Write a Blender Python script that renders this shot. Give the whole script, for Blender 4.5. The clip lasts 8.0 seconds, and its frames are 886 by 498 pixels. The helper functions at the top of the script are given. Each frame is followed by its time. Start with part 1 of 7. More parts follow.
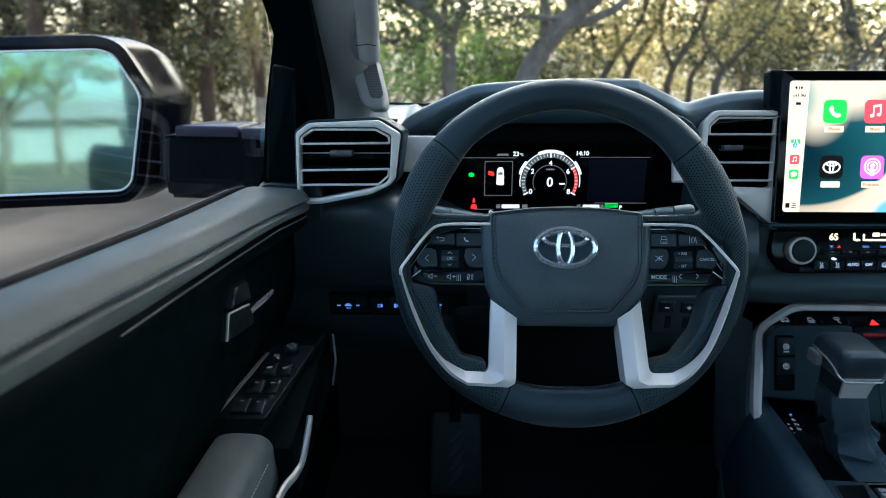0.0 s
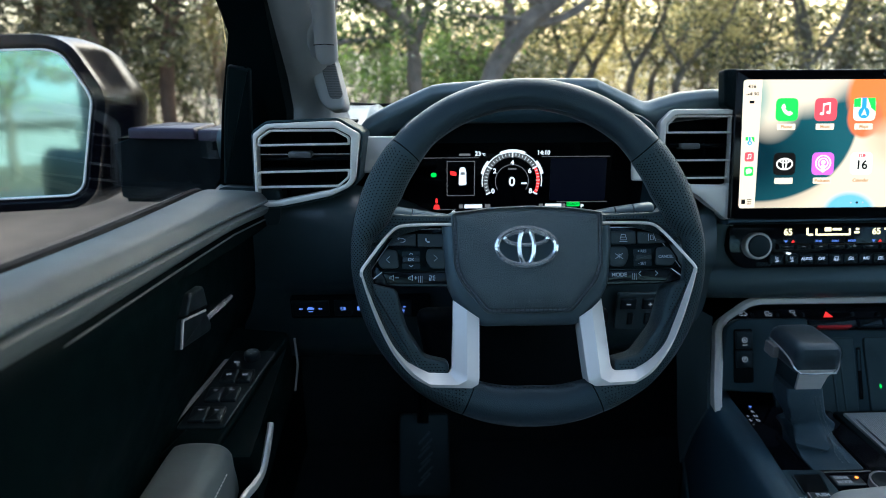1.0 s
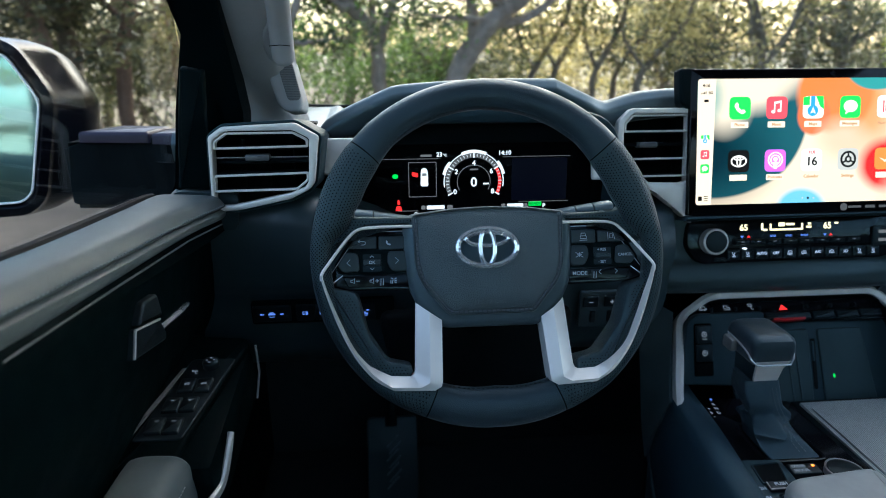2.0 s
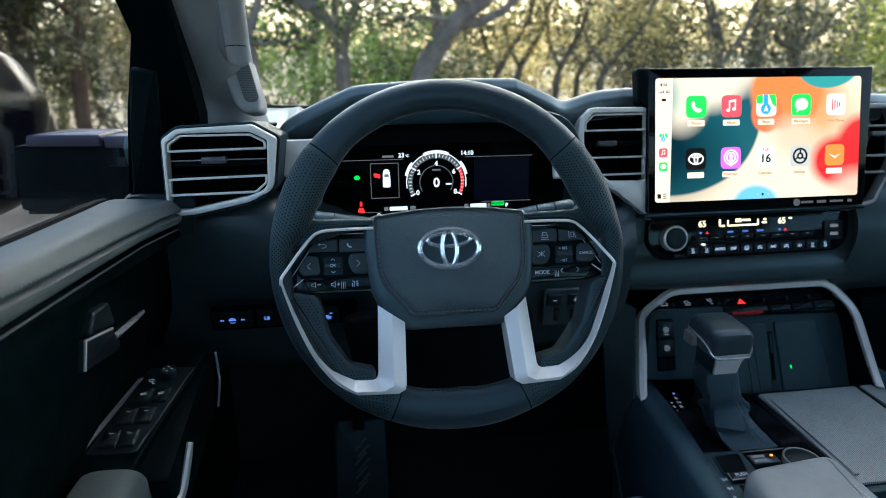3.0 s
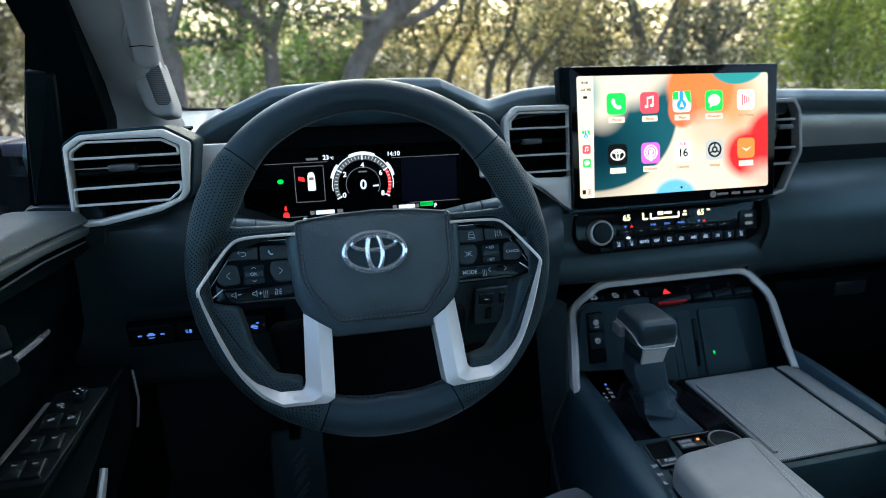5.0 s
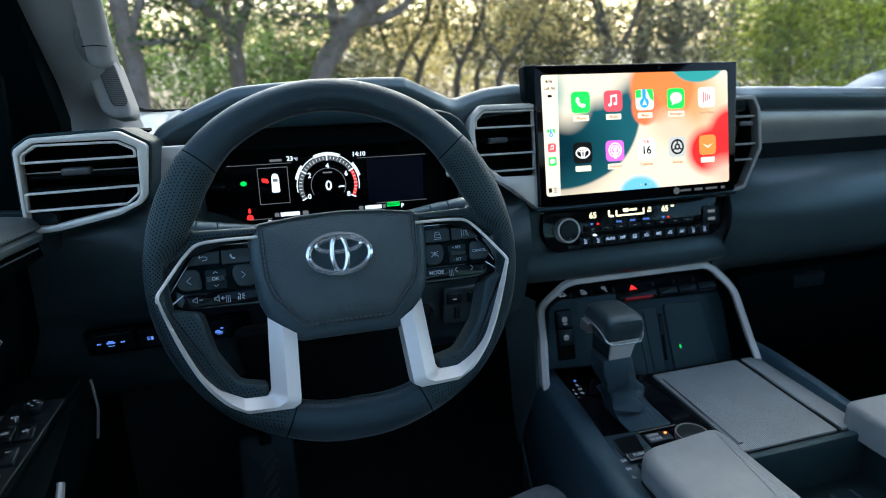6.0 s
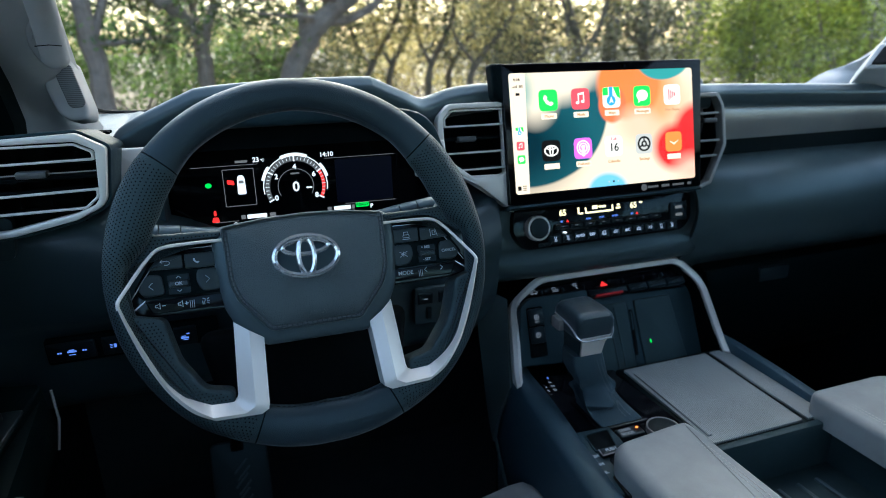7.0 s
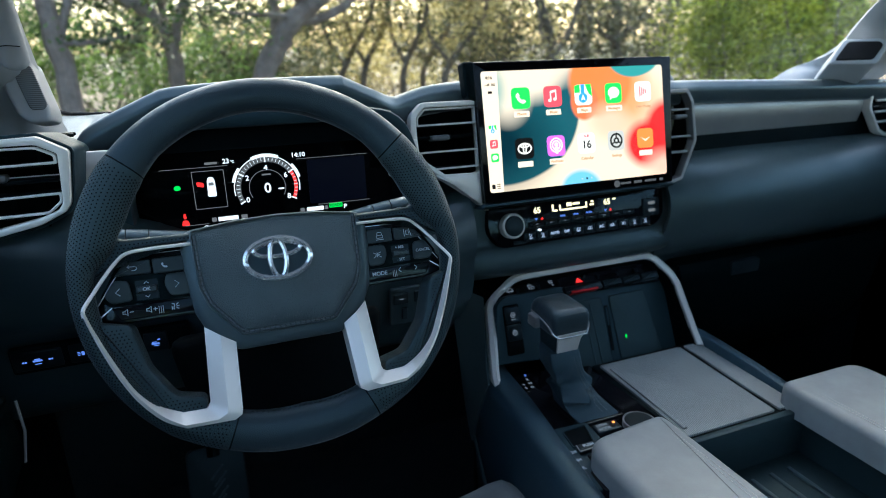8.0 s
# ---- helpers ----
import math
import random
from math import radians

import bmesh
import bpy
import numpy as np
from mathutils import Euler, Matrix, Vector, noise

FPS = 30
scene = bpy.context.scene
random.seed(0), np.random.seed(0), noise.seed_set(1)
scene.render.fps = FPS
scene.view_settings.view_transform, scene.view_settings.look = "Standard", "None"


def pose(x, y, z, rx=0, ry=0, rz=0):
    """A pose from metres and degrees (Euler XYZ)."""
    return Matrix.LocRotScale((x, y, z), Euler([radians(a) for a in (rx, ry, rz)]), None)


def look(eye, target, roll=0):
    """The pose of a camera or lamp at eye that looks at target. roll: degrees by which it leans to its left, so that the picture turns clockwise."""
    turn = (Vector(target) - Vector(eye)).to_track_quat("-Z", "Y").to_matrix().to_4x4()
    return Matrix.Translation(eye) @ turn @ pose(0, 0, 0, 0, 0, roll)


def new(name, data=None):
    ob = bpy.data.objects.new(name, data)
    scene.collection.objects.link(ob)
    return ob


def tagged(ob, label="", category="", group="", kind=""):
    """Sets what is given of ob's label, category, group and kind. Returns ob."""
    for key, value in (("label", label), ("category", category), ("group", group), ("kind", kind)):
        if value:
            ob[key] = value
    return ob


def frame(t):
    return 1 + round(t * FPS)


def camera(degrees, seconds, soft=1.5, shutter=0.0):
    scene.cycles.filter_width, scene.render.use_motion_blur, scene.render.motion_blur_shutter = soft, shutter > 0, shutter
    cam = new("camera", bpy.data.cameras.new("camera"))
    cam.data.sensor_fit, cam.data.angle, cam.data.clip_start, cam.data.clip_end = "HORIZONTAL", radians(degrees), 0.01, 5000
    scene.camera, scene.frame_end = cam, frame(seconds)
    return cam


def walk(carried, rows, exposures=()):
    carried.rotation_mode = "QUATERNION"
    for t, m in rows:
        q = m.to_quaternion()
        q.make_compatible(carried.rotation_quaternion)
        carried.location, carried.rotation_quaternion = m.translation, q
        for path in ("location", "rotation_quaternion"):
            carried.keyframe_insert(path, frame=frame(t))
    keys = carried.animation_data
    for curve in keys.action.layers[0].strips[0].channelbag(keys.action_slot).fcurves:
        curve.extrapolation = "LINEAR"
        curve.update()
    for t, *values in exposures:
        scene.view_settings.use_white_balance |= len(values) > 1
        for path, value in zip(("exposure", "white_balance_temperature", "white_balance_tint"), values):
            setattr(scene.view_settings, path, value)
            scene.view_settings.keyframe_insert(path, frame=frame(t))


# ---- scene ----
EXPOSURE = 2.25
cam = camera(71.4, 8.0, soft=0.45)
PATH = [
    (0, (0.05, 0.014, 1.613), (0.008, 1.915, 0.994), -0.1),
    (0.5, (0.054, 0.016, 1.612), (0.063, 1.918, 0.995), -0.1),
    (1, (0.058, 0.019, 1.612), (0.117, 1.92, 0.994), -0.1),
    (1.5, (0.062, 0.021, 1.612), (0.172, 1.92, 0.995), -0.2),
    (3, (0.073, 0.026, 1.612), (0.336, 1.91, 0.995), -0.3),
    (3.5, (0.077, 0.028, 1.612), (0.389, 1.905, 0.995), -0.4),
    (4, (0.081, 0.029, 1.612), (0.442, 1.897, 0.994), -0.4),
    (4.5, (0.085, 0.031, 1.612), (0.493, 1.889, 0.993), -0.5),
    (6, (0.096, 0.035, 1.612), (0.637, 1.856, 0.988), -0.7),
    (6.5, (0.099, 0.036, 1.611), (0.681, 1.844, 0.986), -0.8),
    (7, (0.103, 0.037, 1.611), (0.722, 1.832, 0.984), -0.9),
    (7.5, (0.105, 0.038, 1.611), (0.759, 1.82, 0.981), -1.0),
    (8, (0.108, 0.039, 1.611), (0.794, 1.808, 0.978), -1.2),
]
walk(cam, [(t, look(eye, target, roll)) for t, eye, target, roll in PATH], exposures=[(0.0, EXPOSURE, 5930, 3), (8.0, EXPOSURE, 5930, 3)])
cam.data.dof.use_dof = True
cam.data.dof.focus_distance = 0.68
cam.data.dof.aperture_fstop = 5.6

# ---- light ----
world = bpy.data.worlds.new("sky")
scene.world = world
world.use_nodes = True
wn = world.node_tree
sky = wn.nodes.new("ShaderNodeTexSky")
sky.sky_type = "NISHITA"
sky.sun_disc = False
sky.sun_elevation = radians(36)
sky.sun_rotation = radians(24)
sky.air_density, sky.dust_density, sky.ozone_density = 1.0, 4.0, 0.4
wn.links.new(sky.outputs[0], wn.nodes["Background"].inputs[0])
wn.nodes["Background"].inputs[1].default_value = 0.15
sun = new("sun", bpy.data.lights.new("sun", "SUN"))
sun.data.energy, sun.data.angle, sun.data.color = 2.0, radians(5), (1.0, 0.94, 0.86)
sun.matrix_basis = look((4.07 * 0.81, 9.13 * 0.81, 5.88), (0, 0, 0))

# ---- materials ----
def nodes(name):
    m = bpy.data.materials.new(name)
    m.use_nodes = True
    return m, m.node_tree, m.node_tree.nodes["Principled BSDF"]


def noise_tex(nt, scale, detail=3.0, rough=0.6):
    tc = nt.nodes.new("ShaderNodeTexCoord")
    n = nt.nodes.new("ShaderNodeTexNoise")
    n.inputs["Scale"].default_value, n.inputs["Detail"].default_value, n.inputs["Roughness"].default_value = scale, detail, rough
    nt.links.new(tc.outputs["Object"], n.inputs["Vector"])
    return n


def ramp(nt, src, stops):
    r = nt.nodes.new("ShaderNodeValToRGB")
    el = r.color_ramp.elements
    while len(el) < len(stops):
        el.new(0.5)
    for e, (p, c) in zip(el, stops):
        e.position, e.color = p, (*c, 1)
    nt.links.new(src, r.inputs[0])
    return r.outputs[0]


def bump(nt, bsdf, src, strength, distance):
    b = nt.nodes.new("ShaderNodeBump")
    b.inputs["Strength"].default_value, b.inputs["Distance"].default_value = strength, distance
    nt.links.new(src, b.inputs["Height"])
    nt.links.new(b.outputs[0], bsdf.inputs["Normal"])
    return b


def mixed(c, k):
    return tuple(min(1.0, v * k) for v in c)


def surface(name, colour, rough, metal=0.0, grain=900.0, relief=0.0002, mottle=9.0, vary=0.12, spec=0.5, coat=0.0, smudge=0.08):
    """A solid surface: colour that drifts softly, a fine grain in the relief, and gloss that is a little uneven."""
    m, nt, b = nodes(name)
    big = noise_tex(nt, mottle, 4)
    nt.links.new(ramp(nt, big.outputs[0], [(0.3, mixed(colour, 1 - vary)), (0.7, mixed(colour, 1 + vary))]), b.inputs["Base Color"])
    r = ramp(nt, noise_tex(nt, mottle * 4, 5).outputs[0], [(0.3, (rough - smudge,) * 3), (0.75, (rough + smudge,) * 3)])
    nt.links.new(r, b.inputs["Roughness"])
    b.inputs["Metallic"].default_value = metal
    b.inputs["Specular IOR Level"].default_value = spec
    b.inputs["Coat Weight"].default_value = coat
    b.inputs["Coat Roughness"].default_value = 0.06
    if relief:
        bump(nt, b, noise_tex(nt, grain, 2).outputs[0], 0.5, relief)
    return m


def leather(name, colour, rough=0.5, cell=420.0, relief=0.0004, holes=0.0):
    """Pebbled leather; holes: the spacing in metres of punched perforations."""
    m, nt, b = nodes(name)
    tc = nt.nodes.new("ShaderNodeTexCoord")
    v = nt.nodes.new("ShaderNodeTexVoronoi")
    v.feature = "DISTANCE_TO_EDGE"
    v.inputs["Scale"].default_value = cell
    nt.links.new(tc.outputs["Object"], v.inputs["Vector"])
    pebble = ramp(nt, v.outputs["Distance"], [(0.0, (0, 0, 0)), (0.18, (1, 1, 1))])
    base = ramp(nt, noise_tex(nt, 14, 5).outputs[0], [(0.3, mixed(colour, 0.86)), (0.7, mixed(colour, 1.14))])
    b.inputs["Roughness"].default_value = rough
    b.inputs["Specular IOR Level"].default_value = 0.45
    height = pebble
    if holes:
        p = nt.nodes.new("ShaderNodeTexVoronoi")
        p.inputs["Scale"].default_value = 1.0 / holes
        p.inputs["Randomness"].default_value = 0.18
        nt.links.new(tc.outputs["Object"], p.inputs["Vector"])
        dot = ramp(nt, p.outputs["Distance"], [(0.27, (0, 0, 0)), (0.38, (1, 1, 1))])
        mul = nt.nodes.new("ShaderNodeMix")
        mul.data_type, mul.blend_type = "RGBA", "MULTIPLY"
        mul.inputs[0].default_value = 1.0
        nt.links.new(base, mul.inputs[6])
        nt.links.new(ramp(nt, p.outputs["Distance"], [(0.24, (0.12,) * 3), (0.36, (1, 1, 1))]), mul.inputs[7])
        base = mul.outputs[2]
        height = dot
        relief *= 2.5
    nt.links.new(base, b.inputs["Base Color"])
    bump(nt, b, height, 0.8, relief)
    return m


def light_mat(name, colour, power):
    m, nt, b = nodes(name)
    b.inputs["Base Color"].default_value = (0.002, 0.002, 0.002, 1)
    b.inputs["Emission Color"].default_value = (*colour, 1)
    b.inputs["Emission Strength"].default_value = power * 0.59
    b.inputs["Roughness"].default_value = 0.3
    b.inputs["Specular IOR Level"].default_value = 0.1
    return m


def clear_glass(name, tint=(0.96, 0.98, 0.97)):
    m, nt, b = nodes(name)
    b.inputs["Base Color"].default_value = (*tint, 1)
    b.inputs["Transmission Weight"].default_value = 1.0
    b.inputs["Roughness"].default_value = 0.0
    b.inputs["IOR"].default_value = 1.14
    return m


def ribbed(name, colour, pitch, depth, rough=0.55, axis="X"):
    m, nt, b = nodes(name)
    tc = nt.nodes.new("ShaderNodeTexCoord")
    w = nt.nodes.new("ShaderNodeTexWave")
    w.bands_direction = axis
    w.inputs["Scale"].default_value = 0.314 / pitch
    nt.links.new(tc.outputs["Object"], w.inputs["Vector"])
    mul = nt.nodes.new("ShaderNodeMix")
    mul.data_type, mul.blend_type = "RGBA", "MULTIPLY"
    mul.inputs[0].default_value = 1.0
    nt.links.new(ramp(nt, noise_tex(nt, 12, 4).outputs[0], [(0.3, mixed(colour, 0.95)), (0.7, mixed(colour, 1.18))]), mul.inputs[6])
    # shade in the grooves between ribs, multiplied into the colour
    nt.links.new(ramp(nt, w.outputs["Fac"], [(0.15, (0.42,) * 3), (0.55, (1, 1, 1))]), mul.inputs[7])
    nt.links.new(mul.outputs[2], b.inputs["Base Color"])
    b.inputs["Roughness"].default_value = rough
    bump(nt, b, w.outputs["Fac"], 0.10, depth)
    return m


def leaf_mat(name, dark, bright):
    m, nt, b = nodes(name)
    geo = nt.nodes.new("ShaderNodeNewGeometry")
    c = ramp(nt, geo.outputs["Random Per Island"], [(0.0, dark), (0.75, bright), (1.0, mixed(bright, 1.3))])
    nt.links.new(c, b.inputs["Base Color"])
    b.inputs["Roughness"].default_value = 0.55
    t = nt.nodes.new("ShaderNodeBsdfTranslucent")
    nt.links.new(c, t.inputs["Color"])
    mix = nt.nodes.new("ShaderNodeMixShader")
    mix.inputs[0].default_value = 0.45
    nt.links.new(b.outputs[0], mix.inputs[1])
    nt.links.new(t.outputs[0], mix.inputs[2])
    nt.links.new(mix.outputs[0], nt.nodes["Material Output"].inputs[0])
    return m


def rough_ground(name, stops, scale, relief):
    m, nt, b = nodes(name)
    nt.links.new(ramp(nt, noise_tex(nt, scale, 8, 0.7).outputs[0], stops), b.inputs["Base Color"])
    b.inputs["Roughness"].default_value = 0.9
    bump(nt, b, noise_tex(nt, scale * 30, 3).outputs[0], 0.6, relief)
    return m


PLASTIC = surface("moulded_black_plastic", (0.01778, 0.03566, 0.04406), 0.48, grain=1500, relief=0.00025, spec=0.25)
KNEE = surface("satin_black_dash_vinyl", (0.02392, 0.04379, 0.05093), 0.42, grain=900, relief=0.0003, spec=0.5)
SOFT = surface("soft_touch_black_vinyl", (0.01774, 0.0297, 0.03402), 0.42, grain=900, relief=0.0003, spec=0.45)
UPPER = surface("charcoal_vinyl_with_sheen", (0.03652, 0.05202, 0.05722), 0.36, grain=900, relief=0.0003, spec=0.8)
DARKTRIM = surface("dark_satin_trim", (0.243, 0.2385, 0.234), 0.36, metal=0.3, relief=0)
TAB = surface("dark_grey_satin_tab", (0.075, 0.08, 0.085), 0.38, relief=0)
STRIP = surface("brushed_grey_strip", (0.36, 0.355, 0.335), 0.36, metal=0.45, grain=1800, relief=0.00008, smudge=0.04)
NAVY = leather("navy_black_vinyl", (0.02794, 0.05569, 0.07605), 0.42, 600, 0.0002)
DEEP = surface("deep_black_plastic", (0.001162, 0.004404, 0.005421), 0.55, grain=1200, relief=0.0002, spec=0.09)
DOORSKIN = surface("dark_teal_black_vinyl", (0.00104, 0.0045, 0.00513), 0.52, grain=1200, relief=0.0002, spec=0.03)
LEATHER = leather("black_leather", (0.02937, 0.04545, 0.05005), 0.40, 500, 0.00022)
SMOOTH = leather("smooth_black_leather", (0.02642, 0.03872, 0.04721), 0.30, 700, 0.00010)
GAITER = leather("soft_black_gaiter_leather", (0.03998, 0.06584, 0.08288), 0.36, 500, 0.0003)
RUBBERPAD = surface("matt_black_rubber_pad", (0.02015, 0.03731, 0.04138), 0.60, grain=700, relief=0.0003)
PADLEATHER = leather("fine_grained_black_vinyl", (0.1162, 0.1441, 0.1509), 0.34, 620, 0.0009)
COVER = surface("satin_black_vinyl", (0.06866, 0.09331, 0.1048), 0.36, grain=1400, relief=0.0001)
SEWING = surface("black_sewing_thread", (0.165, 0.1914, 0.2112), 0.45, relief=0)
KEYCAP = surface("dark_grey_key", (0.0289, 0.03485, 0.03596), 0.42, spec=0.45, grain=2000, relief=0.0001)
LEGEND = surface("pale_printed_legend", (0.52, 0.57, 0.62), 0.6, relief=0)
SPOKE = surface("bright_satin_silver", (0.95, 0.905, 0.845), 0.30, metal=0.15, relief=0, smudge=0.006, vary=0.01)
VENTSILVER = surface("bright_satin_trim", (0.8096, 0.7826, 0.7298), 0.32, metal=0.16, grain=1800, relief=0.00005, smudge=0.02, vary=0.03)
PADSOFT = surface("soft_black_dash_vinyl", (0.04587, 0.06753, 0.07268), 0.40, grain=900, relief=0.0003, spec=0.5)
ARCH = surface("satin_grey_silver_trim", (0.86, 0.83, 0.78), 0.34, metal=0.20, grain=1800, relief=0.00006, smudge=0.05)
EMBLEM = surface("bright_chrome", (0.93, 0.95, 0.97), 0.12, metal=0.80, relief=0, smudge=0.02, vary=0.02)
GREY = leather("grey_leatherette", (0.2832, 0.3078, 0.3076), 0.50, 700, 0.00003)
# the same leatherette on the door, its dimmer light put into the colour
SILLGREY = leather("shaded_grey_leatherette", (0.09688, 0.1186, 0.1205), 0.50, 700, 0.00003)
# right pillar's grey made paler: side-window light put into the colour
PILLARLIT = surface("window_lit_grain_plastic", (0.60, 0.63, 0.65), 0.6, grain=1100, relief=0.0003)
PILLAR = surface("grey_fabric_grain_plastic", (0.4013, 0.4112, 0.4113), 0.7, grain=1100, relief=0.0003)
SILVER = surface("satin_silver_paint", (0.66, 0.67, 0.68), 0.33, metal=0.8, relief=0, smudge=0.02, vary=0.03)
BRUSHED = surface("brushed_silver_trim", (0.567, 0.5603, 0.5468), 0.36, metal=0.45, grain=1800, relief=0.00008, smudge=0.06)
CHROME = surface("polished_chrome", (0.90, 0.90, 0.91), 0.22, metal=0.7, relief=0, smudge=0.02, vary=0.02)
GLOSS = surface("gloss_black_plastic", (0.006, 0.006, 0.008), 0.10, relief=0, smudge=0.04, coat=0.0, spec=0.22)
# near-black for vents, wells and hollows: their shade is put into the colour
VOID = surface("shade_black_plastic", (0.0020, 0.0025, 0.003), 0.85, relief=0, spec=0.12)
HOLE = surface("punched_hole", (0.004, 0.0048, 0.0056), 1.0, relief=0, spec=0.0)
KEY = surface("satin_black_key", (0.005544, 0.00864, 0.01116), 0.45, spec=0.35, grain=2000, relief=0.0001)
THREAD = surface("dark_thread", (0.1373, 0.1768, 0.1976), 0.7, relief=0)
THREADGREY = surface("pale_grey_thread", (0.576, 0.576, 0.576), 0.8, relief=0)
MAT = ribbed("ribbed_grey_rubber", (0.3028, 0.3275, 0.3192), 0.0030, 0.0004, 0.68)
RUBBER = surface("black_rubber", (0.006, 0.006, 0.007), 0.85, grain=700, relief=0.0004)
CARPET = surface("black_carpet", (0.00864, 0.0172, 0.02105), 0.95, grain=600, relief=0.002)
# purple reflection on the black arm caps is put into their colour
ARMCAP = surface("black_plastic_purple_reflection", (0.022, 0.016, 0.034), 0.38, relief=0, spec=0.25)
PAINT = surface("black_car_paint", (0.002, 0.002, 0.004), 0.20, relief=0, smudge=0.05, coat=0.0, spec=0.14)
SCREENGLASS = surface("black_screen_glass", (0.0015, 0.0015, 0.002), 0.08, relief=0, smudge=0.02, spec=0.2)
GLASS = clear_glass("window_glass")
DIMMED = clear_glass("light_cutting_glass", (0.16, 0.17, 0.17))
TINTED = clear_glass("tinted_glass", (0.80, 0.85, 0.83))
SMOKED = clear_glass("smoked_added_glass", (0.55, 0.56, 0.55))
MIRROR = surface("tinted_mirror_silvering", (0.30, 0.52, 0.53), 0.045, metal=1.0, relief=0, smudge=0.004, vary=0.01)
HEADLINER = surface("grey_headliner_cloth", (0.20, 0.20, 0.20), 0.95, grain=800, relief=0.0006)
for m, weight in ((UPPER, 0.45), (SMOOTH, 0.10), (LEATHER, 0.10), (SOFT, 0.08)):
    p = m.node_tree.nodes["Principled BSDF"]
    p.inputs["Sheen Weight"].default_value = weight
    p.inputs["Sheen Roughness"].default_value = 0.35
    p.inputs["Sheen Tint"].default_value = (0.82, 0.92, 1.0, 1)
for m in (PLASTIC, SOFT, UPPER, NAVY, DEEP, LEATHER, SMOOTH, PADLEATHER, COVER, GAITER, RUBBERPAD, KEY, KEYCAP, PADSOFT, GLOSS, VOID):
    m.node_tree.nodes["Principled BSDF"].inputs["Specular Tint"].default_value = (0.66, 0.92, 1.0, 1)
GREY.node_tree.nodes["Principled BSDF"].inputs["Specular IOR Level"].default_value = 0.28
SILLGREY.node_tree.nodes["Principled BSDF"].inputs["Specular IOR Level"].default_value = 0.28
WHITE_L = light_mat("white_backlight", (0.85, 0.93, 1.0), 0.50)
ICE_L = light_mat("ice_blue_backlight", (0.16, 0.32, 1.0), 0.32)
PALE_L = light_mat("pale_legend_backlight", (0.62, 0.75, 0.95), 0.105)
DIM_L = light_mat("dim_grey_display", (0.40, 0.42, 0.45), 0.15)
RED_L = light_mat("red_tell_tale", (1.0, 0.03, 0.03), 0.5)
GREEN_L = light_mat("green_tell_tale", (0.05, 1.0, 0.12), 0.35)
AMBER_L = light_mat("amber_indicator", (1.0, 0.18, 0.03), 1.6)
CREAM_L = light_mat("cream_segment_display", (1.0, 0.86, 0.50), 0.75)
FAINT_L = light_mat("faint_grey_display", (0.40, 0.42, 0.45), 0.09)
NIGHT_L = light_mat("dark_blue_display", (0.02, 0.03, 0.10), 0.02)
CLIMATE_L = light_mat("climate_key_backlight", (0.55, 0.70, 1.0), 0.32)
BARK = rough_ground("grey_brown_bark", [(0.3, (0.16, 0.125, 0.10)), (0.7, (0.35, 0.285, 0.235))], 6, 0.03)
DARKBARK = rough_ground("dark_brown_bark", [(0.3, (0.10, 0.082, 0.062)), (0.7, (0.23, 0.19, 0.145))], 6, 0.03)
REDBARK = rough_ground("reddish_brown_bark", [(0.3, (0.085, 0.050, 0.034)), (0.7, (0.22, 0.135, 0.095))], 6, 0.03)
LEAF = leaf_mat("olive_oak_leaves", (0.034, 0.046, 0.022), (0.180, 0.188, 0.090))
# the olive leaves again, with shade put into a darker colour
SHADE = leaf_mat("shaded_olive_leaves", (0.022, 0.026, 0.013), (0.120, 0.116, 0.058))
GOLD = leaf_mat("yellowing_leaves", (0.20, 0.175, 0.06), (0.68, 0.58, 0.24))
MIDGREEN = leaf_mat("mid_green_leaves", (0.040, 0.078, 0.016), (0.165, 0.255, 0.060))
BUSH = leaf_mat("bright_green_leaves", (0.095, 0.135, 0.018), (0.44, 0.50, 0.080))
GRASS = rough_ground("leaf_litter_ground", [(0.3, (0.07, 0.055, 0.03)), (0.5, (0.13, 0.095, 0.055)), (0.7, (0.085, 0.10, 0.035))], 1.5, 0.03)
ASPHALT = rough_ground("worn_asphalt", [(0.3, (0.052, 0.042, 0.034)), (0.7, (0.090, 0.073, 0.058))], 2.0, 0.006)
WALLPAINT = rough_ground("pale_painted_boards", [(0.3, (0.22, 0.235, 0.22)), (0.7, (0.29, 0.30, 0.285))], 1.0, 0.01)
ROOFING = rough_ground("grey_shingle", [(0.3, (0.16, 0.15, 0.14)), (0.7, (0.26, 0.25, 0.23))], 3.0, 0.03)

# ---- building helpers ----
def thing(name, label, category, at=(0, 0, 0), group="", kind=""):
    ob = new(name)
    ob.location = at
    ob.empty_display_size = 0.05
    return tagged(ob, label, category, group, kind)


def part(name, bm, material, parent=None, label=""):
    bmesh.ops.recalc_face_normals(bm, faces=bm.faces)
    me = bpy.data.meshes.new(name)
    bm.to_mesh(me)
    bm.free()
    me.materials.append(material)
    for p in me.polygons:
        p.use_smooth = True
    me.set_sharp_from_angle(angle=radians(35))
    ob = new(name, me)
    if parent:
        ob.parent = parent
        if parent.type == "EMPTY":
            ob.matrix_parent_inverse = Matrix.Translation(parent.location).inverted()
    return tagged(ob, label)


def tilted(x, y, z, degrees=0.0):
    """A face that looks to the rear and leans back by degrees: local x to the right, y up the face, z out of it."""
    a = radians(degrees)
    m = Matrix(((1, 0, 0), (0, math.sin(a), -math.cos(a)), (0, math.cos(a), math.sin(a)))).to_4x4()
    return Matrix.Translation((x, y, z)) @ m


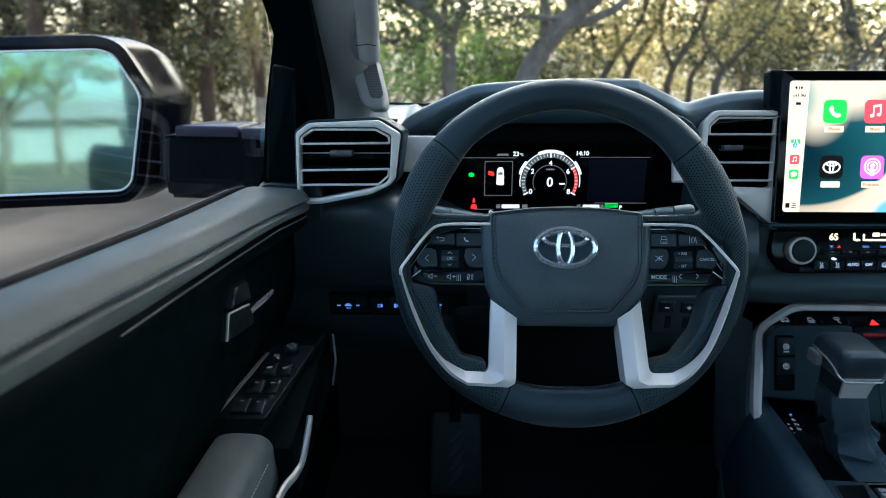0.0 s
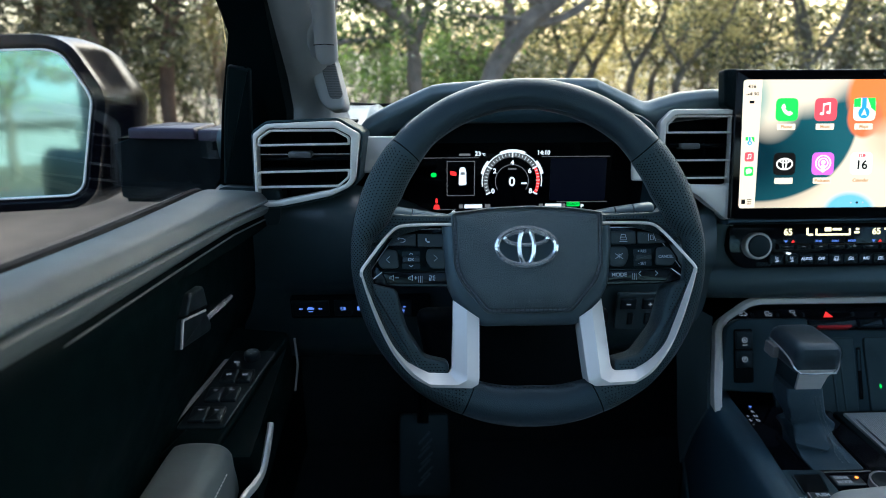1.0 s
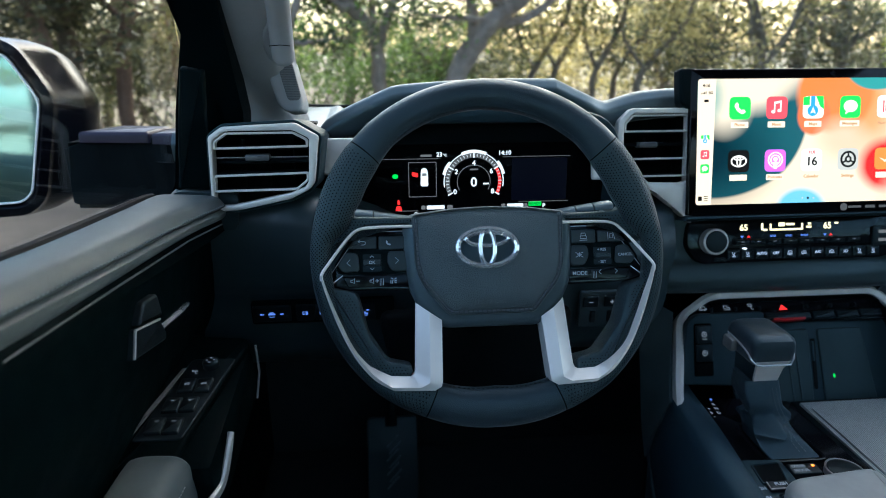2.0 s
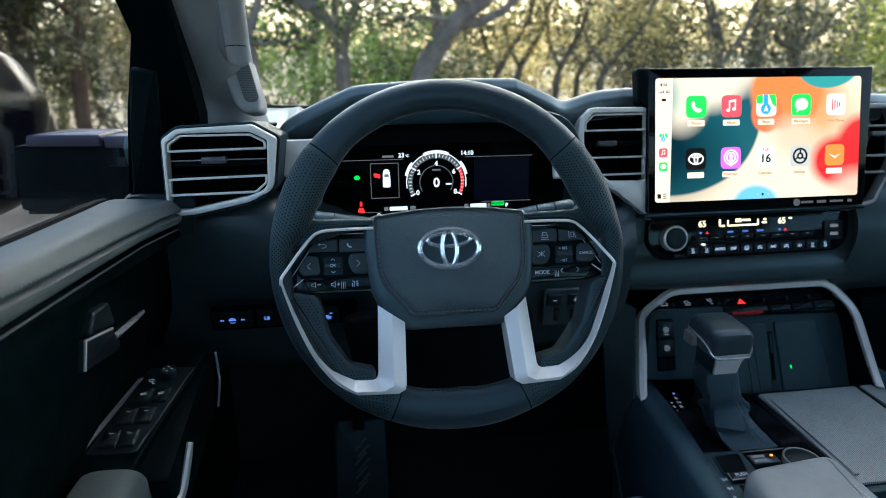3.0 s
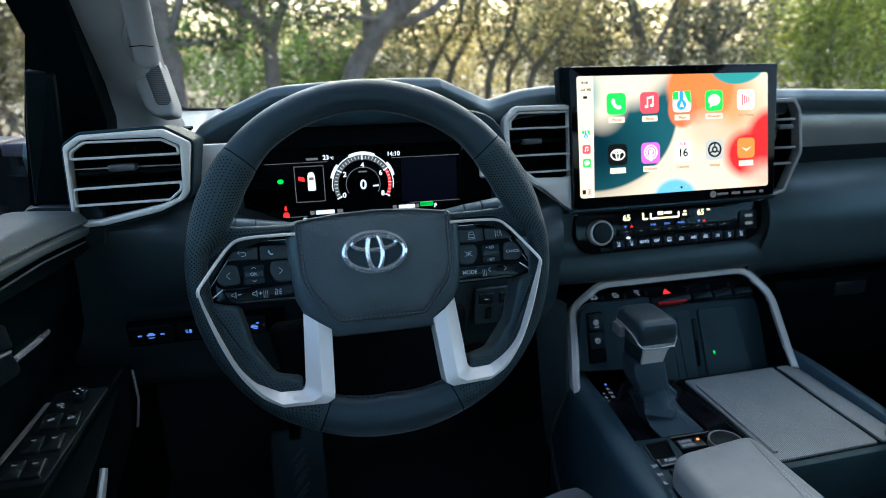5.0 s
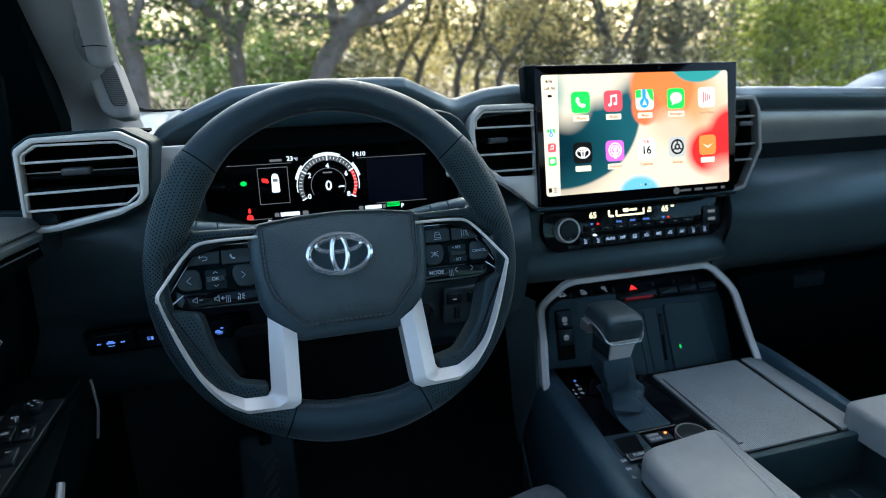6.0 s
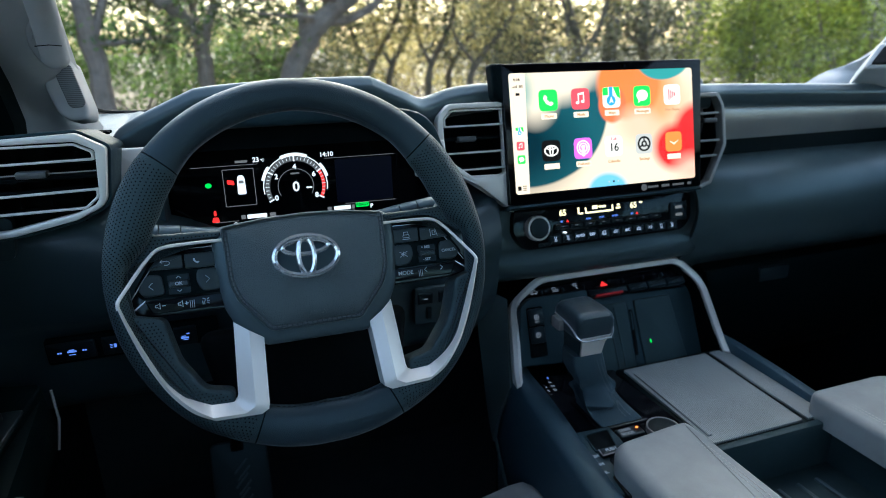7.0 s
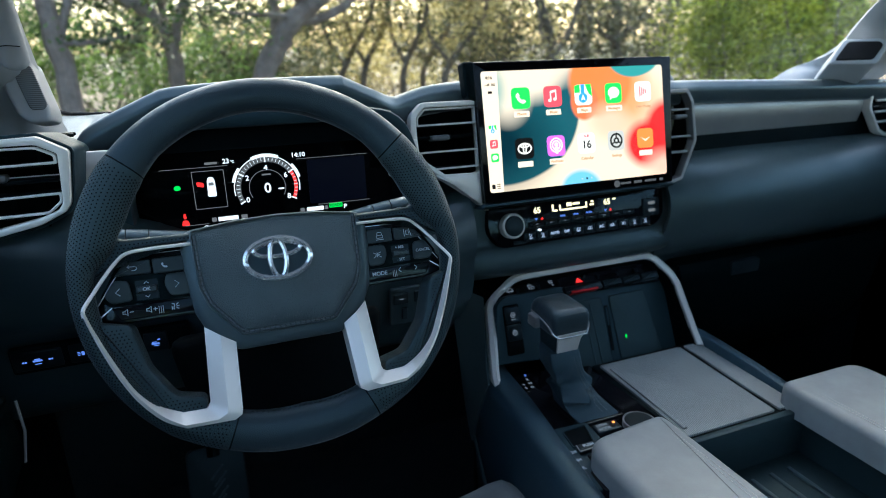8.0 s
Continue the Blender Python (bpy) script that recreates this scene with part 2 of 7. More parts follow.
def flat(x, y, z, pitch=0.0):
    """A face that looks up: local x to the right, y ahead, z up. pitch: degrees by which its front rises."""
    return Matrix.Translation((x, y, z)) @ Matrix.Rotation(radians(pitch), 4, "X")


def sideways(x, y, z):
    """A face that looks to the right (+x): local x to the rear, y up, z to the right."""
    return Matrix.Translation((x, y, z)) @ Matrix(((0, 0, 1, 0), (-1, 0, 0, 0), (0, 1, 0, 0), (0, 0, 0, 1)))


def rounded(pts, r, n=4):
    """A polygon with its corners rounded; r: one radius, or one for each corner."""
    out = []
    k = len(pts)
    for i in range(k):
        a, p, b = Vector(pts[i - 1]), Vector(pts[i]), Vector(pts[(i + 1) % k])
        rr = r[i] if isinstance(r, (list, tuple)) else r
        d0, d1 = (a - p), (b - p)
        rr = min(rr, d0.length * 0.45, d1.length * 0.45)
        s, e = p + d0.normalized() * rr, p + d1.normalized() * rr
        for j in range(n + 1):
            t = j / n
            out.append((1 - t) ** 2 * s + 2 * t * (1 - t) * p + t * t * e)
    return out


def rect(w, h, r=0.0, cx=0.0, cy=0.0, n=4):
    p = [(cx - w / 2, cy - h / 2), (cx + w / 2, cy - h / 2), (cx + w / 2, cy + h / 2), (cx - w / 2, cy + h / 2)]
    return rounded(p, r, n) if r else [Vector(q) for q in p]


def ellipse(a, b, n=32, cx=0.0, cy=0.0):
    return [Vector((cx + a * math.cos(6.28319 * i / n), cy + b * math.sin(6.28319 * i / n))) for i in range(n)]


def offset(pts, d):
    """Moves an outline inwards by d (outwards: minus)."""
    k = len(pts)
    area = sum(pts[i - 1][0] * pts[i][1] - pts[i][0] * pts[i - 1][1] for i in range(k))
    s = 1 if area > 0 else -1
    out = []
    for i in range(k):
        a, p, b = Vector(pts[i - 1]), Vector(pts[i]), Vector(pts[(i + 1) % k])
        t0, t1 = (p - a), (b - p)
        t0 = t0.normalized() if t0.length > 1e-9 else t1.normalized()
        t1 = t1.normalized() if t1.length > 1e-9 else t0
        m = t0 + t1
        m = m.normalized() if m.length > 1e-6 else t0
        nrm = Vector((-m.y, m.x)) * s
        out.append(p + nrm * d / max(0.5, m.dot(t0)))
    return out


def loop(bm, pts, z, m):
    return [bm.verts.new(m @ Vector((p[0], p[1], z))) for p in pts]


def skin(bm, loops, closed=True, caps=(True, True)):
    for a, b in zip(loops, loops[1:]):
        k = len(a)
        for i in range(k if closed else k - 1):
            j = (i + 1) % k
            bm.faces.new((a[i], a[j], b[j], b[i]))
    if caps[0]:
        bm.faces.new(loops[0][::-1])
    if caps[1]:
        bm.faces.new(loops[-1])


def prism(bm, pts, z0, z1, m=Matrix(), bevel=0.0, steps=3):
    """An outline carried from z0 to z1, with its upper edge rounded over."""
    loops = [loop(bm, pts, z0, m)]
    if bevel:
        for i in range(steps + 1):
            a = 1.5708 * i / steps
            loops.append(loop(bm, offset(pts, bevel * (1 - math.cos(a))), z1 - bevel + bevel * math.sin(a), m))
    else:
        loops.append(loop(bm, pts, z1, m))
    skin(bm, loops)
    return bm


def band(bm, outer, inner, z0, z1, m=Matrix(), bevel=0.0):
    """A ring between two outlines of equal count, with both upper edges eased."""
    ls = [loop(bm, outer, z0, m), loop(bm, outer, z1 - bevel, m)]
    if bevel:
        ls += [loop(bm, offset(outer, bevel * 0.35), z1 - bevel * 0.25, m), loop(bm, offset(outer, bevel), z1, m), loop(bm, offset(inner, -bevel), z1, m), loop(bm, offset(inner, -bevel * 0.35), z1 - bevel * 0.25, m)]
    else:
        ls += [loop(bm, inner, z1, m)]
    ls += [loop(bm, inner, z1 - bevel, m)] if bevel else []
    ls += [loop(bm, inner, z0, m)]
    skin(bm, ls + [ls[0]], caps=(False, False))
    return bm


def block(bm, size, m, bevel=0.0, segments=2):
    made = bmesh.ops.create_cube(bm, size=1.0, matrix=m @ Matrix.Diagonal((*size, 1)))
    if bevel:
        vs = set(made["verts"])
        bmesh.ops.bevel(bm, geom=[e for e in bm.edges if e.verts[0] in vs and e.verts[1] in vs], offset=bevel, segments=segments, profile=0.5, affect="EDGES")
    return bm


def frames_along(path, up=Vector((0, 0, 1))):
    out = []
    for i, p in enumerate(path):
        t = (path[min(i + 1, len(path) - 1)] - path[max(i - 1, 0)]).normalized()
        side = t.cross(up)
        side = side.normalized() if side.length > 1e-6 else Vector((1, 0, 0))
        out.append((p, side, side.cross(t).normalized()))
    return out


def tube(bm, path, radius, n=8, flat_by=1.0, closed=False, up=Vector((0, 0, 1))):
    """A rod along a path; radius: one, or one for each point."""
    path = [Vector(p) for p in path]
    if closed:
        fr = []
        k = len(path)
        for i, p in enumerate(path):
            t = (path[(i + 1) % k] - path[i - 1]).normalized()
            side = t.cross(up).normalized()
            fr.append((p, side, side.cross(t).normalized()))
    else:
        fr = frames_along(path, up)
    ls = []
    for i, (p, a, b) in enumerate(fr):
        r = radius[i] if isinstance(radius, (list, tuple)) else radius
        ls.append([bm.verts.new(p + a * r * math.cos(6.28319 * j / n) + b * r * flat_by * math.sin(6.28319 * j / n)) for j in range(n)])
    if closed:
        skin(bm, ls + [ls[0]], caps=(False, False))
    else:
        skin(bm, ls)
    return bm


def smooth_path(pts, n=6):
    """A soft curve through points."""
    p = [Vector(q) for q in pts]
    out = []
    for i in range(len(p) - 1):
        a, b, c, d = p[max(i - 1, 0)], p[i], p[i + 1], p[min(i + 2, len(p) - 1)]
        for j in range(n):
            t = j / n
            out.append(0.5 * ((2 * b) + (c - a) * t + (2 * a - 5 * b + 4 * c - d) * t * t + (3 * b - a - 3 * c + d) * t ** 3))
    return out + [p[-1]]


def shell(bm, sections, thick=0.01, soft=4):
    """A panel through section curves (equal counts of 3D points), given a thickness on its far side."""
    rows = [smooth_path(s, soft) for s in sections]
    cols = [smooth_path([r[i] for r in rows], soft) for i in range(len(rows[0]))]
    g = [[bm.verts.new(v) for v in c] for c in cols]
    for a, b in zip(g, g[1:]):
        for i in range(len(a) - 1):
            bm.faces.new((a[i], a[i + 1], b[i + 1], b[i]))
    bmesh.ops.recalc_face_normals(bm, faces=bm.faces)
    bmesh.ops.solidify(bm, geom=bm.faces[:], thickness=thick)
    return bm


def words(text, size, m, material, parent, name="lettering", depth=0.0003, align="CENTER"):
    cu = bpy.data.curves.new(name, "FONT")
    cu.body, cu.size, cu.extrude, cu.offset = text, size, depth, size * 0.018
    cu.align_x, cu.align_y = align, "CENTER"
    tmp = bpy.data.objects.new(name, cu)
    me = bpy.data.meshes.new_from_object(tmp)
    bpy.data.objects.remove(tmp)
    me.transform(m)
    me.materials.clear()
    me.materials.append(material)
    ob = new(name, me)
    ob.parent = parent
    if parent.type == "EMPTY":
        ob.matrix_parent_inverse = Matrix.Translation(parent.location).inverted()
    return ob


def plate(name, pts, z0, z1, m, material, parent, bevel=0.0, label=""):
    return part(name, prism(bmesh.new(), pts, z0, z1, m, bevel), material, parent, label)


def at2(m, x, y, z=0.0):
    return m @ Matrix.Translation((x, y, z))


def icon(strokes, cx, cy, size, m, z, material, parent, r=0.00045, name="symbol"):
    """A line symbol: polylines in units of its size, drawn as fine raised strokes on a face."""
    bm = bmesh.new()
    up = m.to_3x3() @ Vector((0, 0, 1))
    for s in strokes:
        tube(bm, [m @ Vector((cx + x * size, cy + y * size, z)) for x, y in s], r, 6, 0.4, up=up)
    return part(name, bm, material, parent)


LESS = [[(0.22, 0.4), (-0.22, 0.0), (0.22, -0.4)]]
MORE = [[(-0.22, 0.4), (0.22, 0.0), (-0.22, -0.4)]]
RISE = [[(-0.45, -0.2), (0.0, 0.2), (0.45, -0.2)]]
FALL = [[(-0.45, 0.2), (0.0, -0.2), (0.45, 0.2)]]
RETURN = [[(-0.5, 0.18), (0.25, 0.18), (0.48, 0.05), (0.48, -0.15), (0.25, -0.28), (-0.1, -0.28)], [(-0.3, 0.36), (-0.52, 0.18), (-0.3, 0.0)]]
HORN = [[(-0.45, 0.12), (-0.25, 0.12), (0.0, 0.34), (0.0, -0.34), (-0.25, -0.12), (-0.45, -0.12), (-0.45, 0.12)]]
MINUS = [[(0.2, 0.0), (0.6, 0.0)]]
PLUS = [[(0.2, 0.0), (0.6, 0.0)], [(0.4, 0.2), (0.4, -0.2)]]
VOICE = [[(-0.4, 0.4), (-0.1, 0.3), (-0.1, 0.05), (-0.2, -0.05), (-0.2, -0.4)], [(0.1, 0.2), (0.4, 0.4)], [(0.12, 0.02), (0.45, 0.02)], [(0.1, -0.15), (0.4, -0.35)], [(-0.4, 0.1), (-0.4, -0.4)]]
CAR_REAR = [[(-0.25, 0.4), (0.25, 0.4), (0.32, 0.05), (0.4, -0.05), (0.4, -0.3), (-0.4, -0.3), (-0.4, -0.05), (-0.32, 0.05), (-0.25, 0.4)], [(-0.3, 0.05), (0.3, 0.05)], [(-0.5, -0.5), (0.5, -0.5)]]
LANES = [[(-0.45, 0.5), (-0.45, -0.5)], [(0.25, 0.5), (0.5, -0.5)], [(-0.15, 0.3), (0.15, 0.3), (0.25, -0.3), (-0.2, -0.3), (-0.15, 0.3)]]
GAPS = [[(-0.5, 0.3), (-0.1, 0.1), (0.5, 0.3)], [(-0.3, 0.0), (0.35, 0.0)], [(-0.5, -0.35), (-0.1, -0.1), (0.1, -0.1), (0.5, -0.35)], [(0.0, 0.3), (0.0, -0.3)]]
TRUCK = [[(-0.6, -0.2), (-0.6, 0.08), (-0.15, 0.08), (-0.05, 0.35), (0.3, 0.35), (0.4, 0.08), (0.6, 0.03), (0.6, -0.2), (-0.6, -0.2)], [(-0.35, -0.3), (-0.2, -0.3)], [(0.2, -0.3), (0.4, -0.3)]]
TRAILER = [[(-0.5, 0.3), (0.1, 0.3), (0.1, -0.1), (-0.5, -0.1), (-0.5, 0.3)], [(0.1, 0.0), (0.45, 0.0), (0.5, -0.2)], [(-0.5, -0.35), (0.5, -0.35)]]
MIRRORS = [[(-0.5, 0.4), (0.2, 0.4), (0.3, 0.1), (-0.4, 0.1), (-0.5, 0.4)], [(0.0, 0.1), (0.1, -0.4), (0.4, -0.4)]]
# ---- outside ----
ground = part("ground", block(bmesh.new(), (600, 600, 0.2), Matrix.Translation((0, 0, -0.1))), GRASS)
tagged(ground, "brown leaf litter and thin grass on the ground", "ground", kind="structure")
bm = bmesh.new()
prism(bm, rounded([(-8.2, -20.4), (6.5, -20.4), (6.5, 8.2), (-8.2, 8.2)], [0, 0, 3, 3], 6), 0.0, 0.006)
road = tagged(part("road", bm, ASPHALT), "worn grey asphalt drive beside the trees", "road", kind="structure")


def leaves(bm, centre, spread, count, size, rng):
    for _ in range(count):
        while True:
            v = Vector((rng.uniform(-1, 1), rng.uniform(-1, 1), rng.uniform(-1, 1)))
            if v.length < 1:
                break
        p = Vector(centre) + Vector((v.x * spread[0], v.y * spread[1], v.z * spread[2]))
        a = Vector((rng.uniform(-1, 1), rng.uniform(-1, 1), rng.uniform(-0.6, 0.6))).normalized()
        b = a.cross(Vector((rng.uniform(-1, 1), rng.uniform(-1, 1), rng.uniform(-1, 1)))).normalized()
        s = size * rng.uniform(0.6, 1.4)
        bm.faces.new([bm.verts.new(p + q) for q in (-a * s, b * s * 0.45 - a * 0.2 * s, a * s, -b * s * 0.45 + a * 0.1 * s)])


def limb(bm, start, end, r0, r1, rng, sag=0.1, n=7):
    start, end = Vector(start), Vector(end)
    d = (end - start).length
    path = []
    for i in range(n + 1):
        t = i / n
        p = start.lerp(end, t)
        if 0 < i < n:
            p += Vector((rng.uniform(-1, 1), rng.uniform(-1, 1), rng.uniform(-0.5, 1))) * d * sag * 0.35
        path.append(p)
    path = smooth_path(path, 2)
    k = len(path) - 1
    tube(bm, path, [r0 + (r1 - r0) * i / k for i in range(k + 1)], 8, up=Vector((0.3, 1, 0.2)))
    return path


def tree(x, y, height, radius, lean, crown, seed, material, label, leafage=1.0, low=0.35, size=0.052):
    """A trunk that forks into limbs and twigs, with clumps of leaves along them."""
    rng = random.Random(seed)
    ob = thing("tree", label, "tree", (x, y, 0), "trees round the drive")
    wood, green = bmesh.new(), bmesh.new()
    top = Vector((x + lean[0], y + lean[1], height * 0.45))
    trunk = limb(wood, (x, y, -0.2), top, radius, radius * 0.7, rng, 0.06)
    for i in range(6):
        a = 6.283 * (i + rng.uniform(-0.3, 0.3)) / 6
        base = trunk[int(len(trunk) * rng.uniform(0.55, 0.95))]
        out = Vector((math.cos(a), math.sin(a), 0)) * crown * rng.uniform(0.5, 0.9)
        end = base + out + Vector((0, 0, height * rng.uniform(0.12, 0.5)))
        path = limb(wood, base, end, radius * 0.5, radius * 0.12, rng, 0.18)
        for j in range(5):
            b2 = path[int(len(path) * rng.uniform(0.35, 0.99))]
            e2 = b2 + Vector((rng.uniform(-1, 1), rng.uniform(-1, 1), rng.uniform(-0.6, 0.9))) * crown * 0.55
            twig = limb(wood, b2, e2, radius * 0.12, radius * 0.03, rng, 0.25, 4)
            for q in twig[len(twig) // 3:: 2]:
                if q.z > height * low:
                    leaves(green, q, (crown * 0.22, crown * 0.22, crown * 0.13), int(44 * leafage), size, rng)
    part("trunk", wood, DARKBARK, ob)
    part("crown", green, material, ob)
    return ob


def bush(x, y, w, d, h, seed, material, label, count=3800, size=0.07):
    rng = random.Random(seed)
    ob = thing("bush", label, "bush", (x, y, 0), "undergrowth")
    stems, green = bmesh.new(), bmesh.new()
    for i in range(9):
        p = Vector((x + rng.uniform(-0.6, 0.6) * w, y + rng.uniform(-0.6, 0.6) * d, h * rng.uniform(0.35, 0.85)))
        limb(stems, (x + rng.uniform(-0.2, 0.2) * w, y + rng.uniform(-0.2, 0.2) * d, -0.1), p, 0.03, 0.008, rng, 0.15, 4)
        leaves(green, p, (w * rng.uniform(0.3, 0.55), d * rng.uniform(0.3, 0.55), h * rng.uniform(0.22, 0.4)), count // 14, size, rng)
    leaves(green, (x, y, h * 0.45), (w, d, h * 0.5), count // 3, size, rng)
    part("stems", stems, BARK, ob)
    part("foliage", green, material, ob)
    return ob


OAK = "grey-barked oak with olive leaves beside the drive"
PINE = "tall reddish trunk with sparse olive leaves beside the drive"
YEL = "spreading tree with yellowing backlit leaves"


def polar(az, dist, z):
    return Vector((dist * math.sin(radians(az)), dist * math.cos(radians(az)), z))


def forked(limbs, seed, material, label, bark, leafage=60, size=0.05, twigs=4):
    """A tree whose main limbs are given as bearings, distances and heights; twigs and leaves grow on their upper ends."""
    rng = random.Random(seed)
    ob = thing("tree", label, "tree", polar(*limbs[0][0][0][:2], 0), "trees round the drive")
    wood, green = bmesh.new(), bmesh.new()
    for pts, r0, r1 in limbs:
        path = smooth_path([polar(*p) for p in pts], 5)
        path = [p + Vector((rng.uniform(-1, 1), rng.uniform(-1, 1), 0)) * r0 * 0.16 for p in path]
        k = len(path) - 1
        tube(wood, path, [(r0 + (r1 - r0) * i / k) * rng.uniform(0.93, 1.07) for i in range(k + 1)], 10, up=Vector((0.3, 1, 0.2)))
        for j in range(twigs):
            p = path[int(k * rng.uniform(0.45, 1.0))]
            e = p + Vector((rng.uniform(-1, 1), rng.uniform(-0.6, 0.6), rng.uniform(-0.15, 0.7))) * 1.3
            twig = limb(wood, p, e, r1 * 0.45, 0.006, rng, 0.22, 4)
            for q in twig[len(twig) // 2:]:
                leaves(green, q, (0.42, 0.42, 0.28), leafage, size, rng)
    part("trunk", wood, bark, ob)
    part("crown", green, material, ob)
    return ob


forked([([(-8.6, 9.2, -0.2), (-8.3, 9.2, 1.0), (-8.6, 9.2, 2.0), (-9.6, 9.2, 4.5)], 0.145, 0.10), ([(-8.4, 9.2, 1.7), (-6.0, 9.3, 2.6), (-3.0, 9.5, 3.4)], 0.06, 0.03)], 51, LEAF, OAK, BARK)
forked([([(-0.3, 10.0, -0.2), (-0.4, 10.0, 1.2), (-0.6, 10.0, 1.75), (-2.2, 9.9, 2.15), (-4.6, 9.8, 2.5), (-7.5, 9.6, 4.0)], 0.125, 0.07), ([(-0.5, 10.0, 1.6), (0.6, 10.0, 2.1), (1.6, 10.1, 2.7), (2.0, 10.2, 4.6)], 0.085, 0.05), ([(-0.5, 10.0, 1.7), (-0.8, 10.2, 2.4), (-0.4, 10.4, 4.4)], 0.07, 0.04)], 52, LEAF, OAK, BARK)
forked([([(5.2, 9.6, -0.2), (5.9, 9.6, 0.9), (7.4, 9.6, 1.5), (9.6, 9.5, 2.0), (12.4, 9.4, 2.45), (15.0, 9.2, 4.2)], 0.19, 0.10), ([(7.6, 9.6, 1.5), (8.0, 9.8, 2.0), (7.2, 10.0, 2.8), (6.8, 10.2, 4.6)], 0.10, 0.05), ([(9.4, 9.5, 1.95), (12.6, 9.7, 2.05), (15.4, 9.9, 2.5), (17.0, 10.0, 3.6)], 0.075, 0.04)], 53, LEAF, OAK, BARK)
rng = random.Random(54)
for i in range(8):
    az, d = 12.6 + 2.6 * i + rng.uniform(-0.9, 0.9), rng.uniform(11.0, 15.0)
    tip = rng.uniform(2.6, 5.0) * rng.choice((-1, 1))
    forked([([(az, d, -0.2), (az - 0.1 * tip, d, 0.9), (az + 0.06 * tip, d, 1.35), (az + 0.5 * tip, d, 1.9), (az + 0.75 * tip, d, 2.5), (az + 1.3 * tip, d, 4.2)], rng.uniform(0.045, 0.070), 0.025), ([(az + 0.02 * tip, d, 1.25), (az - 0.35 * tip, d, 1.75), (az - 0.5 * tip, d, 2.3), (az - 1.1 * tip, d, 3.6)], 0.035, 0.015)], 60 + i, GOLD if i % 3 else LEAF, "thin dark-barked tree with yellowing backlit leaves", DARKBARK, 26, 0.042, 5)
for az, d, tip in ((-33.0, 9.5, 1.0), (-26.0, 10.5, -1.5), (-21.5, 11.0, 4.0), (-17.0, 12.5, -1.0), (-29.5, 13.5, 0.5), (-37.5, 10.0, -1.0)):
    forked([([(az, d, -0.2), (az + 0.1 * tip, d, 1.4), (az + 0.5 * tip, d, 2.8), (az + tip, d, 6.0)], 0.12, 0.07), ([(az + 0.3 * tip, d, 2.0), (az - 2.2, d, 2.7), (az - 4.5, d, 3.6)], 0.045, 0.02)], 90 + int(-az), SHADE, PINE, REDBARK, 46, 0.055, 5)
for i, (x, y, h, r, lean, crown, mat, lab, lf, low) in enumerate((
        (-4.6, 10.5, 5.6, 0.15, (-0.4, 0.2), 2.4, LEAF, OAK, 0.8, 0.30),
        (7.6, 13.5, 5.0, 0.07, (-0.5, 0.2), 2.6, GOLD, YEL, 0.8, 0.22),
        (10.6, 14.0, 5.6, 0.16, (0.2, 0.6), 2.8, LEAF, OAK, 0.9, 0.20), (10.9, 8.5, 6.2, 0.34, (0.3, 0.2), 2.8, LEAF, OAK, 0.8, 0.30),
        (-8.4, 12.2, 7.0, 0.13, (-0.3, 0.5), 2.3, LEAF, PINE, 0.8, 0.24), (-6.2, 14.5, 6.6, 0.13, (0.6, 0.5), 2.4, LEAF, OAK, 0.8, 0.2),
        (-1.0, 16.0, 6.2, 0.15, (0.3, 0.2), 2.8, LEAF, OAK, 0.9, 0.16), (3.4, 17.5, 6.2, 0.15, (-0.4, 0.2), 2.9, GOLD, YEL, 0.9, 0.16),
        (8.5, 19.0, 6.5, 0.16, (0.4, 0.2), 3.0, LEAF, OAK, 0.9, 0.16), (14.5, 17.0, 6.5, 0.16, (0.3, 0.2), 3.0, LEAF, OAK, 0.9, 0.16),
        (-12.0, 4.6, 7.0, 0.14, (0.2, 0.3), 2.3, LEAF, PINE, 0.8, 0.22), (-3.6, -15.0, 6.5, 0.16, (0.6, 0.4), 2.8, LEAF, OAK, 0.9, 0.25),
        (-2.0, -19.0, 7.0, 0.16, (0.4, 0.4), 3.0, BUSH, OAK, 0.9, 0.2), (-6.0, -21.0, 6.5, 0.16, (0.2, 0.4), 2.8, LEAF, OAK, 0.9, 0.2), (-0.6, -27.0, 8.0, 0.18, (0.2, 0.4), 3.6, LEAF, OAK, 1.0, 0.15))):
    tree(x, y, h, r, lean, crown, 40 + i, mat, lab, lf, low)
# two added oaks: crowns out of view that keep the sun off the truck
tree(6.5, 10.2, 13.0, 0.09, (-1.8, -0.8), 4.6, 71, LEAF, "tall grey-barked oak added so that its dense high crown casts shade", 5.0, 0.40, 0.12)
tree(8.6, 12.6, 13.0, 0.18, (-0.6, -0.6), 4.6, 72, LEAF, "tall grey-barked oak added so that its dense high crown casts shade", 3.0, 0.40, 0.10)
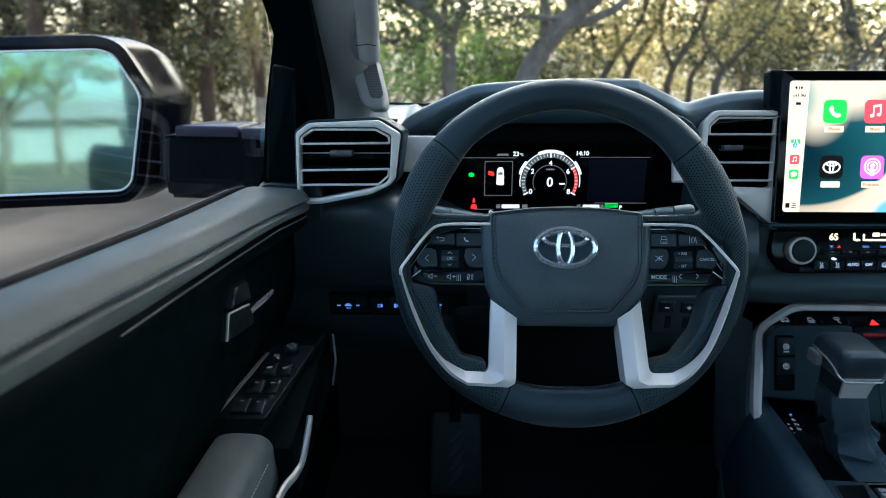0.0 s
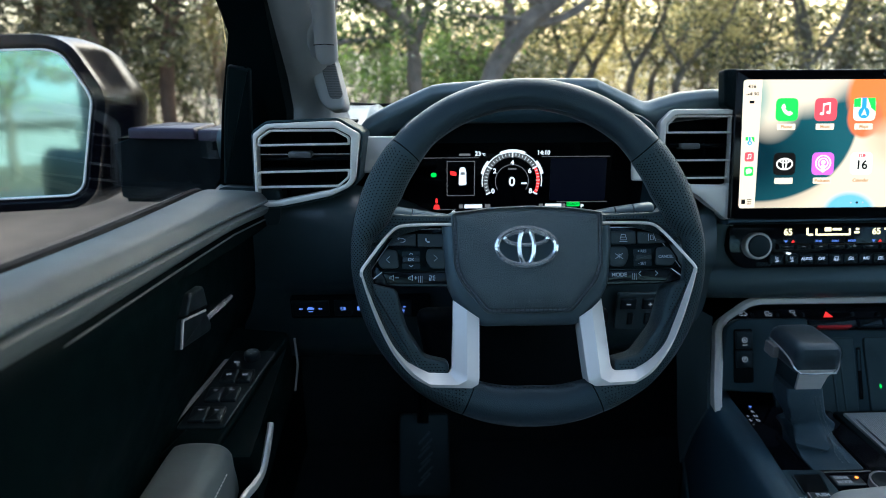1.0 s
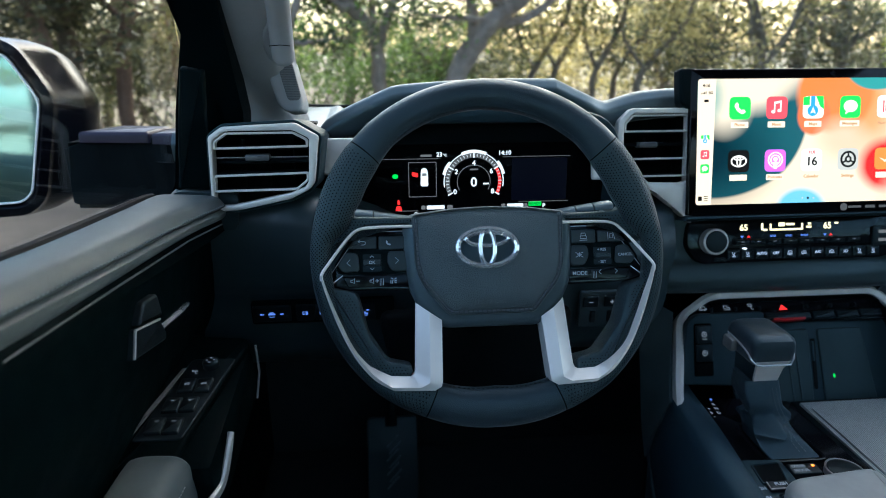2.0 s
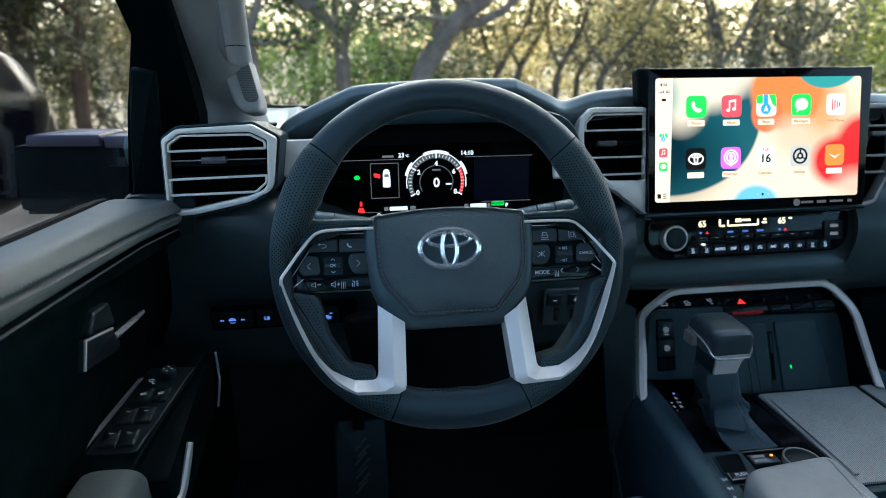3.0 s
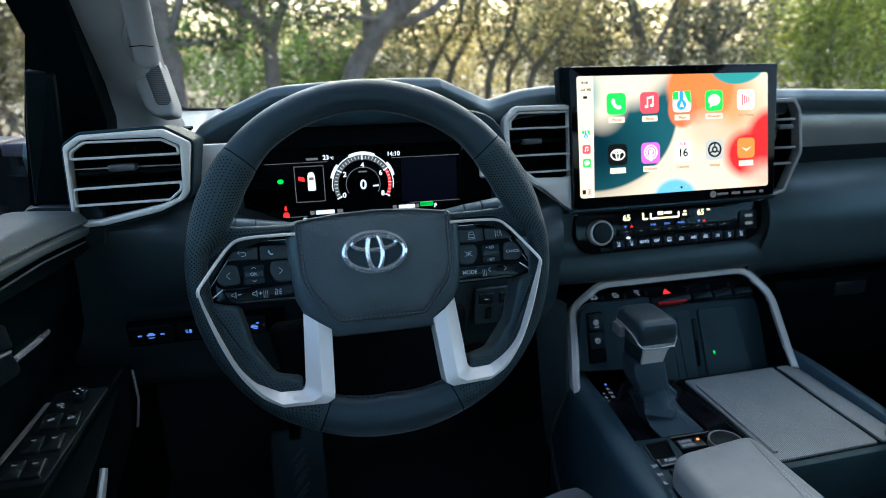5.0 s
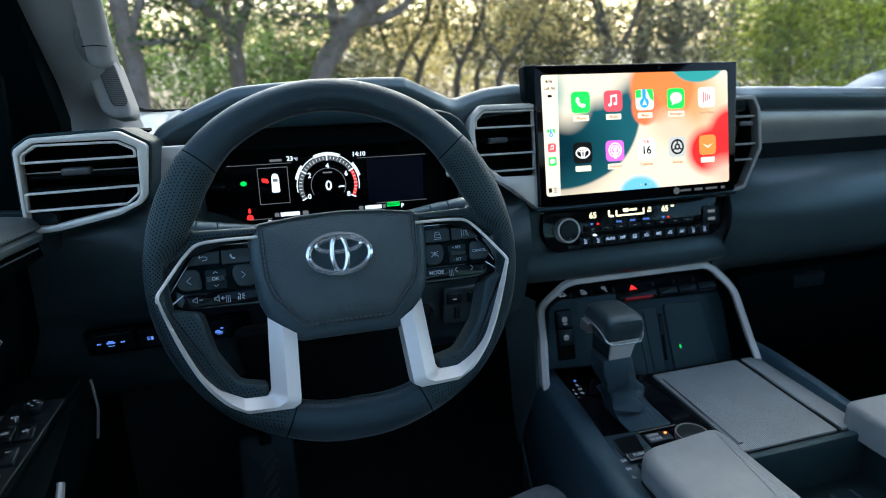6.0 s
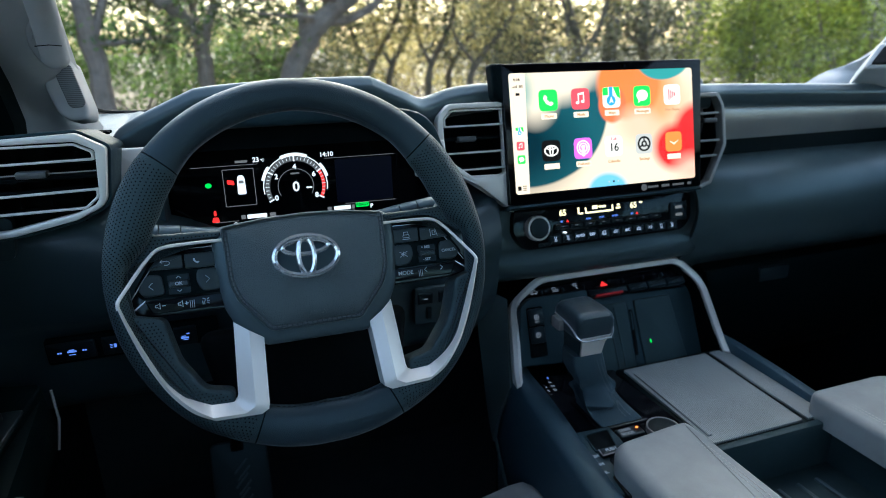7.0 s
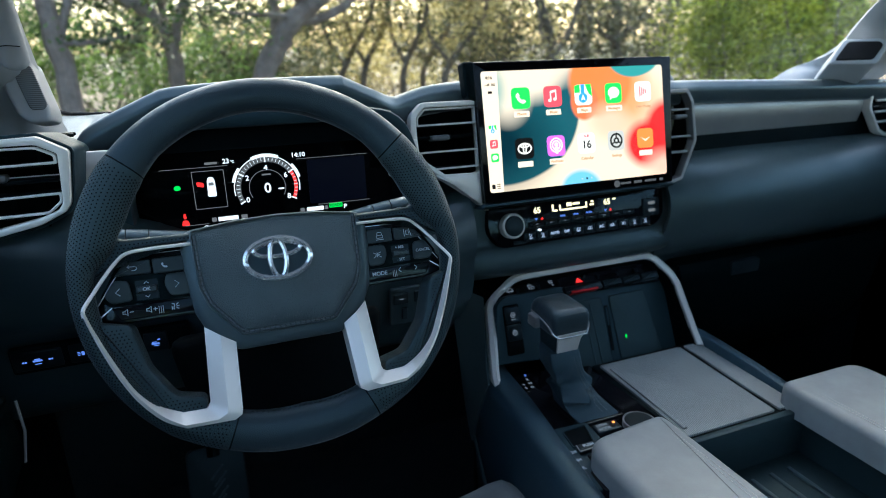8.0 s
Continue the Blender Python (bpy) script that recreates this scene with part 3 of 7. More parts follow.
for name, lab, mat, y0, y1, x0, x1, z0, z1, n, size, seed in (
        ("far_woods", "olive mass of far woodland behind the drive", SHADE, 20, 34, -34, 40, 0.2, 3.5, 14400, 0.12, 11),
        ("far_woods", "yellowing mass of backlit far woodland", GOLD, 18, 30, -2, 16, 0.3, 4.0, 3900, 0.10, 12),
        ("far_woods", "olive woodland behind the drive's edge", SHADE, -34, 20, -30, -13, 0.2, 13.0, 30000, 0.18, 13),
        ("far_woods", "olive woodland behind the pale house", LEAF, -66, -55, -44, 14, 1.0, 12.0, 9600, 0.30, 14)):
    rng = random.Random(seed)
    bm = bmesh.new()
    for _ in range(n // 120):
        c = (rng.uniform(x0, x1), rng.uniform(y0, y1), z0 + (z1 - z0) * rng.random() ** 1.7)
        leaves(bm, c, (rng.uniform(0.8, 2.0), rng.uniform(0.8, 2.0), rng.uniform(0.4, 1.0)), 120, size, rng)
    tagged(part(name, bm, mat), lab, "woodland", kind="stuff")
# low hanging twigs, by bearing from the truck
for lab, mat, az0, az1, d0, d1, z0, z1, clumps, size, seed in (
        ("olive leaves on low hanging twigs", LEAF, -14, 10, 9.5, 17, 1.9, 3.3, 115, 0.046, 21),
        ("mid-green leaves on low hanging twigs", MIDGREEN, -13, 8, 9.0, 14, 1.0, 2.2, 80, 0.044, 23),
        ("yellow-green leaves on low hanging twigs", GOLD, 6, 27, 11, 18, 1.4, 3.4, 105, 0.042, 22),
        ("olive leaves on low hanging twigs", LEAF, 8, 36, 10, 17, 1.7, 3.4, 85, 0.046, 24),
        ("olive leaves in a shaded tone on low hanging twigs", SHADE, 18, 40, 11, 17, 1.2, 2.2, 90, 0.05, 25),
        ("olive leaves in a shaded tone on hanging branches", SHADE, -66, -15, 9, 15, 1.5, 4.6, 640, 0.055, 31),
        ("rusty yellow leaves on shaded hanging branches", GOLD, -60, -22, 10, 15, 1.9, 4.2, 36, 0.050, 32)):
    rng = random.Random(seed)
    bm = bmesh.new()
    for _ in range(clumps):
        c = polar(rng.uniform(az0, az1), rng.uniform(d0, d1), rng.uniform(z0, z1))
        leaves(bm, c, (rng.uniform(0.25, 0.7), rng.uniform(0.25, 0.7), rng.uniform(0.12, 0.35)), 62, size, rng)
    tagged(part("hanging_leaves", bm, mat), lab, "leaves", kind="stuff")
for i, (x, y, w, d, h, mat, lab, size) in enumerate((
        (8.6, 6.7, 1.35, 1.3, 3.6, BUSH, "large bright green rounded shrub", 0.06), (9.3, 8.2, 1.3, 1.3, 3.4, BUSH, "large bright green rounded shrub", 0.06),
        (8.6, 8.6, 1.25, 1.3, 3.3, BUSH, "large bright green rounded shrub", 0.06), (10.6, 10.8, 1.5, 1.4, 3.6, LEAF, "dark olive shrub among the tree trunks", 0.06),
        (-1.2, 12.5, 2.2, 1.2, 2.3, MIDGREEN, "green shrub among the tree trunks", 0.06), (1.6, 13.5, 2.2, 1.2, 2.2, LEAF, "dark olive shrub among the tree trunks", 0.08),
        (4.6, 15.5, 2.4, 1.2, 2.2, GOLD, "yellowing shrub in the backlight", 0.06), (7.4, 16.0, 2.4, 1.2, 2.5, LEAF, "dark olive shrub among the tree trunks", 0.08),
        (11.5, 15.0, 2.6, 1.4, 3.2, LEAF, "dark olive shrub among the tree trunks", 0.08), (14.8, 12.8, 2.4, 1.5, 3.4, LEAF, "dark olive shrub among the tree trunks", 0.08),
        (-4.8, 13.5, 2.2, 1.2, 2.4, LEAF, "dark olive shrub among the tree trunks", 0.08), (-9.0, 8.3, 1.3, 1.8, 1.9, LEAF, "dark olive shrub beside the drive", 0.05),
        (-9.6, 11.2, 1.6, 2.0, 2.4, GOLD, "yellowing shrub beside the drive", 0.05), (-8.6, 5.2, 1.0, 2.0, 1.2, GOLD, "low dry yellow-brown undergrowth beside the drive", 0.05),
        (-13.0, 8.0, 1.6, 3.0, 2.8, LEAF, "dark olive shrub beside the drive", 0.06), (-9.8, -17.5, 1.3, 3.2, 1.1, BUSH, "clipped green hedge along the house", 0.05),
        (-6.2, -30.0, 5.2, 1.3, 0.9, BUSH, "clipped green hedge along the house", 0.05))):
    bush(x, y, w, d, h, 80 + i, mat, lab, 8000, size * 0.70)

# the pale house behind, seen in the door mirror
house = thing("house", "pale painted single-storey house with a grey shingle roof", "house", (-7, -46, 0))
bm = bmesh.new()
prism(bm, rect(24.0, 8.0), 0.0, 2.7, Matrix.Translation((-9.0, -48.0, 0)))
part("wall", bm, WALLPAINT, house)
bm = bmesh.new()
for s in (-1, 1):
    vs = [Vector((-21.6, -48.0 + 4.7 * s, 2.55)), Vector((3.6, -48.0 + 4.7 * s, 2.55)), Vector((3.6, -48.0, 3.7)), Vector((-21.6, -48.0, 3.7))]
    lo = [bm.verts.new(v) for v in vs]
    hi = [bm.verts.new(v + Vector((0, 0, 0.18))) for v in vs]
    skin(bm, [lo, hi])
part("roof", bm, ROOFING, house)
for x in (-16.5, -11.0, -5.2):
    wf = Matrix.Translation((x, -43.98, 1.6)) @ Matrix.Rotation(radians(180), 4, "Z") @ tilted(0, 0, 0)
    w = part("window", band(bmesh.new(), rect(1.3, 1.3), rect(1.12, 1.12), 0.0, 0.05, wf, 0.01), WALLPAINT, house)
    part("pane", prism(bmesh.new(), rect(1.12, 1.12), 0.004, 0.015, wf), GLOSS, w)

# ---- dashboard ----
dash = thing("dashboard", "black soft-touch truck dashboard with satin silver trim", "dashboard", (0.66, 1.0, 1.2), kind="structure")
# upper pad: the hump over the instruments, then a low shelf to the right
XS = [-0.22, -0.10, -0.045, -0.032, -0.020, 0.0, 0.03, 0.064, 0.074, 0.10, 0.192, 0.285, 0.298, 0.32, 0.345, 0.368, 0.39, 0.42, 0.45, 0.52, 0.86, 0.95, 1.20, 1.48]
ZT = [1.510, 1.511, 1.510, 1.509, 1.522, 1.534, 1.548, 1.563, 1.566, 1.569, 1.574, 1.574, 1.572, 1.562, 1.551, 1.542, 1.545, 1.552, 1.555, 1.556, 1.543, 1.540, 1.532, 1.522]
YF = [0.86, 0.86, 0.862, 0.868, 0.87, 0.87, 0.87, 0.87, 0.87, 0.87, 0.87, 0.87, 0.87, 0.87, 0.872, 0.882, 0.892, 0.90, 0.905, 0.91, 0.91, 0.925, 0.925, 0.925]
bm = bmesh.new()
secs = []
for x, z, y in zip(XS, ZT, YF):
    far = 1.516 if x < 0.0 else 1.500
    secs.append([(x, 1.34, 1.42), (x, 1.165, far)] + [(x, y + dy, z - dz) for dy, dz in ((0.085, 0.014), (0.050, 0.0075), (0.030, 0.0035), (0.020, 0.0010), (0.012, 0.0020), (0.006, 0.0080), (0.001, 0.0150), (0.002, 0.0260), (0.005, 0.0360), (0.013, 0.0420), (0.040, 0.0470))])
shell(bm, secs, 0.012, 3)
part("upper_pad", bm, UPPER, dash, "black soft grained upper pad with a hump over the dials")
# fascia behind the vents and the dials
bm = bmesh.new()
shell(bm, [[(x, 0.97, 1.50), (x, 0.962, 1.44), (x, 0.955, 1.36)] for x in (-0.22, 0.0, 0.3, 0.5, 0.9, 1.5)], 0.012, 2)
part("fascia", bm, DEEP, dash)
# driver's lower panel
KX = [-0.215, -0.13, -0.03, 0.10, 0.30, 0.42, 0.475]
bm = bmesh.new()
secs = []
for x in KX:
    b = 0.02 * math.exp(-((x + 0.02) / 0.12) ** 2)
    s = max(0.0, x - 0.34) * 0.35
    w = float(np.interp(x, [-0.04, 0.12], [0.0, 1.0]))
    v = float(np.interp(x, [0.36, 0.46], [0.0, 0.05]))
    up = [(0.86, 1.440), (0.815, 1.436), (0.796, 1.415), (0.792, 1.385)]
    lo = [(0.95, 1.365 + v), (0.90, 1.358 + v), (0.835, 1.350 + v), (0.805, 1.340 + v * 0.5)]
    top = [(x, a[0] + (c[0] - a[0]) * w - b + s, a[1] + (c[1] - a[1]) * w) for a, c in zip(up, lo)]
    secs.append(top + [(x, 0.795 - b + s, 1.325), (x, 0.805 + s, 1.295), (x, 0.815 + s, 1.235), (x, 0.87 + s, 1.17), (x, 1.0, 1.10)])
shell(bm, secs, 0.012, 3)
part("knee_panel", bm, KNEE, dash)
# centre stack below the screen
bm = bmesh.new()
secs = []
for x, o in ((0.435, 0.03), (0.475, 0.012), (0.51, 0.0), (0.60, -0.004), (0.80, -0.004), (0.88, 0.0), (0.94, 0.02)):
    secs.append([(x, 0.955 + o, 1.40), (x, 0.930 + o, 1.372), (x, 0.918 + o, 1.355), (x, 0.912 + o, 1.300), (x, 0.902 + o, 1.286), (x, 0.893 + o, 1.268), (x, 0.895 + o, 1.250), (x, 0.915 + o, 1.234), (x, 0.955 + o, 1.222), (x, 1.02, 1.20)])
shell(bm, secs, 0.01, 3)
part("centre_stack", bm, PADSOFT, dash)
# passenger pad and glovebox
bm = bmesh.new()
secs = []
for x, o in ((0.87, 0.02), (0.93, 0.0), (1.02, -0.012), (1.2, -0.015), (1.5, -0.01)):
    secs.append([(x, 0.965, 1.412), (x, 0.935 + o, 1.405), (x, 0.893 + o, 1.385), (x, 0.864 + o, 1.345), (x, 0.862 + o, 1.30), (x, 0.885 + o, 1.245), (x, 0.925, 1.213), (x, 0.945, 1.196)])
shell(bm, secs, 0.012, 3)
part("passenger_pad", bm, PADSOFT, dash)
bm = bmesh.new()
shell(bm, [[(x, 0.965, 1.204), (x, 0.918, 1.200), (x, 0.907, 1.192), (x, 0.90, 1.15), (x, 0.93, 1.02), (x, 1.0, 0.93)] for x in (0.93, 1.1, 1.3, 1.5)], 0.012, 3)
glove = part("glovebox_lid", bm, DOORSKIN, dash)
bm = block(bmesh.new(), (0.075, 0.018, 0.03), Matrix.Translation((1.09, 0.905, 1.175)), 0.006)
part("latch", bm, KEY, glove, "recessed black glovebox latch")
# silver strips
for x0, x1, y, z in ((-0.030, 0.034, 0.846, 1.477), (0.345, 0.392, 0.86, 1.46)):
    plate("trim_strip", rect(x1 - x0, 0.048, 0.004, (x0 + x1) / 2, 0), 0, 0.008, tilted(0, y, z, 16), VENTSILVER, dash, 0.003, "satin silver strip")
bm = bmesh.new()
shell(bm, [[(x, 0.948, 1.502 - (x - 0.96) * 0.02), (x, 0.940, 1.494 - (x - 0.96) * 0.02), (x, 0.938, 1.466), (x, 0.946, 1.438)] for x in (0.90, 1.1, 1.25, 1.40)], 0.008, 3)
part("trim_strip", bm, STRIP, dash, "long brushed silver strip before the passenger")
# slot for demisting at the windscreen's foot
bm = bmesh.new()
for i in range(2):
    block(bm, (0.075, 0.006, 0.004), Matrix.Translation((-0.075, 0.93 + 0.014 * i, 1.5115)), 0.001)
part("demister_slot", bm, DEEP, dash)


def vent(outer, inner, m, slats, ribs, knob, group, label, deep=0.05, metal=VENTSILVER, loops=()):
    """A framed air outlet: frame, dark box, level slats with silver edges, upright vanes, thumb tab."""
    c = m @ Vector((0, 0, 0))
    ob = thing("air_vent", label, "air vent", c, group)
    n = 3
    o = rounded(outer, 0.004, n)
    i = rounded(inner, 0.003, n) if loops else offset(o, 0.0068)
    part("frame", band(bmesh.new(), o, i, -0.014, 0.004, m, 0.0016), metal, ob, "satin frame")
    for pts in loops:
        lo = rounded(pts, 0.003, 3)
        part("slat_loop", band(bmesh.new(), lo, offset(lo, 0.0027), -0.006, 0.0015, m, 0.0008), metal, ob, "slim silver slat edge bent to a loop")
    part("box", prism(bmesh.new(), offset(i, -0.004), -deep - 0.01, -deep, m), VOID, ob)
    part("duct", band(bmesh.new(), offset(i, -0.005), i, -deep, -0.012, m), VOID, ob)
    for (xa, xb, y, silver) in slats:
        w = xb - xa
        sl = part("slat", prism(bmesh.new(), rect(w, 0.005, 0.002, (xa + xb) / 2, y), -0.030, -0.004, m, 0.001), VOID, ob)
        if silver:
            part("edge", prism(bmesh.new(), rect(w, 0.0042, 0.0012, (xa + xb) / 2, y), -0.0040, 0.001, m, 0.001), metal, sl, "satin front edge")
    for x in ribs:
        part("vane", prism(bmesh.new(), rect(0.0022, (inner[-1][1] - inner[0][1]) * 1.0, 0.0, x, (inner[-1][1] + inner[0][1]) / 2), -0.045, -0.032, m), VOID, ob)
    xs = [p[0] for p in inner]
    part("edge", prism(bmesh.new(), rect((max(xs) - min(xs)) * 0.94, 0.0013, 0.0, (max(xs) + min(xs)) / 2, knob[1]), -0.008, -0.005, m), DARKTRIM, ob, "thin satin edge of the middle slat")
    part("tab", prism(bmesh.new(), rect(0.028, 0.008, 0.003, knob[0], knob[1]), -0.012, 0.003, m, 0.002), TAB, ob)
    return ob


# outlets: beside the door, left and right of the screen, and at the passenger's door
VG = "dashboard air vents"
lv = tilted(-0.085, 0.765, 1.485, 6)
LVO = [(-0.062, -0.0575), (-0.030, -0.0560), (0.030, -0.0440), (0.0535, -0.0330), (0.0600, -0.0242), (0.0672, 0.0300), (0.0400, 0.0460), (-0.0440, 0.0425), (-0.0605, 0.0310)]
LVI = [(-0.0585, -0.0505), (-0.0374, -0.0500), (0.0300, -0.0365), (0.0480, -0.0300), (0.0532, -0.0225), (0.0560, 0.0275), (0.0375, 0.0372), (-0.0411, 0.0370), (-0.0560, 0.0262)]
vent(LVO, LVI, lv, [(-0.052, 0.053, 0.017, False), (-0.052, 0.052, 0.0012, False), (-0.054, 0.050, -0.013, False), (-0.054, 0.040, -0.0335, False)], (-0.03, 0.0, 0.03), (-0.006, 0.006), VG, "air vent with a satin silver frame beside the door",
     loops=([(-0.0562, 0.0158), (0.0545, 0.0170), (0.0540, 0.0268), (0.0372, 0.0358), (-0.0408, 0.0358), (-0.0552, 0.0260)], [(-0.0588, -0.0345), (0.0390, -0.0336), (0.0530, -0.0220), (0.0535, -0.0118), (-0.0580, -0.0138)]))
o = rounded(LVO, 0.004, 3)
part("vent_pod", band(bmesh.new(), offset(o, -0.0035), offset(o, -0.0003), -0.10, -0.004, lv, 0.001), PLASTIC, dash)
cv = tilted(0.445, 0.876, 1.462, 10)
vent([(-0.058, -0.010), (-0.004, -0.046), (0.053, -0.092), (0.053, 0.070), (-0.038, 0.070), (-0.055, 0.054), (-0.058, 0.030)],
     [(-0.0475, -0.006), (-0.004, -0.0385), (0.0470, -0.0400), (0.0470, 0.0625), (-0.034, 0.0625), (-0.0475, 0.0500), (-0.0480, 0.030)],
     cv, [(-0.046, 0.043, 0.038, False), (-0.046, 0.043, 0.020, False), (-0.044, 0.043, -0.001, False), (-0.03, 0.043, -0.025, False)], (-0.025, 0.0, 0.024), (-0.012, 0.019), VG, "air vent with a satin silver frame beside the touchscreen",
     loops=([(-0.0465, 0.0365), (0.0460, 0.0365), (0.0460, 0.0615), (-0.0335, 0.0615), (-0.0465, 0.0495)], [(-0.0400, -0.0270), (0.0460, -0.0270), (0.0460, 0.0005), (-0.0455, 0.0005)]))
part("vent_foot", prism(bmesh.new(), rounded([(-0.030, -0.034), (0.002, -0.052), (0.056, -0.096), (0.056, -0.030), (0.040, -0.036)], 0.003), -0.012, 0.0035, cv, 0.0015), VENTSILVER, dash, "satin silver foot of the vent beside the touchscreen")
bm = prism(bmesh.new(), ellipse(0.045, 0.035, 28), 0.0, 0.030, Matrix.Translation((0.888, 0.985, 1.523)), 0.018, 5)
part("speaker_dome", bm, PLASTIC, dash)
rv = tilted(0.880, 0.892, 1.455, 10)
vent([(-0.045, -0.092), (0.005, -0.080), (0.038, -0.015), (0.034, 0.052), (0.022, 0.074), (-0.030, 0.074), (-0.045, 0.074)],
     [(-0.040, -0.060), (0.004, -0.060), (0.027, -0.012), (0.025, 0.048), (0.017, 0.064), (-0.030, 0.064), (-0.040, 0.064)],
     rv, [(-0.04, 0.025, 0.040, True), (-0.04, 0.027, -0.006, True), (-0.04, 0.020, -0.032, True)], (-0.02, 0.0), (0.006, 0.028), VG, "air vent with a dark satin frame beside the touchscreen", 0.05, DARKTRIM)
pv = tilted(1.462, 0.93, 1.462, 6)
vent([(-0.024, -0.046), (0.0, -0.058), (0.06, -0.058), (0.06, 0.060), (-0.030, 0.060), (-0.050, 0.050), (-0.057, 0.004)],
     [(-0.014, -0.036), (0.0, -0.044), (0.05, -0.044), (0.05, 0.046), (-0.022, 0.046), (-0.036, 0.038), (-0.043, 0.004)],
     pv, [(-0.03, 0.05, 0.018, True), (-0.03, 0.05, -0.005, True), (-0.03, 0.05, -0.026, True)], (0.0, 0.02), (0.01, 0.006), VG, "air vent with a satin silver frame at the passenger door")

# ---- instrument display ----
cl = thing("instrument_display", "lit digital instrument display under the dashboard hump", "instrument display", (0.19, 0.9, 1.44))
im = tilted(0.20, 0.902, 1.436, 3)
hood = rounded([(-0.175, -0.085), (0.175, -0.085), (0.180, 0.0), (0.155, 0.068), (0.10, 0.078), (-0.10, 0.078), (-0.155, 0.068), (-0.180, 0.0)], 0.02, 4)
part("surround", band(bmesh.new(), offset(hood, -0.020), hood, -0.03, 0.055, im, 0.006), PLASTIC, cl, "black plastic surround")
part("panel", prism(bmesh.new(), hood, -0.02, 0.0, im), SCREENGLASS, cl)
part("brow", prism(bmesh.new(), rounded([(-0.16, 0.05), (0.16, 0.05), (0.12, 0.10), (-0.12, 0.10)], 0.01), -0.02, 0.03, im), VOID, cl)
GX, GY = -0.014, -0.008


def arc(r0, r1, a0, a1, cx, cy, n=24):
    ang = [radians(a0 + (a1 - a0) * i / n) for i in range(n + 1)]
    return [Vector((cx + r1 * math.cos(a), cy + r1 * math.sin(a))) for a in ang] + [Vector((cx + r0 * math.cos(a), cy + r0 * math.sin(a))) for a in reversed(ang)]


gauge = part("dial", prism(bmesh.new(), arc(0.0418, 0.0462, 66, 114, GX, GY), 0.001, 0.0016, im), WHITE_L, cl, "white lit dial rim")
part("rim_line", prism(bmesh.new(), arc(0.0428, 0.0440, -10, 190, GX, GY, 48), 0.001, 0.0016, im), WHITE_L, gauge)
for a0, a1 in ((14, 40), (140, 166)):
    part("rim", prism(bmesh.new(), arc(0.0426, 0.0470, a0, a1, GX, GY), 0.001, 0.0016, im), WHITE_L, gauge)
part("ring", prism(bmesh.new(), arc(0.0350, 0.0415, 30, 205, GX, GY, 40), 0.0006, 0.001, im), FAINT_L, gauge)
part("red_zone", prism(bmesh.new(), arc(0.0362, 0.0405, -25, 32, GX, GY), 0.0006, 0.001, im), RED_L, gauge, "red zone of the dial")
part("inner_ring", prism(bmesh.new(), arc(0.0238, 0.0246, -30, 210, GX, GY, 40), 0.0006, 0.001, im), DIM_L, gauge)
for i in range(33):
    a = radians(207 - i * 234 / 32)
    d = Matrix.Translation((GX + 0.0385 * math.cos(a), GY + 0.0385 * math.sin(a), 0)) @ Matrix.Rotation(a, 4, "Z")
    part("tick", prism(bmesh.new(), rect(0.0075 if i % 8 == 0 else (0.0055 if i % 4 == 0 else 0.0038), 0.0018 if i % 8 == 0 else 0.0007), 0.0011, 0.0018, im @ d), WHITE_L, gauge)
for n, x, y in (("0", -0.0275, -0.0145), ("2", -0.0255, 0.015), ("4", 0.0, 0.027), ("6", 0.0255, 0.015), ("8", 0.0275, -0.0145)):
    words(n, 0.0098, at2(im, GX + x, GY + y, 0.002), WHITE_L, gauge, "numeral")
words("0", 0.0185, at2(im, GX, GY - 0.001, 0.002), WHITE_L, gauge, "numeral")
part("bar", prism(bmesh.new(), rect(0.008, 0.002, 0, GX + 0.018, GY - 0.003), 0.001, 0.0016, im), WHITE_L, gauge)
part("bar", prism(bmesh.new(), rect(0.012, 0.002, 0, GX, GY + 0.018), 0.001, 0.0016, im), DIM_L, gauge)
words("14:10", 0.0086, at2(im, 0.031, 0.033, 0.001), WHITE_L, cl, "clock")
words("23", 0.0088, at2(im, -0.064, 0.032, 0.001), WHITE_L, cl, "temperature")
words("°C", 0.0048, at2(im, -0.056, 0.031, 0.001), WHITE_L, cl, "temperature")
part("bar", prism(bmesh.new(), rect(0.016, 0.003, 0, -0.083, 0.031), 0.001, 0.0014, im), DIM_L, cl)
for x, w, y in ((-0.105, 0.085, 0.0265), (0.078, 0.10, 0.0275), (0.090, 0.075, -0.039), (-0.11, 0.03, -0.049)):
    part("line", prism(bmesh.new(), rect(w, 0.0006, 0, x, y), 0.001, 0.0014, im), DIM_L, cl)
part("side_panel", prism(bmesh.new(), rect(0.082, 0.062, 0.003, 0.083, -0.006), 0.0004, 0.001, im), NIGHT_L, cl, "faint blue side panel")
box = part("vehicle_box", band(bmesh.new(), rect(0.0405, 0.0505, 0.001, -0.0886, -0.0035), rect(0.0390, 0.0490, 0.001, -0.0886, -0.0035), 0.001, 0.0016, im), DIM_L, cl, "outlined box with a drawing of a car")
part("drawing", prism(bmesh.new(), rounded([(-0.0915, -0.013), (-0.0805, -0.013), (-0.081, 0.008), (-0.083, 0.013), (-0.089, 0.013), (-0.091, 0.008)], 0.0025), 0.001, 0.0016, im), WHITE_L, box, "white car seen from above")
part("glass", prism(bmesh.new(), rounded([(-0.0895, 0.002), (-0.0825, 0.002), (-0.083, 0.006), (-0.089, 0.006)], 0.001), 0.0018, 0.002, im), DIM_L, box)
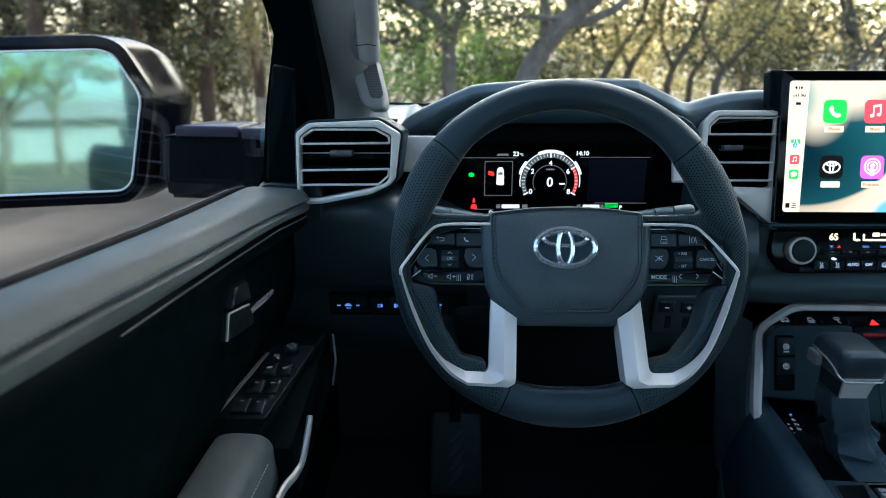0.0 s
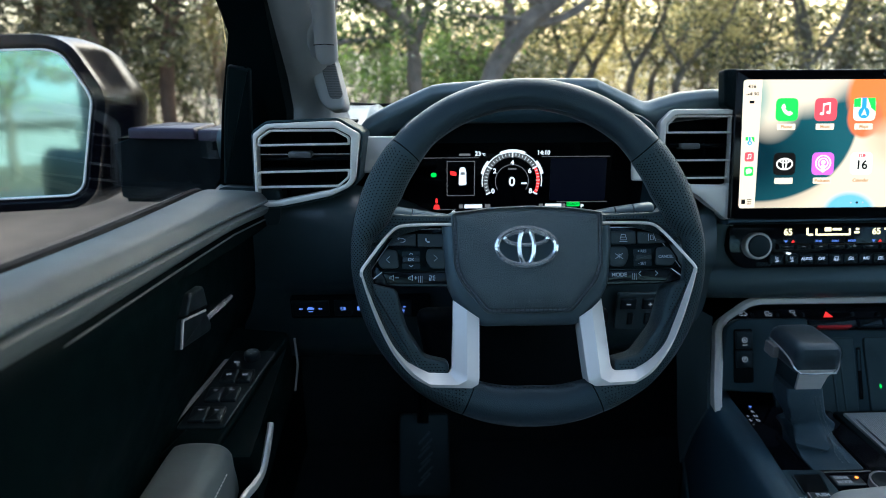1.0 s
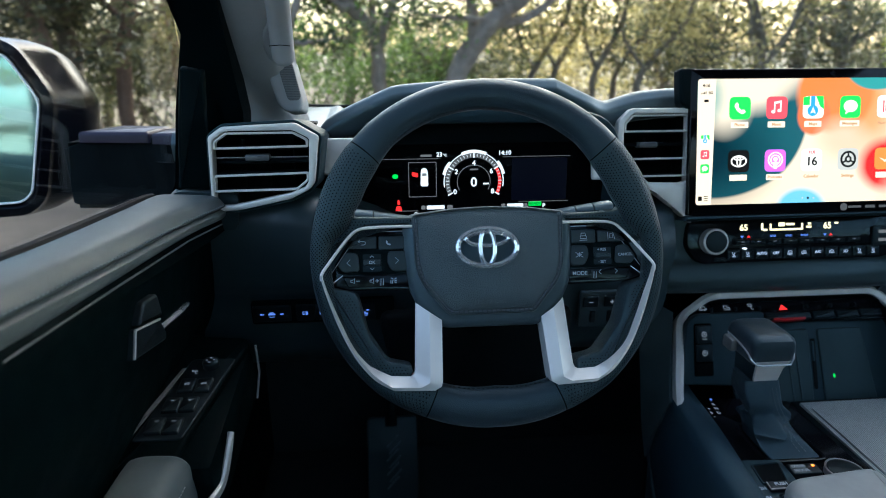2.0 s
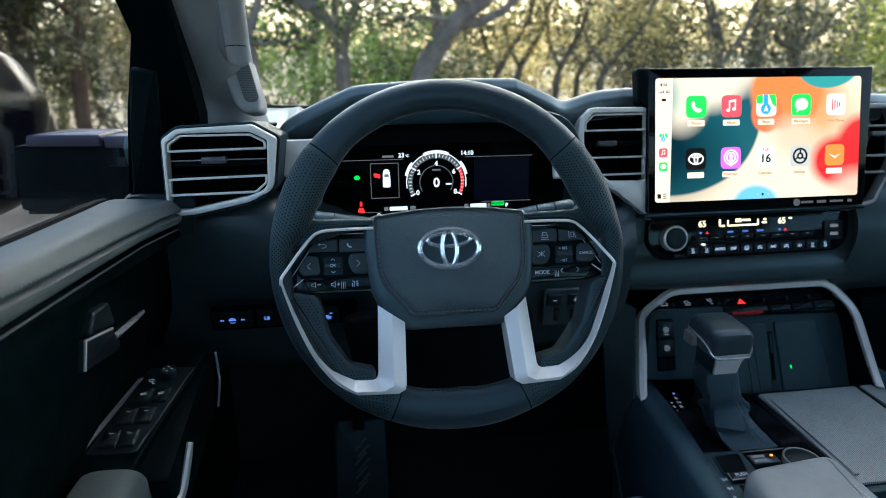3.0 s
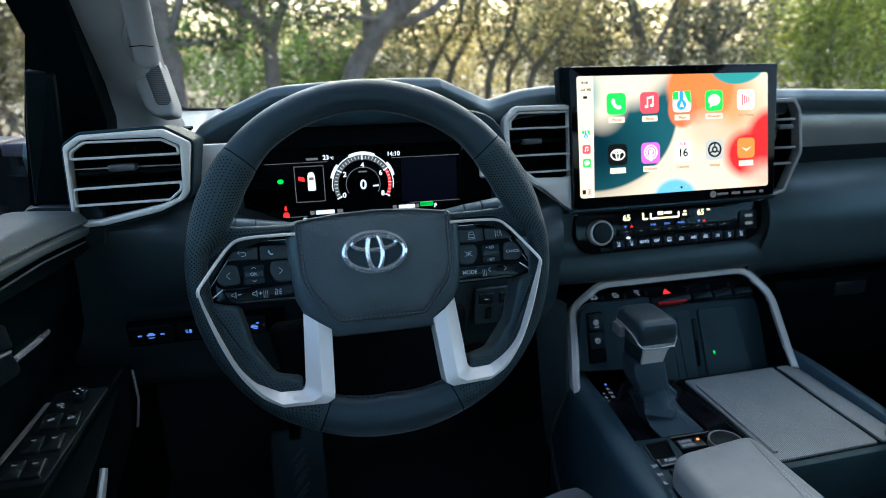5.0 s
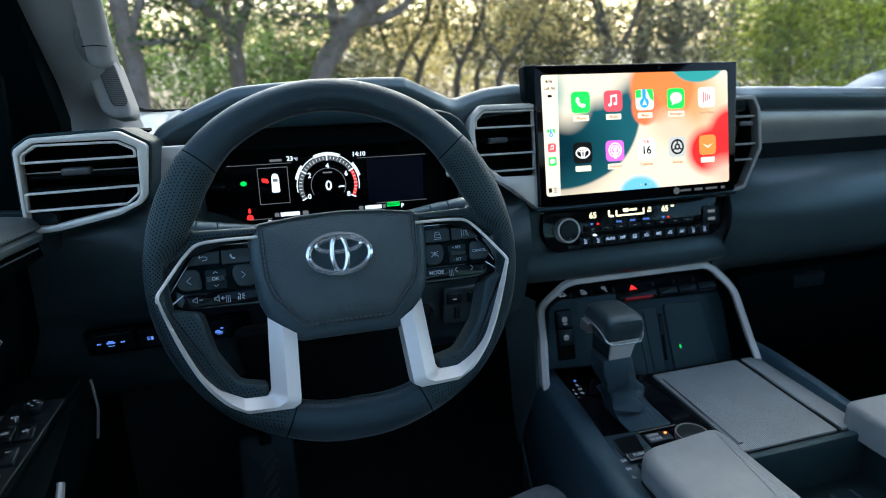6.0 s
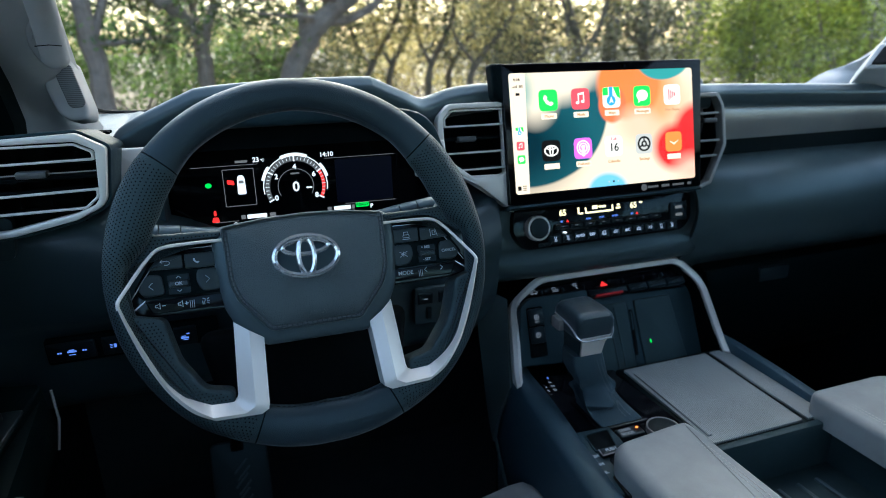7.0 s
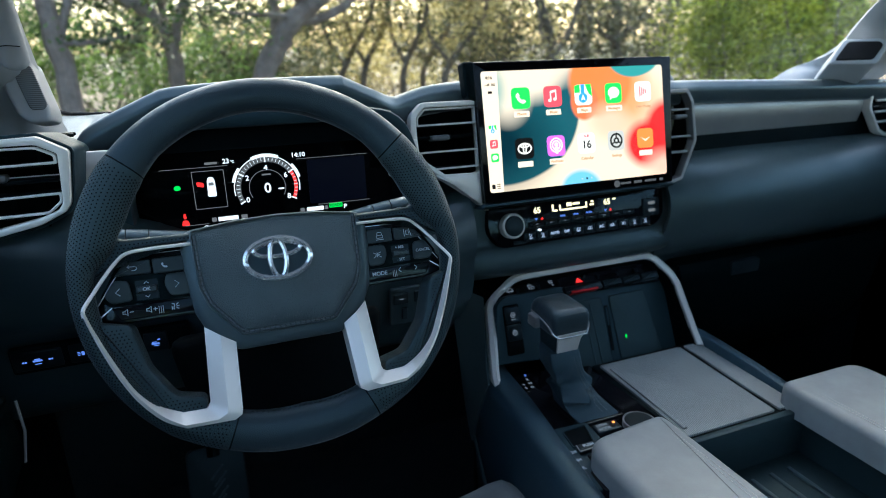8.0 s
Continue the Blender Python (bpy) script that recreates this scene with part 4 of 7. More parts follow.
part("open_door", prism(bmesh.new(), rounded([(-0.104, 0.002), (-0.095, 0.000), (-0.095, 0.006), (-0.104, 0.008)], 0.002), 0.001, 0.0016, im), RED_L, box, "red open door mark")
part("tell_tale", prism(bmesh.new(), ellipse(0.0042, 0.0032, 16, -0.128, 0.002), 0.001, 0.0018, im), GREEN_L, cl, "green lamp symbol")
for y, h, w in ((-0.036, 0.007, 0.004), (-0.045, 0.007, 0.010)):
    part("tell_tale", prism(bmesh.new(), rounded([(-0.124 - w / 2, y - h / 2), (-0.124 + w / 2, y - h / 2), (-0.124 + w / 3, y + h / 2), (-0.124 - w / 3, y + h / 2)], 0.002), 0.001, 0.0018, im), RED_L, cl, "red warning symbol")
part("bar", prism(bmesh.new(), rect(0.012, 0.003, 0.001, -0.124, -0.057), 0.001, 0.0016, im), DIM_L, cl)
for x, w in ((-0.088, 0.006), (-0.07, 0.026), (-0.049, 0.008), (0.030, 0.006), (0.048, 0.024), (0.064, 0.004)):
    part("gauge_bar", prism(bmesh.new(), rect(w, 0.0055, 0.0008, x, -0.0445), 0.001, 0.0016, im), WHITE_L if w > 0.01 else DIM_L, cl)
part("ready_lamp", prism(bmesh.new(), rect(0.019, 0.0062, 0.001, 0.0775, -0.0425), 0.001, 0.0016, im), GREEN_L, cl, "green READY lamp")
words("READY", 0.0058, at2(im, 0.0775, -0.0425, 0.0018), GLOSS, cl)
words("P", 0.0085, at2(im, 0.091, -0.046, 0.001), WHITE_L, cl)
words("Om", 0.0075, at2(im, -0.096, -0.054, 0.001), WHITE_L, cl, "trip_reading")

# ---- centre touchscreen ----
sm = tilted(0.66, 0.868, 1.484, 12)
ts = thing("touchscreen", "wide black-framed touchscreen showing a bright home screen", "touchscreen", (0.66, 0.87, 1.48))
part("back_box", prism(bmesh.new(), rounded([(-0.150, -0.100), (0.165, -0.100), (0.170, 0.095), (-0.150, 0.095)], 0.006), -0.05, -0.006, sm), PLASTIC, ts)
part("bezel", prism(bmesh.new(), rounded([(-0.172, -0.1035), (0.178, -0.1035), (0.186, 0.1025), (-0.170, 0.1025)], 0.003), -0.006, 0.0, sm, 0.002), SCREENGLASS, ts, "gloss black bezel")
part("cheek", prism(bmesh.new(), rounded([(-0.173, 0.048), (-0.165, 0.048), (-0.160, 0.104), (-0.186, 0.104), (-0.184, 0.055)], 0.005), -0.020, -0.001, sm, 0.004), DEEP, ts, "rounded black plastic cheek")
part("lower_edge", prism(bmesh.new(), rounded([(-0.176, -0.112), (0.180, -0.110), (0.182, -0.1045), (-0.172, -0.1045)], 0.003), -0.03, 0.001, sm, 0.003), PLASTIC, ts, "black lower edge")
part("camera_dot", prism(bmesh.new(), ellipse(0.003, 0.003, 16, 0.04, 0.0955), 0.0, 0.001, sm), GLOSS, ts)
for x, w, h in ((0.066, 0.011, 0.011), (0.083, 0.02, 0.004), (0.107, 0.015, 0.005), (0.132, 0.022, 0.004), (0.154, 0.007, 0.005)):
    part("marking", prism(bmesh.new(), ellipse(w / 2, h / 2, 18, x, -0.0965) if w == h else rect(w, h * 0.8, 0, x, -0.0965), 0.0, 0.0006, sm), FAINT_L, ts, "small pale marking")


def wallpaper():
    """Blurred blobs of colour on cream, laid out in the panel's own plane."""
    m, nt, b = nodes("home_screen_picture")
    tc = nt.nodes.new("ShaderNodeTexCoord")
    # warp the coordinates a little so that the blobs are no plain discs
    warp = noise_tex(nt, 9, 1)
    add = nt.nodes.new("ShaderNodeVectorMath")
    add.operation = "MULTIPLY_ADD"
    add.inputs[1].default_value = (0.010, 0.010, 0.010)
    nt.links.new(warp.outputs["Color"], add.inputs[0])
    nt.links.new(tc.outputs["Object"], add.inputs[2])
    colour = None
    last = nt.nodes.new("ShaderNodeRGB")
    last.outputs[0].default_value = (1.0, 0.80, 0.58, 1)
    colour = last.outputs[0]
    teal, cream = (0.05, 0.35, 0.33), (1.0, 0.82, 0.62)
    blobs = ((-0.132, 0.037, 0.139, 0.120, 0.035, (0.014, 0.105, 0.130)), (-0.150, -0.020, 0.130, 0.095, 0.75, (0.001, 0.022, 0.034)), (-0.060, 0.125, 0.130, 0.072, 0.45, cream), (-0.120, 0.060, 0.050, 0.062, 0.6, cream),
             (-0.075, 0.085, 0.062, 0.052, 0.5, cream), (-0.148, 0.060, 0.032, 0.046, 0.8, teal), (0.095, 0.030, 0.090, 0.068, 0.85, (1.0, 0.44, 0.20)), (0.078, 0.062, 0.070, 0.058, 0.6, (1.0, 0.36, 0.12)), (0.046, 0.066, 0.062, 0.060, 0.16, (1.0, 0.25, 0.06)),
             (0.014, 0.036, 0.027, 0.030, 0.16, (0.98, 0.20, 0.07)), (0.060, 0.002, 0.050, 0.040, 0.8, (1.0, 0.62, 0.42)), (0.174, -0.014, 0.054, 0.054, 0.30, (0.90, 0.018, 0.016)), (0.130, -0.036, 0.052, 0.044, 0.35, (0.88, 0.014, 0.014)), (0.158, -0.075, 0.050, 0.036, 0.9, (1.0, 0.55, 0.40)),
             (0.110, 0.100, 0.050, 0.029, 0.10, teal), (0.000, -0.096, 0.042, 0.034, 0.25, (0.20, 0.58, 0.82)))
    for (x, y, rx, ry, soft, col) in blobs:
        p = sm @ Vector((x, y, 0)) + Vector((0.005, 0.005, 0.005))
        sub = nt.nodes.new("ShaderNodeVectorMath")
        sub.operation = "SUBTRACT"
        sub.inputs[1].default_value = p
        nt.links.new(add.outputs[0], sub.inputs[0])
        sc = nt.nodes.new("ShaderNodeVectorMath")
        sc.operation = "MULTIPLY"
        sc.inputs[1].default_value = (1 / rx, 0, 1 / (ry * math.cos(radians(12))))
        nt.links.new(sub.outputs[0], sc.inputs[0])
        ln = nt.nodes.new("ShaderNodeVectorMath")
        ln.operation = "LENGTH"
        nt.links.new(sc.outputs[0], ln.inputs[0])
        f = ramp(nt, ln.outputs["Value"], [(1 - soft, (1, 1, 1)), (1.0, (0, 0, 0))])
        mx = nt.nodes.new("ShaderNodeMix")
        mx.data_type = "RGBA"
        nt.links.new(f, mx.inputs[0])
        nt.links.new(colour, mx.inputs[6])
        mx.inputs[7].default_value = (*col, 1)
        colour = mx.outputs[2]
    nt.links.new(colour, b.inputs["Emission Color"])
    b.inputs["Emission Strength"].default_value = SCREEN * 0.52
    b.inputs["Base Color"].default_value = (0.01, 0.01, 0.01, 1)
    b.inputs["Roughness"].default_value = 0.15
    b.inputs["Specular IOR Level"].default_value = 0.12
    return m


SCREEN = 0.55
glass_m = wallpaper()
CREAM = light_mat("screen_cream", (0.96, 0.77, 0.58), SCREEN)
PAPER = light_mat("screen_white", (1.0, 0.95, 0.86), SCREEN)
INK = light_mat("screen_ink", (0.02, 0.02, 0.02), 0.15)
LEAFGREEN = light_mat("screen_green", (0.06, 0.80, 0.10), SCREEN)
ROSE = light_mat("screen_rose", (0.90, 0.09, 0.12), SCREEN)
VIOLET = light_mat("screen_violet", (0.68, 0.15, 0.90), SCREEN)
TANGERINE = light_mat("screen_orange", (1.0, 0.26, 0.05), SCREEN)
SKYBLUE = light_mat("screen_blue", (0.05, 0.36, 0.90), SCREEN)
STEEL = light_mat("screen_grey", (0.55, 0.54, 0.50), SCREEN)
TAN = light_mat("screen_label_brown", (0.75, 0.42, 0.22), 0.4)
home = part("home_screen", prism(bmesh.new(), rect(0.326, 0.177, 0.005, 0.003, 0.0), 0.0002, 0.0008, sm), glass_m, ts, "bright home screen with coloured blobs")
part("side_bar", prism(bmesh.new(), rounded([(-0.160, -0.0885), (-0.1375, -0.0885), (-0.1335, 0.0885), (-0.160, 0.0885)], [0.005, 0, 0, 0.005]), 0.0010, 0.0013, sm), CREAM, home, "pale side bar")
words("4:16", 0.0065, at2(sm, -0.148, 0.079, 0.0016), INK, home, "clock")
words("5G", 0.0055, at2(sm, -0.1415, 0.069, 0.0016), INK, home, "signal")
for i in range(4):
    part("signal_bar", prism(bmesh.new(), rect(0.0012, 0.0015 + 0.0008 * i, 0, -0.155 + 0.0022 * i, 0.068 + 0.0004 * i), 0.0014, 0.0017, sm), INK, home)
part("battery", prism(bmesh.new(), rect(0.0065, 0.0036, 0.0008, -0.1475, 0.058), 0.0014, 0.0017, sm), INK, home)


def glyph(ic, kind, x, y, s):
    def g(name, pts, mat, z=0.0021):
        part(name, prism(bmesh.new(), pts, 0.0014, z, sm), mat, ic)
    if kind == "phone":
        a = [Vector((x + s * (0.02 + 0.62 * math.cos(t)), y + s * (0.30 + 0.62 * math.sin(t)))) for t in [radians(200 + 9 * i) for i in range(10)]]
        g("handset", rounded([(x - 0.28 * s, y + 0.10 * s), (x - 0.16 * s, y + 0.28 * s), (x - 0.06 * s, y + 0.12 * s), (x - 0.10 * s, y + 0.04 * s), (x + 0.06 * s, y - 0.10 * s), (x + 0.14 * s, y - 0.06 * s), (x + 0.28 * s, y - 0.16 * s), (x + 0.12 * s, y - 0.28 * s), (x - 0.12 * s, y - 0.16 * s)], 0.08 * s), PAPER)
    elif kind == "music":
        g("stem", rect(0.05 * s, 0.42 * s, 0, x - 0.12 * s, y + 0.04 * s), PAPER)
        g("stem", rect(0.05 * s, 0.42 * s, 0, x + 0.17 * s, y + 0.08 * s), PAPER)
        g("beam", [Vector(p) for p in ((x - 0.145 * s, y + 0.16 * s), (x + 0.195 * s, y + 0.22 * s), (x + 0.195 * s, y + 0.32 * s), (x - 0.145 * s, y + 0.26 * s))], PAPER)
        g("note", ellipse(0.09 * s, 0.07 * s, 14, x - 0.18 * s, y - 0.18 * s), PAPER)
        g("note", ellipse(0.09 * s, 0.07 * s, 14, x + 0.11 * s, y - 0.13 * s), PAPER)
    elif kind == "maps":
        g("land", [Vector(p) for p in ((x - 0.5 * s, y + 0.1 * s), (x - 0.5 * s, y + 0.45 * s), (x - 0.2 * s, y + 0.5 * s), (x - 0.2 * s, y + 0.1 * s))], LEAFGREEN, 0.0018)
        g("land", [Vector(p) for p in ((x + 0.1 * s, y + 0.5 * s), (x + 0.45 * s, y + 0.5 * s), (x + 0.5 * s, y - 0.1 * s), (x + 0.3 * s, y + 0.05 * s))], LEAFGREEN, 0.0018)
        g("road", rect(0.2 * s, 0.5 * s, 0, x - 0.04 * s, y + 0.25 * s), SKYBLUE, 0.0019)
        g("disc", ellipse(0.25 * s, 0.25 * s, 20, x - 0.04 * s, y - 0.15 * s), SKYBLUE, 0.0022)
        g("arrow", [Vector(p) for p in ((x - 0.04 * s, y + 0.02 * s), (x + 0.08 * s, y - 0.28 * s), (x - 0.04 * s, y - 0.22 * s), (x - 0.16 * s, y - 0.28 * s))], PAPER, 0.0025)
    elif kind == "bubble":
        g("bubble", ellipse(0.33 * s, 0.27 * s, 22, x, y + 0.03 * s), PAPER)
        g("tail", [Vector(p) for p in ((x - 0.2 * s, y - 0.12 * s), (x - 0.05 * s, y - 0.2 * s), (x - 0.24 * s, y - 0.33 * s))], PAPER)
    elif kind == "bars":
        for i, h in enumerate((0.55, 0.44, 0.33, 0.22)):
            g("bar", rect(0.05 * s, h * s, 0, x - 0.2 * s + 0.12 * s * i, y), ROSE)
    elif kind == "rings":
        for a, b, cy in ((0.38, 0.27, 0.0), (0.26, 0.10, 0.13), (0.11, 0.25, 0.0)):
            part("ring", band(bmesh.new(), ellipse(a * s, b * s, 24, x, y + cy * s), ellipse(a * s - 0.06 * s, b * s - 0.06 * s, 24, x, y + cy * s), 0.0014, 0.0021, sm), PAPER, ic)
    elif kind == "mast":
        for r in (0.36, 0.24):
            part("ring", band(bmesh.new(), ellipse(r * s, r * s, 24, x, y + 0.03 * s), ellipse((r - 0.055) * s, (r - 0.055) * s, 24, x, y + 0.03 * s), 0.0014, 0.0020, sm), PAPER, ic)
        g("dot", ellipse(0.1 * s, 0.1 * s, 16, x, y + 0.06 * s), PAPER, 0.0023)
        g("mast", rounded([(x - 0.1 * s, y - 0.06 * s), (x + 0.1 * s, y - 0.06 * s), (x + 0.06 * s, y - 0.38 * s), (x - 0.06 * s, y - 0.38 * s)], 0.04 * s), PAPER, 0.0023)
    elif kind == "date":
        words("16", 0.55 * s, at2(sm, x, y - 0.08 * s, 0.0018), INK, ic, "date")
        words("TUE", 0.20 * s, at2(sm, x, y + 0.34 * s, 0.0018), ROSE, ic, "date")
    elif kind == "gear":
        part("ring", band(bmesh.new(), ellipse(0.38 * s, 0.38 * s, 30, x, y), ellipse(0.29 * s, 0.29 * s, 30, x, y), 0.0014, 0.0020, sm), INK, ic)
        part("ring", band(bmesh.new(), ellipse(0.16 * s, 0.16 * s, 30, x, y), ellipse(0.08 * s, 0.08 * s, 30, x, y), 0.0014, 0.0020, sm), INK, ic)
        for a in (90, 210, 330):
            g("arm", [Vector((x, y)) + Matrix.Rotation(radians(a), 2) @ p for p in rect(0.24 * s, 0.07 * s, 0, 0.22 * s, 0)], INK)
    elif kind == "waves":
        for i in range(3):
            g("wave", [Vector(p) for p in ((x - 0.3 * s + 0.09 * i * s, y + 0.06 * s - 0.07 * i * s), (x, y - 0.16 * s + 0.02 * i * s), (x + 0.3 * s - 0.09 * i * s, y + 0.06 * s - 0.07 * i * s), (x, y - 0.06 * s - 0.0 * i * s))], CREAM)


ICON = 0.0315
cols = (-0.0975, -0.0425, 0.0125, 0.0685, 0.1255)
for col, kind, mat, text in ((0, "phone", LEAFGREEN, "Phone"), (1, "music", ROSE, "Music"), (2, "maps", PAPER, "Maps"), (3, "bubble", LEAFGREEN, "Messages"), (4, "bars", PAPER, "Now Playing"),
                             (0, "rings", INK, ""), (1, "mast", VIOLET, "Podcasts"), (2, "date", PAPER, "Calendar"), (3, "gear", STEEL, "Settings"), (4, "waves", TANGERINE, "")):
    x, y = cols[col], 0.0475 if kind in ("phone", "music", "maps", "bubble", "bars") else -0.0272
    ic = part("app_icon", prism(bmesh.new(), rect(ICON, ICON, 0.0075, x, y), 0.0009, 0.0013, sm), mat, home, "rounded square app symbol")
    glyph(ic, kind, x, y, ICON)
    pale = kind not in ("bars", "date", "gear")
    if pale:
        part("label_plate", prism(bmesh.new(), rect(0.026 if text != "Messages" else 0.030, 0.0085, 0.0015, x, y - 0.0235), 0.0009, 0.0012, sm), CREAM, ic)
    if text:
        words(text, 0.0062 if text != "Now Playing" else 0.0055, at2(sm, x, y - 0.0235, 0.0015), TAN, ic, "label")
for i, (y, mat) in enumerate(((0.004, LEAFGREEN), (-0.017, ROSE), (-0.037, LEAFGREEN))):
    ic = part("app_icon", prism(bmesh.new(), rect(0.013, 0.013, 0.003, -0.148, y), 0.0014, 0.0017, sm), mat if i else PAPER, home)
    glyph(ic, ("maps", "music", "bubble")[i], -0.148, y, 0.013)
part("grid_mark", prism(bmesh.new(), rect(0.0055, 0.0065, 0, -0.154, -0.0795), 0.0014, 0.0017, sm), INK, home)
for i in range(3):
    part("grid_mark", prism(bmesh.new(), rect(0.006, 0.0012, 0, -0.1455, -0.0825 + 0.003 * i), 0.0014, 0.0017, sm), INK, home)
for i, s in enumerate((0.0011, 0.0017, 0.0011)):
    part("page_dot", prism(bmesh.new(), ellipse(s, s, 12, 0.001 + 0.0085 * i, -0.082), 0.0009, 0.0013, sm), INK if i == 1 else STEEL, home)

# ---- climate controls ----
SEATSIGN = [[(-0.25, 0.45), (-0.12, -0.15), (0.3, -0.2)], [(-0.3, -0.42), (0.35, -0.42)], [(0.1, 0.35), (0.2, 0.15), (0.1, 0.0)]]
SCREENSIGN = [[(-0.45, -0.25), (-0.32, 0.35), (0.32, 0.35), (0.45, -0.25), (-0.45, -0.25)], [(-0.15, 0.1), (-0.15, -0.45)], [(0.15, 0.1), (0.15, -0.45)]]
AIRSIGN = [[(-0.5, -0.2), (-0.4, 0.15), (-0.1, 0.3), (0.3, 0.2), (0.5, -0.2), (-0.5, -0.2)], [(-0.15, 0.0), (0.2, 0.0)]]
FLOWSIGN = [[(-0.45, 0.25), (-0.1, 0.0), (-0.45, -0.25)], [(0.0, 0.25), (0.0, -0.3)], [(0.2, 0.25), (0.45, 0.0), (0.2, -0.3)]]
KEYSIGNS = (SEATSIGN, SEATSIGN, SCREENSIGN, FLOWSIGN, SCREENSIGN, AIRSIGN, SCREENSIGN, AIRSIGN, FLOWSIGN, SEATSIGN, SEATSIGN)
hm = tilted(0.695, 0.902, 1.322, 14)
hv = thing("climate_panel", "gloss black climate control panel with lit keys below the touchscreen", "control panel", (0.70, 0.9, 1.32))
part("fascia", prism(bmesh.new(), rounded([(-0.155, -0.032), (0.155, -0.030), (0.175, -0.012), (0.178, 0.036), (-0.172, 0.036), (-0.175, -0.004)], 0.012), -0.02, 0.002, hm, 0.002), GLOSS, hv)
knob = part("knob", prism(bmesh.new(), ellipse(0.0205, 0.0205, 40, -0.134, 0.003), 0.0, 0.016, hm, 0.002), VENTSILVER, hv, "round knob with a bright chrome ring")
part("cap", prism(bmesh.new(), ellipse(0.0168, 0.0168, 40, -0.134, 0.003), 0.014, 0.0185, hm, 0.002), KEY, knob)
words("65", 0.0135, at2(hm, -0.082, 0.0225, 0.0022), CREAM_L, hv, "temperature")
words("65", 0.0135, at2(hm, 0.056, 0.0225, 0.0022), CREAM_L, hv, "temperature")
part("segment", prism(bmesh.new(), rect(0.006, 0.0028, 0.0005, 0.071, 0.0265), 0.002, 0.0026, hm), CREAM_L, hv)
part("segment", prism(bmesh.new(), rect(0.052, 0.0028, 0.001, -0.012, 0.0185), 0.002, 0.0026, hm), CREAM_L, hv)
for x, w, h, y in ((-0.038, 0.0026, 0.010, 0.0225), (0.014, 0.0026, 0.010, 0.0225), (-0.020, 0.010, 0.006, 0.0265), (-0.006, 0.014, 0.0035, 0.0265), (-0.052, 0.003, 0.011, 0.0235), (-0.047, 0.007, 0.003, 0.0185), (0.025, 0.008, 0.0032, 0.0215), (0.026, 0.005, 0.0032, 0.0265)):
    part("segment", prism(bmesh.new(), rect(w, h, 0.0006, x, y), 0.002, 0.0026, hm), CREAM_L, hv)
for x, mat, up in ((-0.085, ICE_L, -1), (-0.074, RED_L, 1), (0.052, ICE_L, -1), (0.062, RED_L, 1)):
    part("pointer", prism(bmesh.new(), [Vector((x - 0.0028, 0.0085 - 0.0016 * up)), Vector((x + 0.0028, 0.0085 - 0.0016 * up)), Vector((x, 0.0085 + 0.0022 * up))], 0.002, 0.0026, hm), mat, hv)
for x, t in ((-0.034, "REAR"), (-0.008, "SYNC"), (0.018, "MODE")):
    words(t, 0.0042, at2(hm, x, 0.0085, 0.0022), ICE_L, hv, "legend")
for i in range(8):
    k = part("toggle", prism(bmesh.new(), rect(0.0245, 0.0085, 0.002, -0.088 + 0.0262 * i, 0.0005), 0.0, 0.010, hm, 0.003), KEY, hv)
    part("mark", prism(bmesh.new(), rect(0.005, 0.0007, 0, -0.088 + 0.0262 * i, 0.001), 0.010, 0.0103, hm), PALE_L, k)
for i, t in enumerate(("", "", "AUTO", "OFF", "", "", "A/C", "", "", "", "")):
    x = -0.101 + 0.0231 * i
    k = part("key", prism(bmesh.new(), rect(0.0218, 0.0165, 0.0015, x, -0.0185), 0.0, 0.007, hm, 0.002), KEY, hv)
    if t:
        words(t, 0.0060, at2(hm, x, -0.018, 0.0073), CLIMATE_L, k, "legend")
    else:
        icon(KEYSIGNS[i % len(KEYSIGNS)], x, -0.0182, 0.0085, hm, 0.0071, CLIMATE_L, k, 0.00050)
part("indicator", prism(bmesh.new(), ellipse(0.0026, 0.0018, 14, -0.083, -0.0095), 0.004, 0.0088, hm), WHITE_L, hv, "lit white indicator")
usb = part("usb_port", prism(bmesh.new(), rect(0.034, 0.032, 0.003, 0.147, 0.004), 0.0, 0.005, hm, 0.001), KEY, hv, "grey USB socket plate")
for dy in (0.007, -0.006):
    part("socket", prism(bmesh.new(), rect(0.014, 0.005, 0.001, 0.147, 0.004 + dy), 0.004, 0.0056, hm), DIM_L, usb)
part("switch", prism(bmesh.new(), rect(0.022, 0.006, 0.001, -0.12, -0.026), 0.0, 0.004, hm, 0.001), KEY, hv)

# ---- steering wheel ----
wm = tilted(0.168, 0.638, 1.406, 22)
sw = thing("steering_wheel", "black leather steering wheel with silver spokes and perforated grips", "steering wheel", (0.168, 0.66, 1.40))


def rim_section(deg):
    """Centre line and half sizes of the rim at an angle round the hub."""
    a = radians(deg)
    q = abs(deg - 90 if deg < 270 else deg - 450)
    at = (0, 40, 52, 66, 78, 86, 140, 152, 180)
    out = np.interp(q, at, (0.1885, 0.1885, 0.1885, 0.188, 0.1875, 0.1875, 0.1865, 0.184, 0.182))
    ins = np.interp(q, at, (0.1555, 0.1535, 0.149, 0.147, 0.152, 0.168, 0.167, 0.146, 0.139))
    return (out + ins) / 2, (out - ins) / 2, 0.0150 + 0.001 * (q > 150)


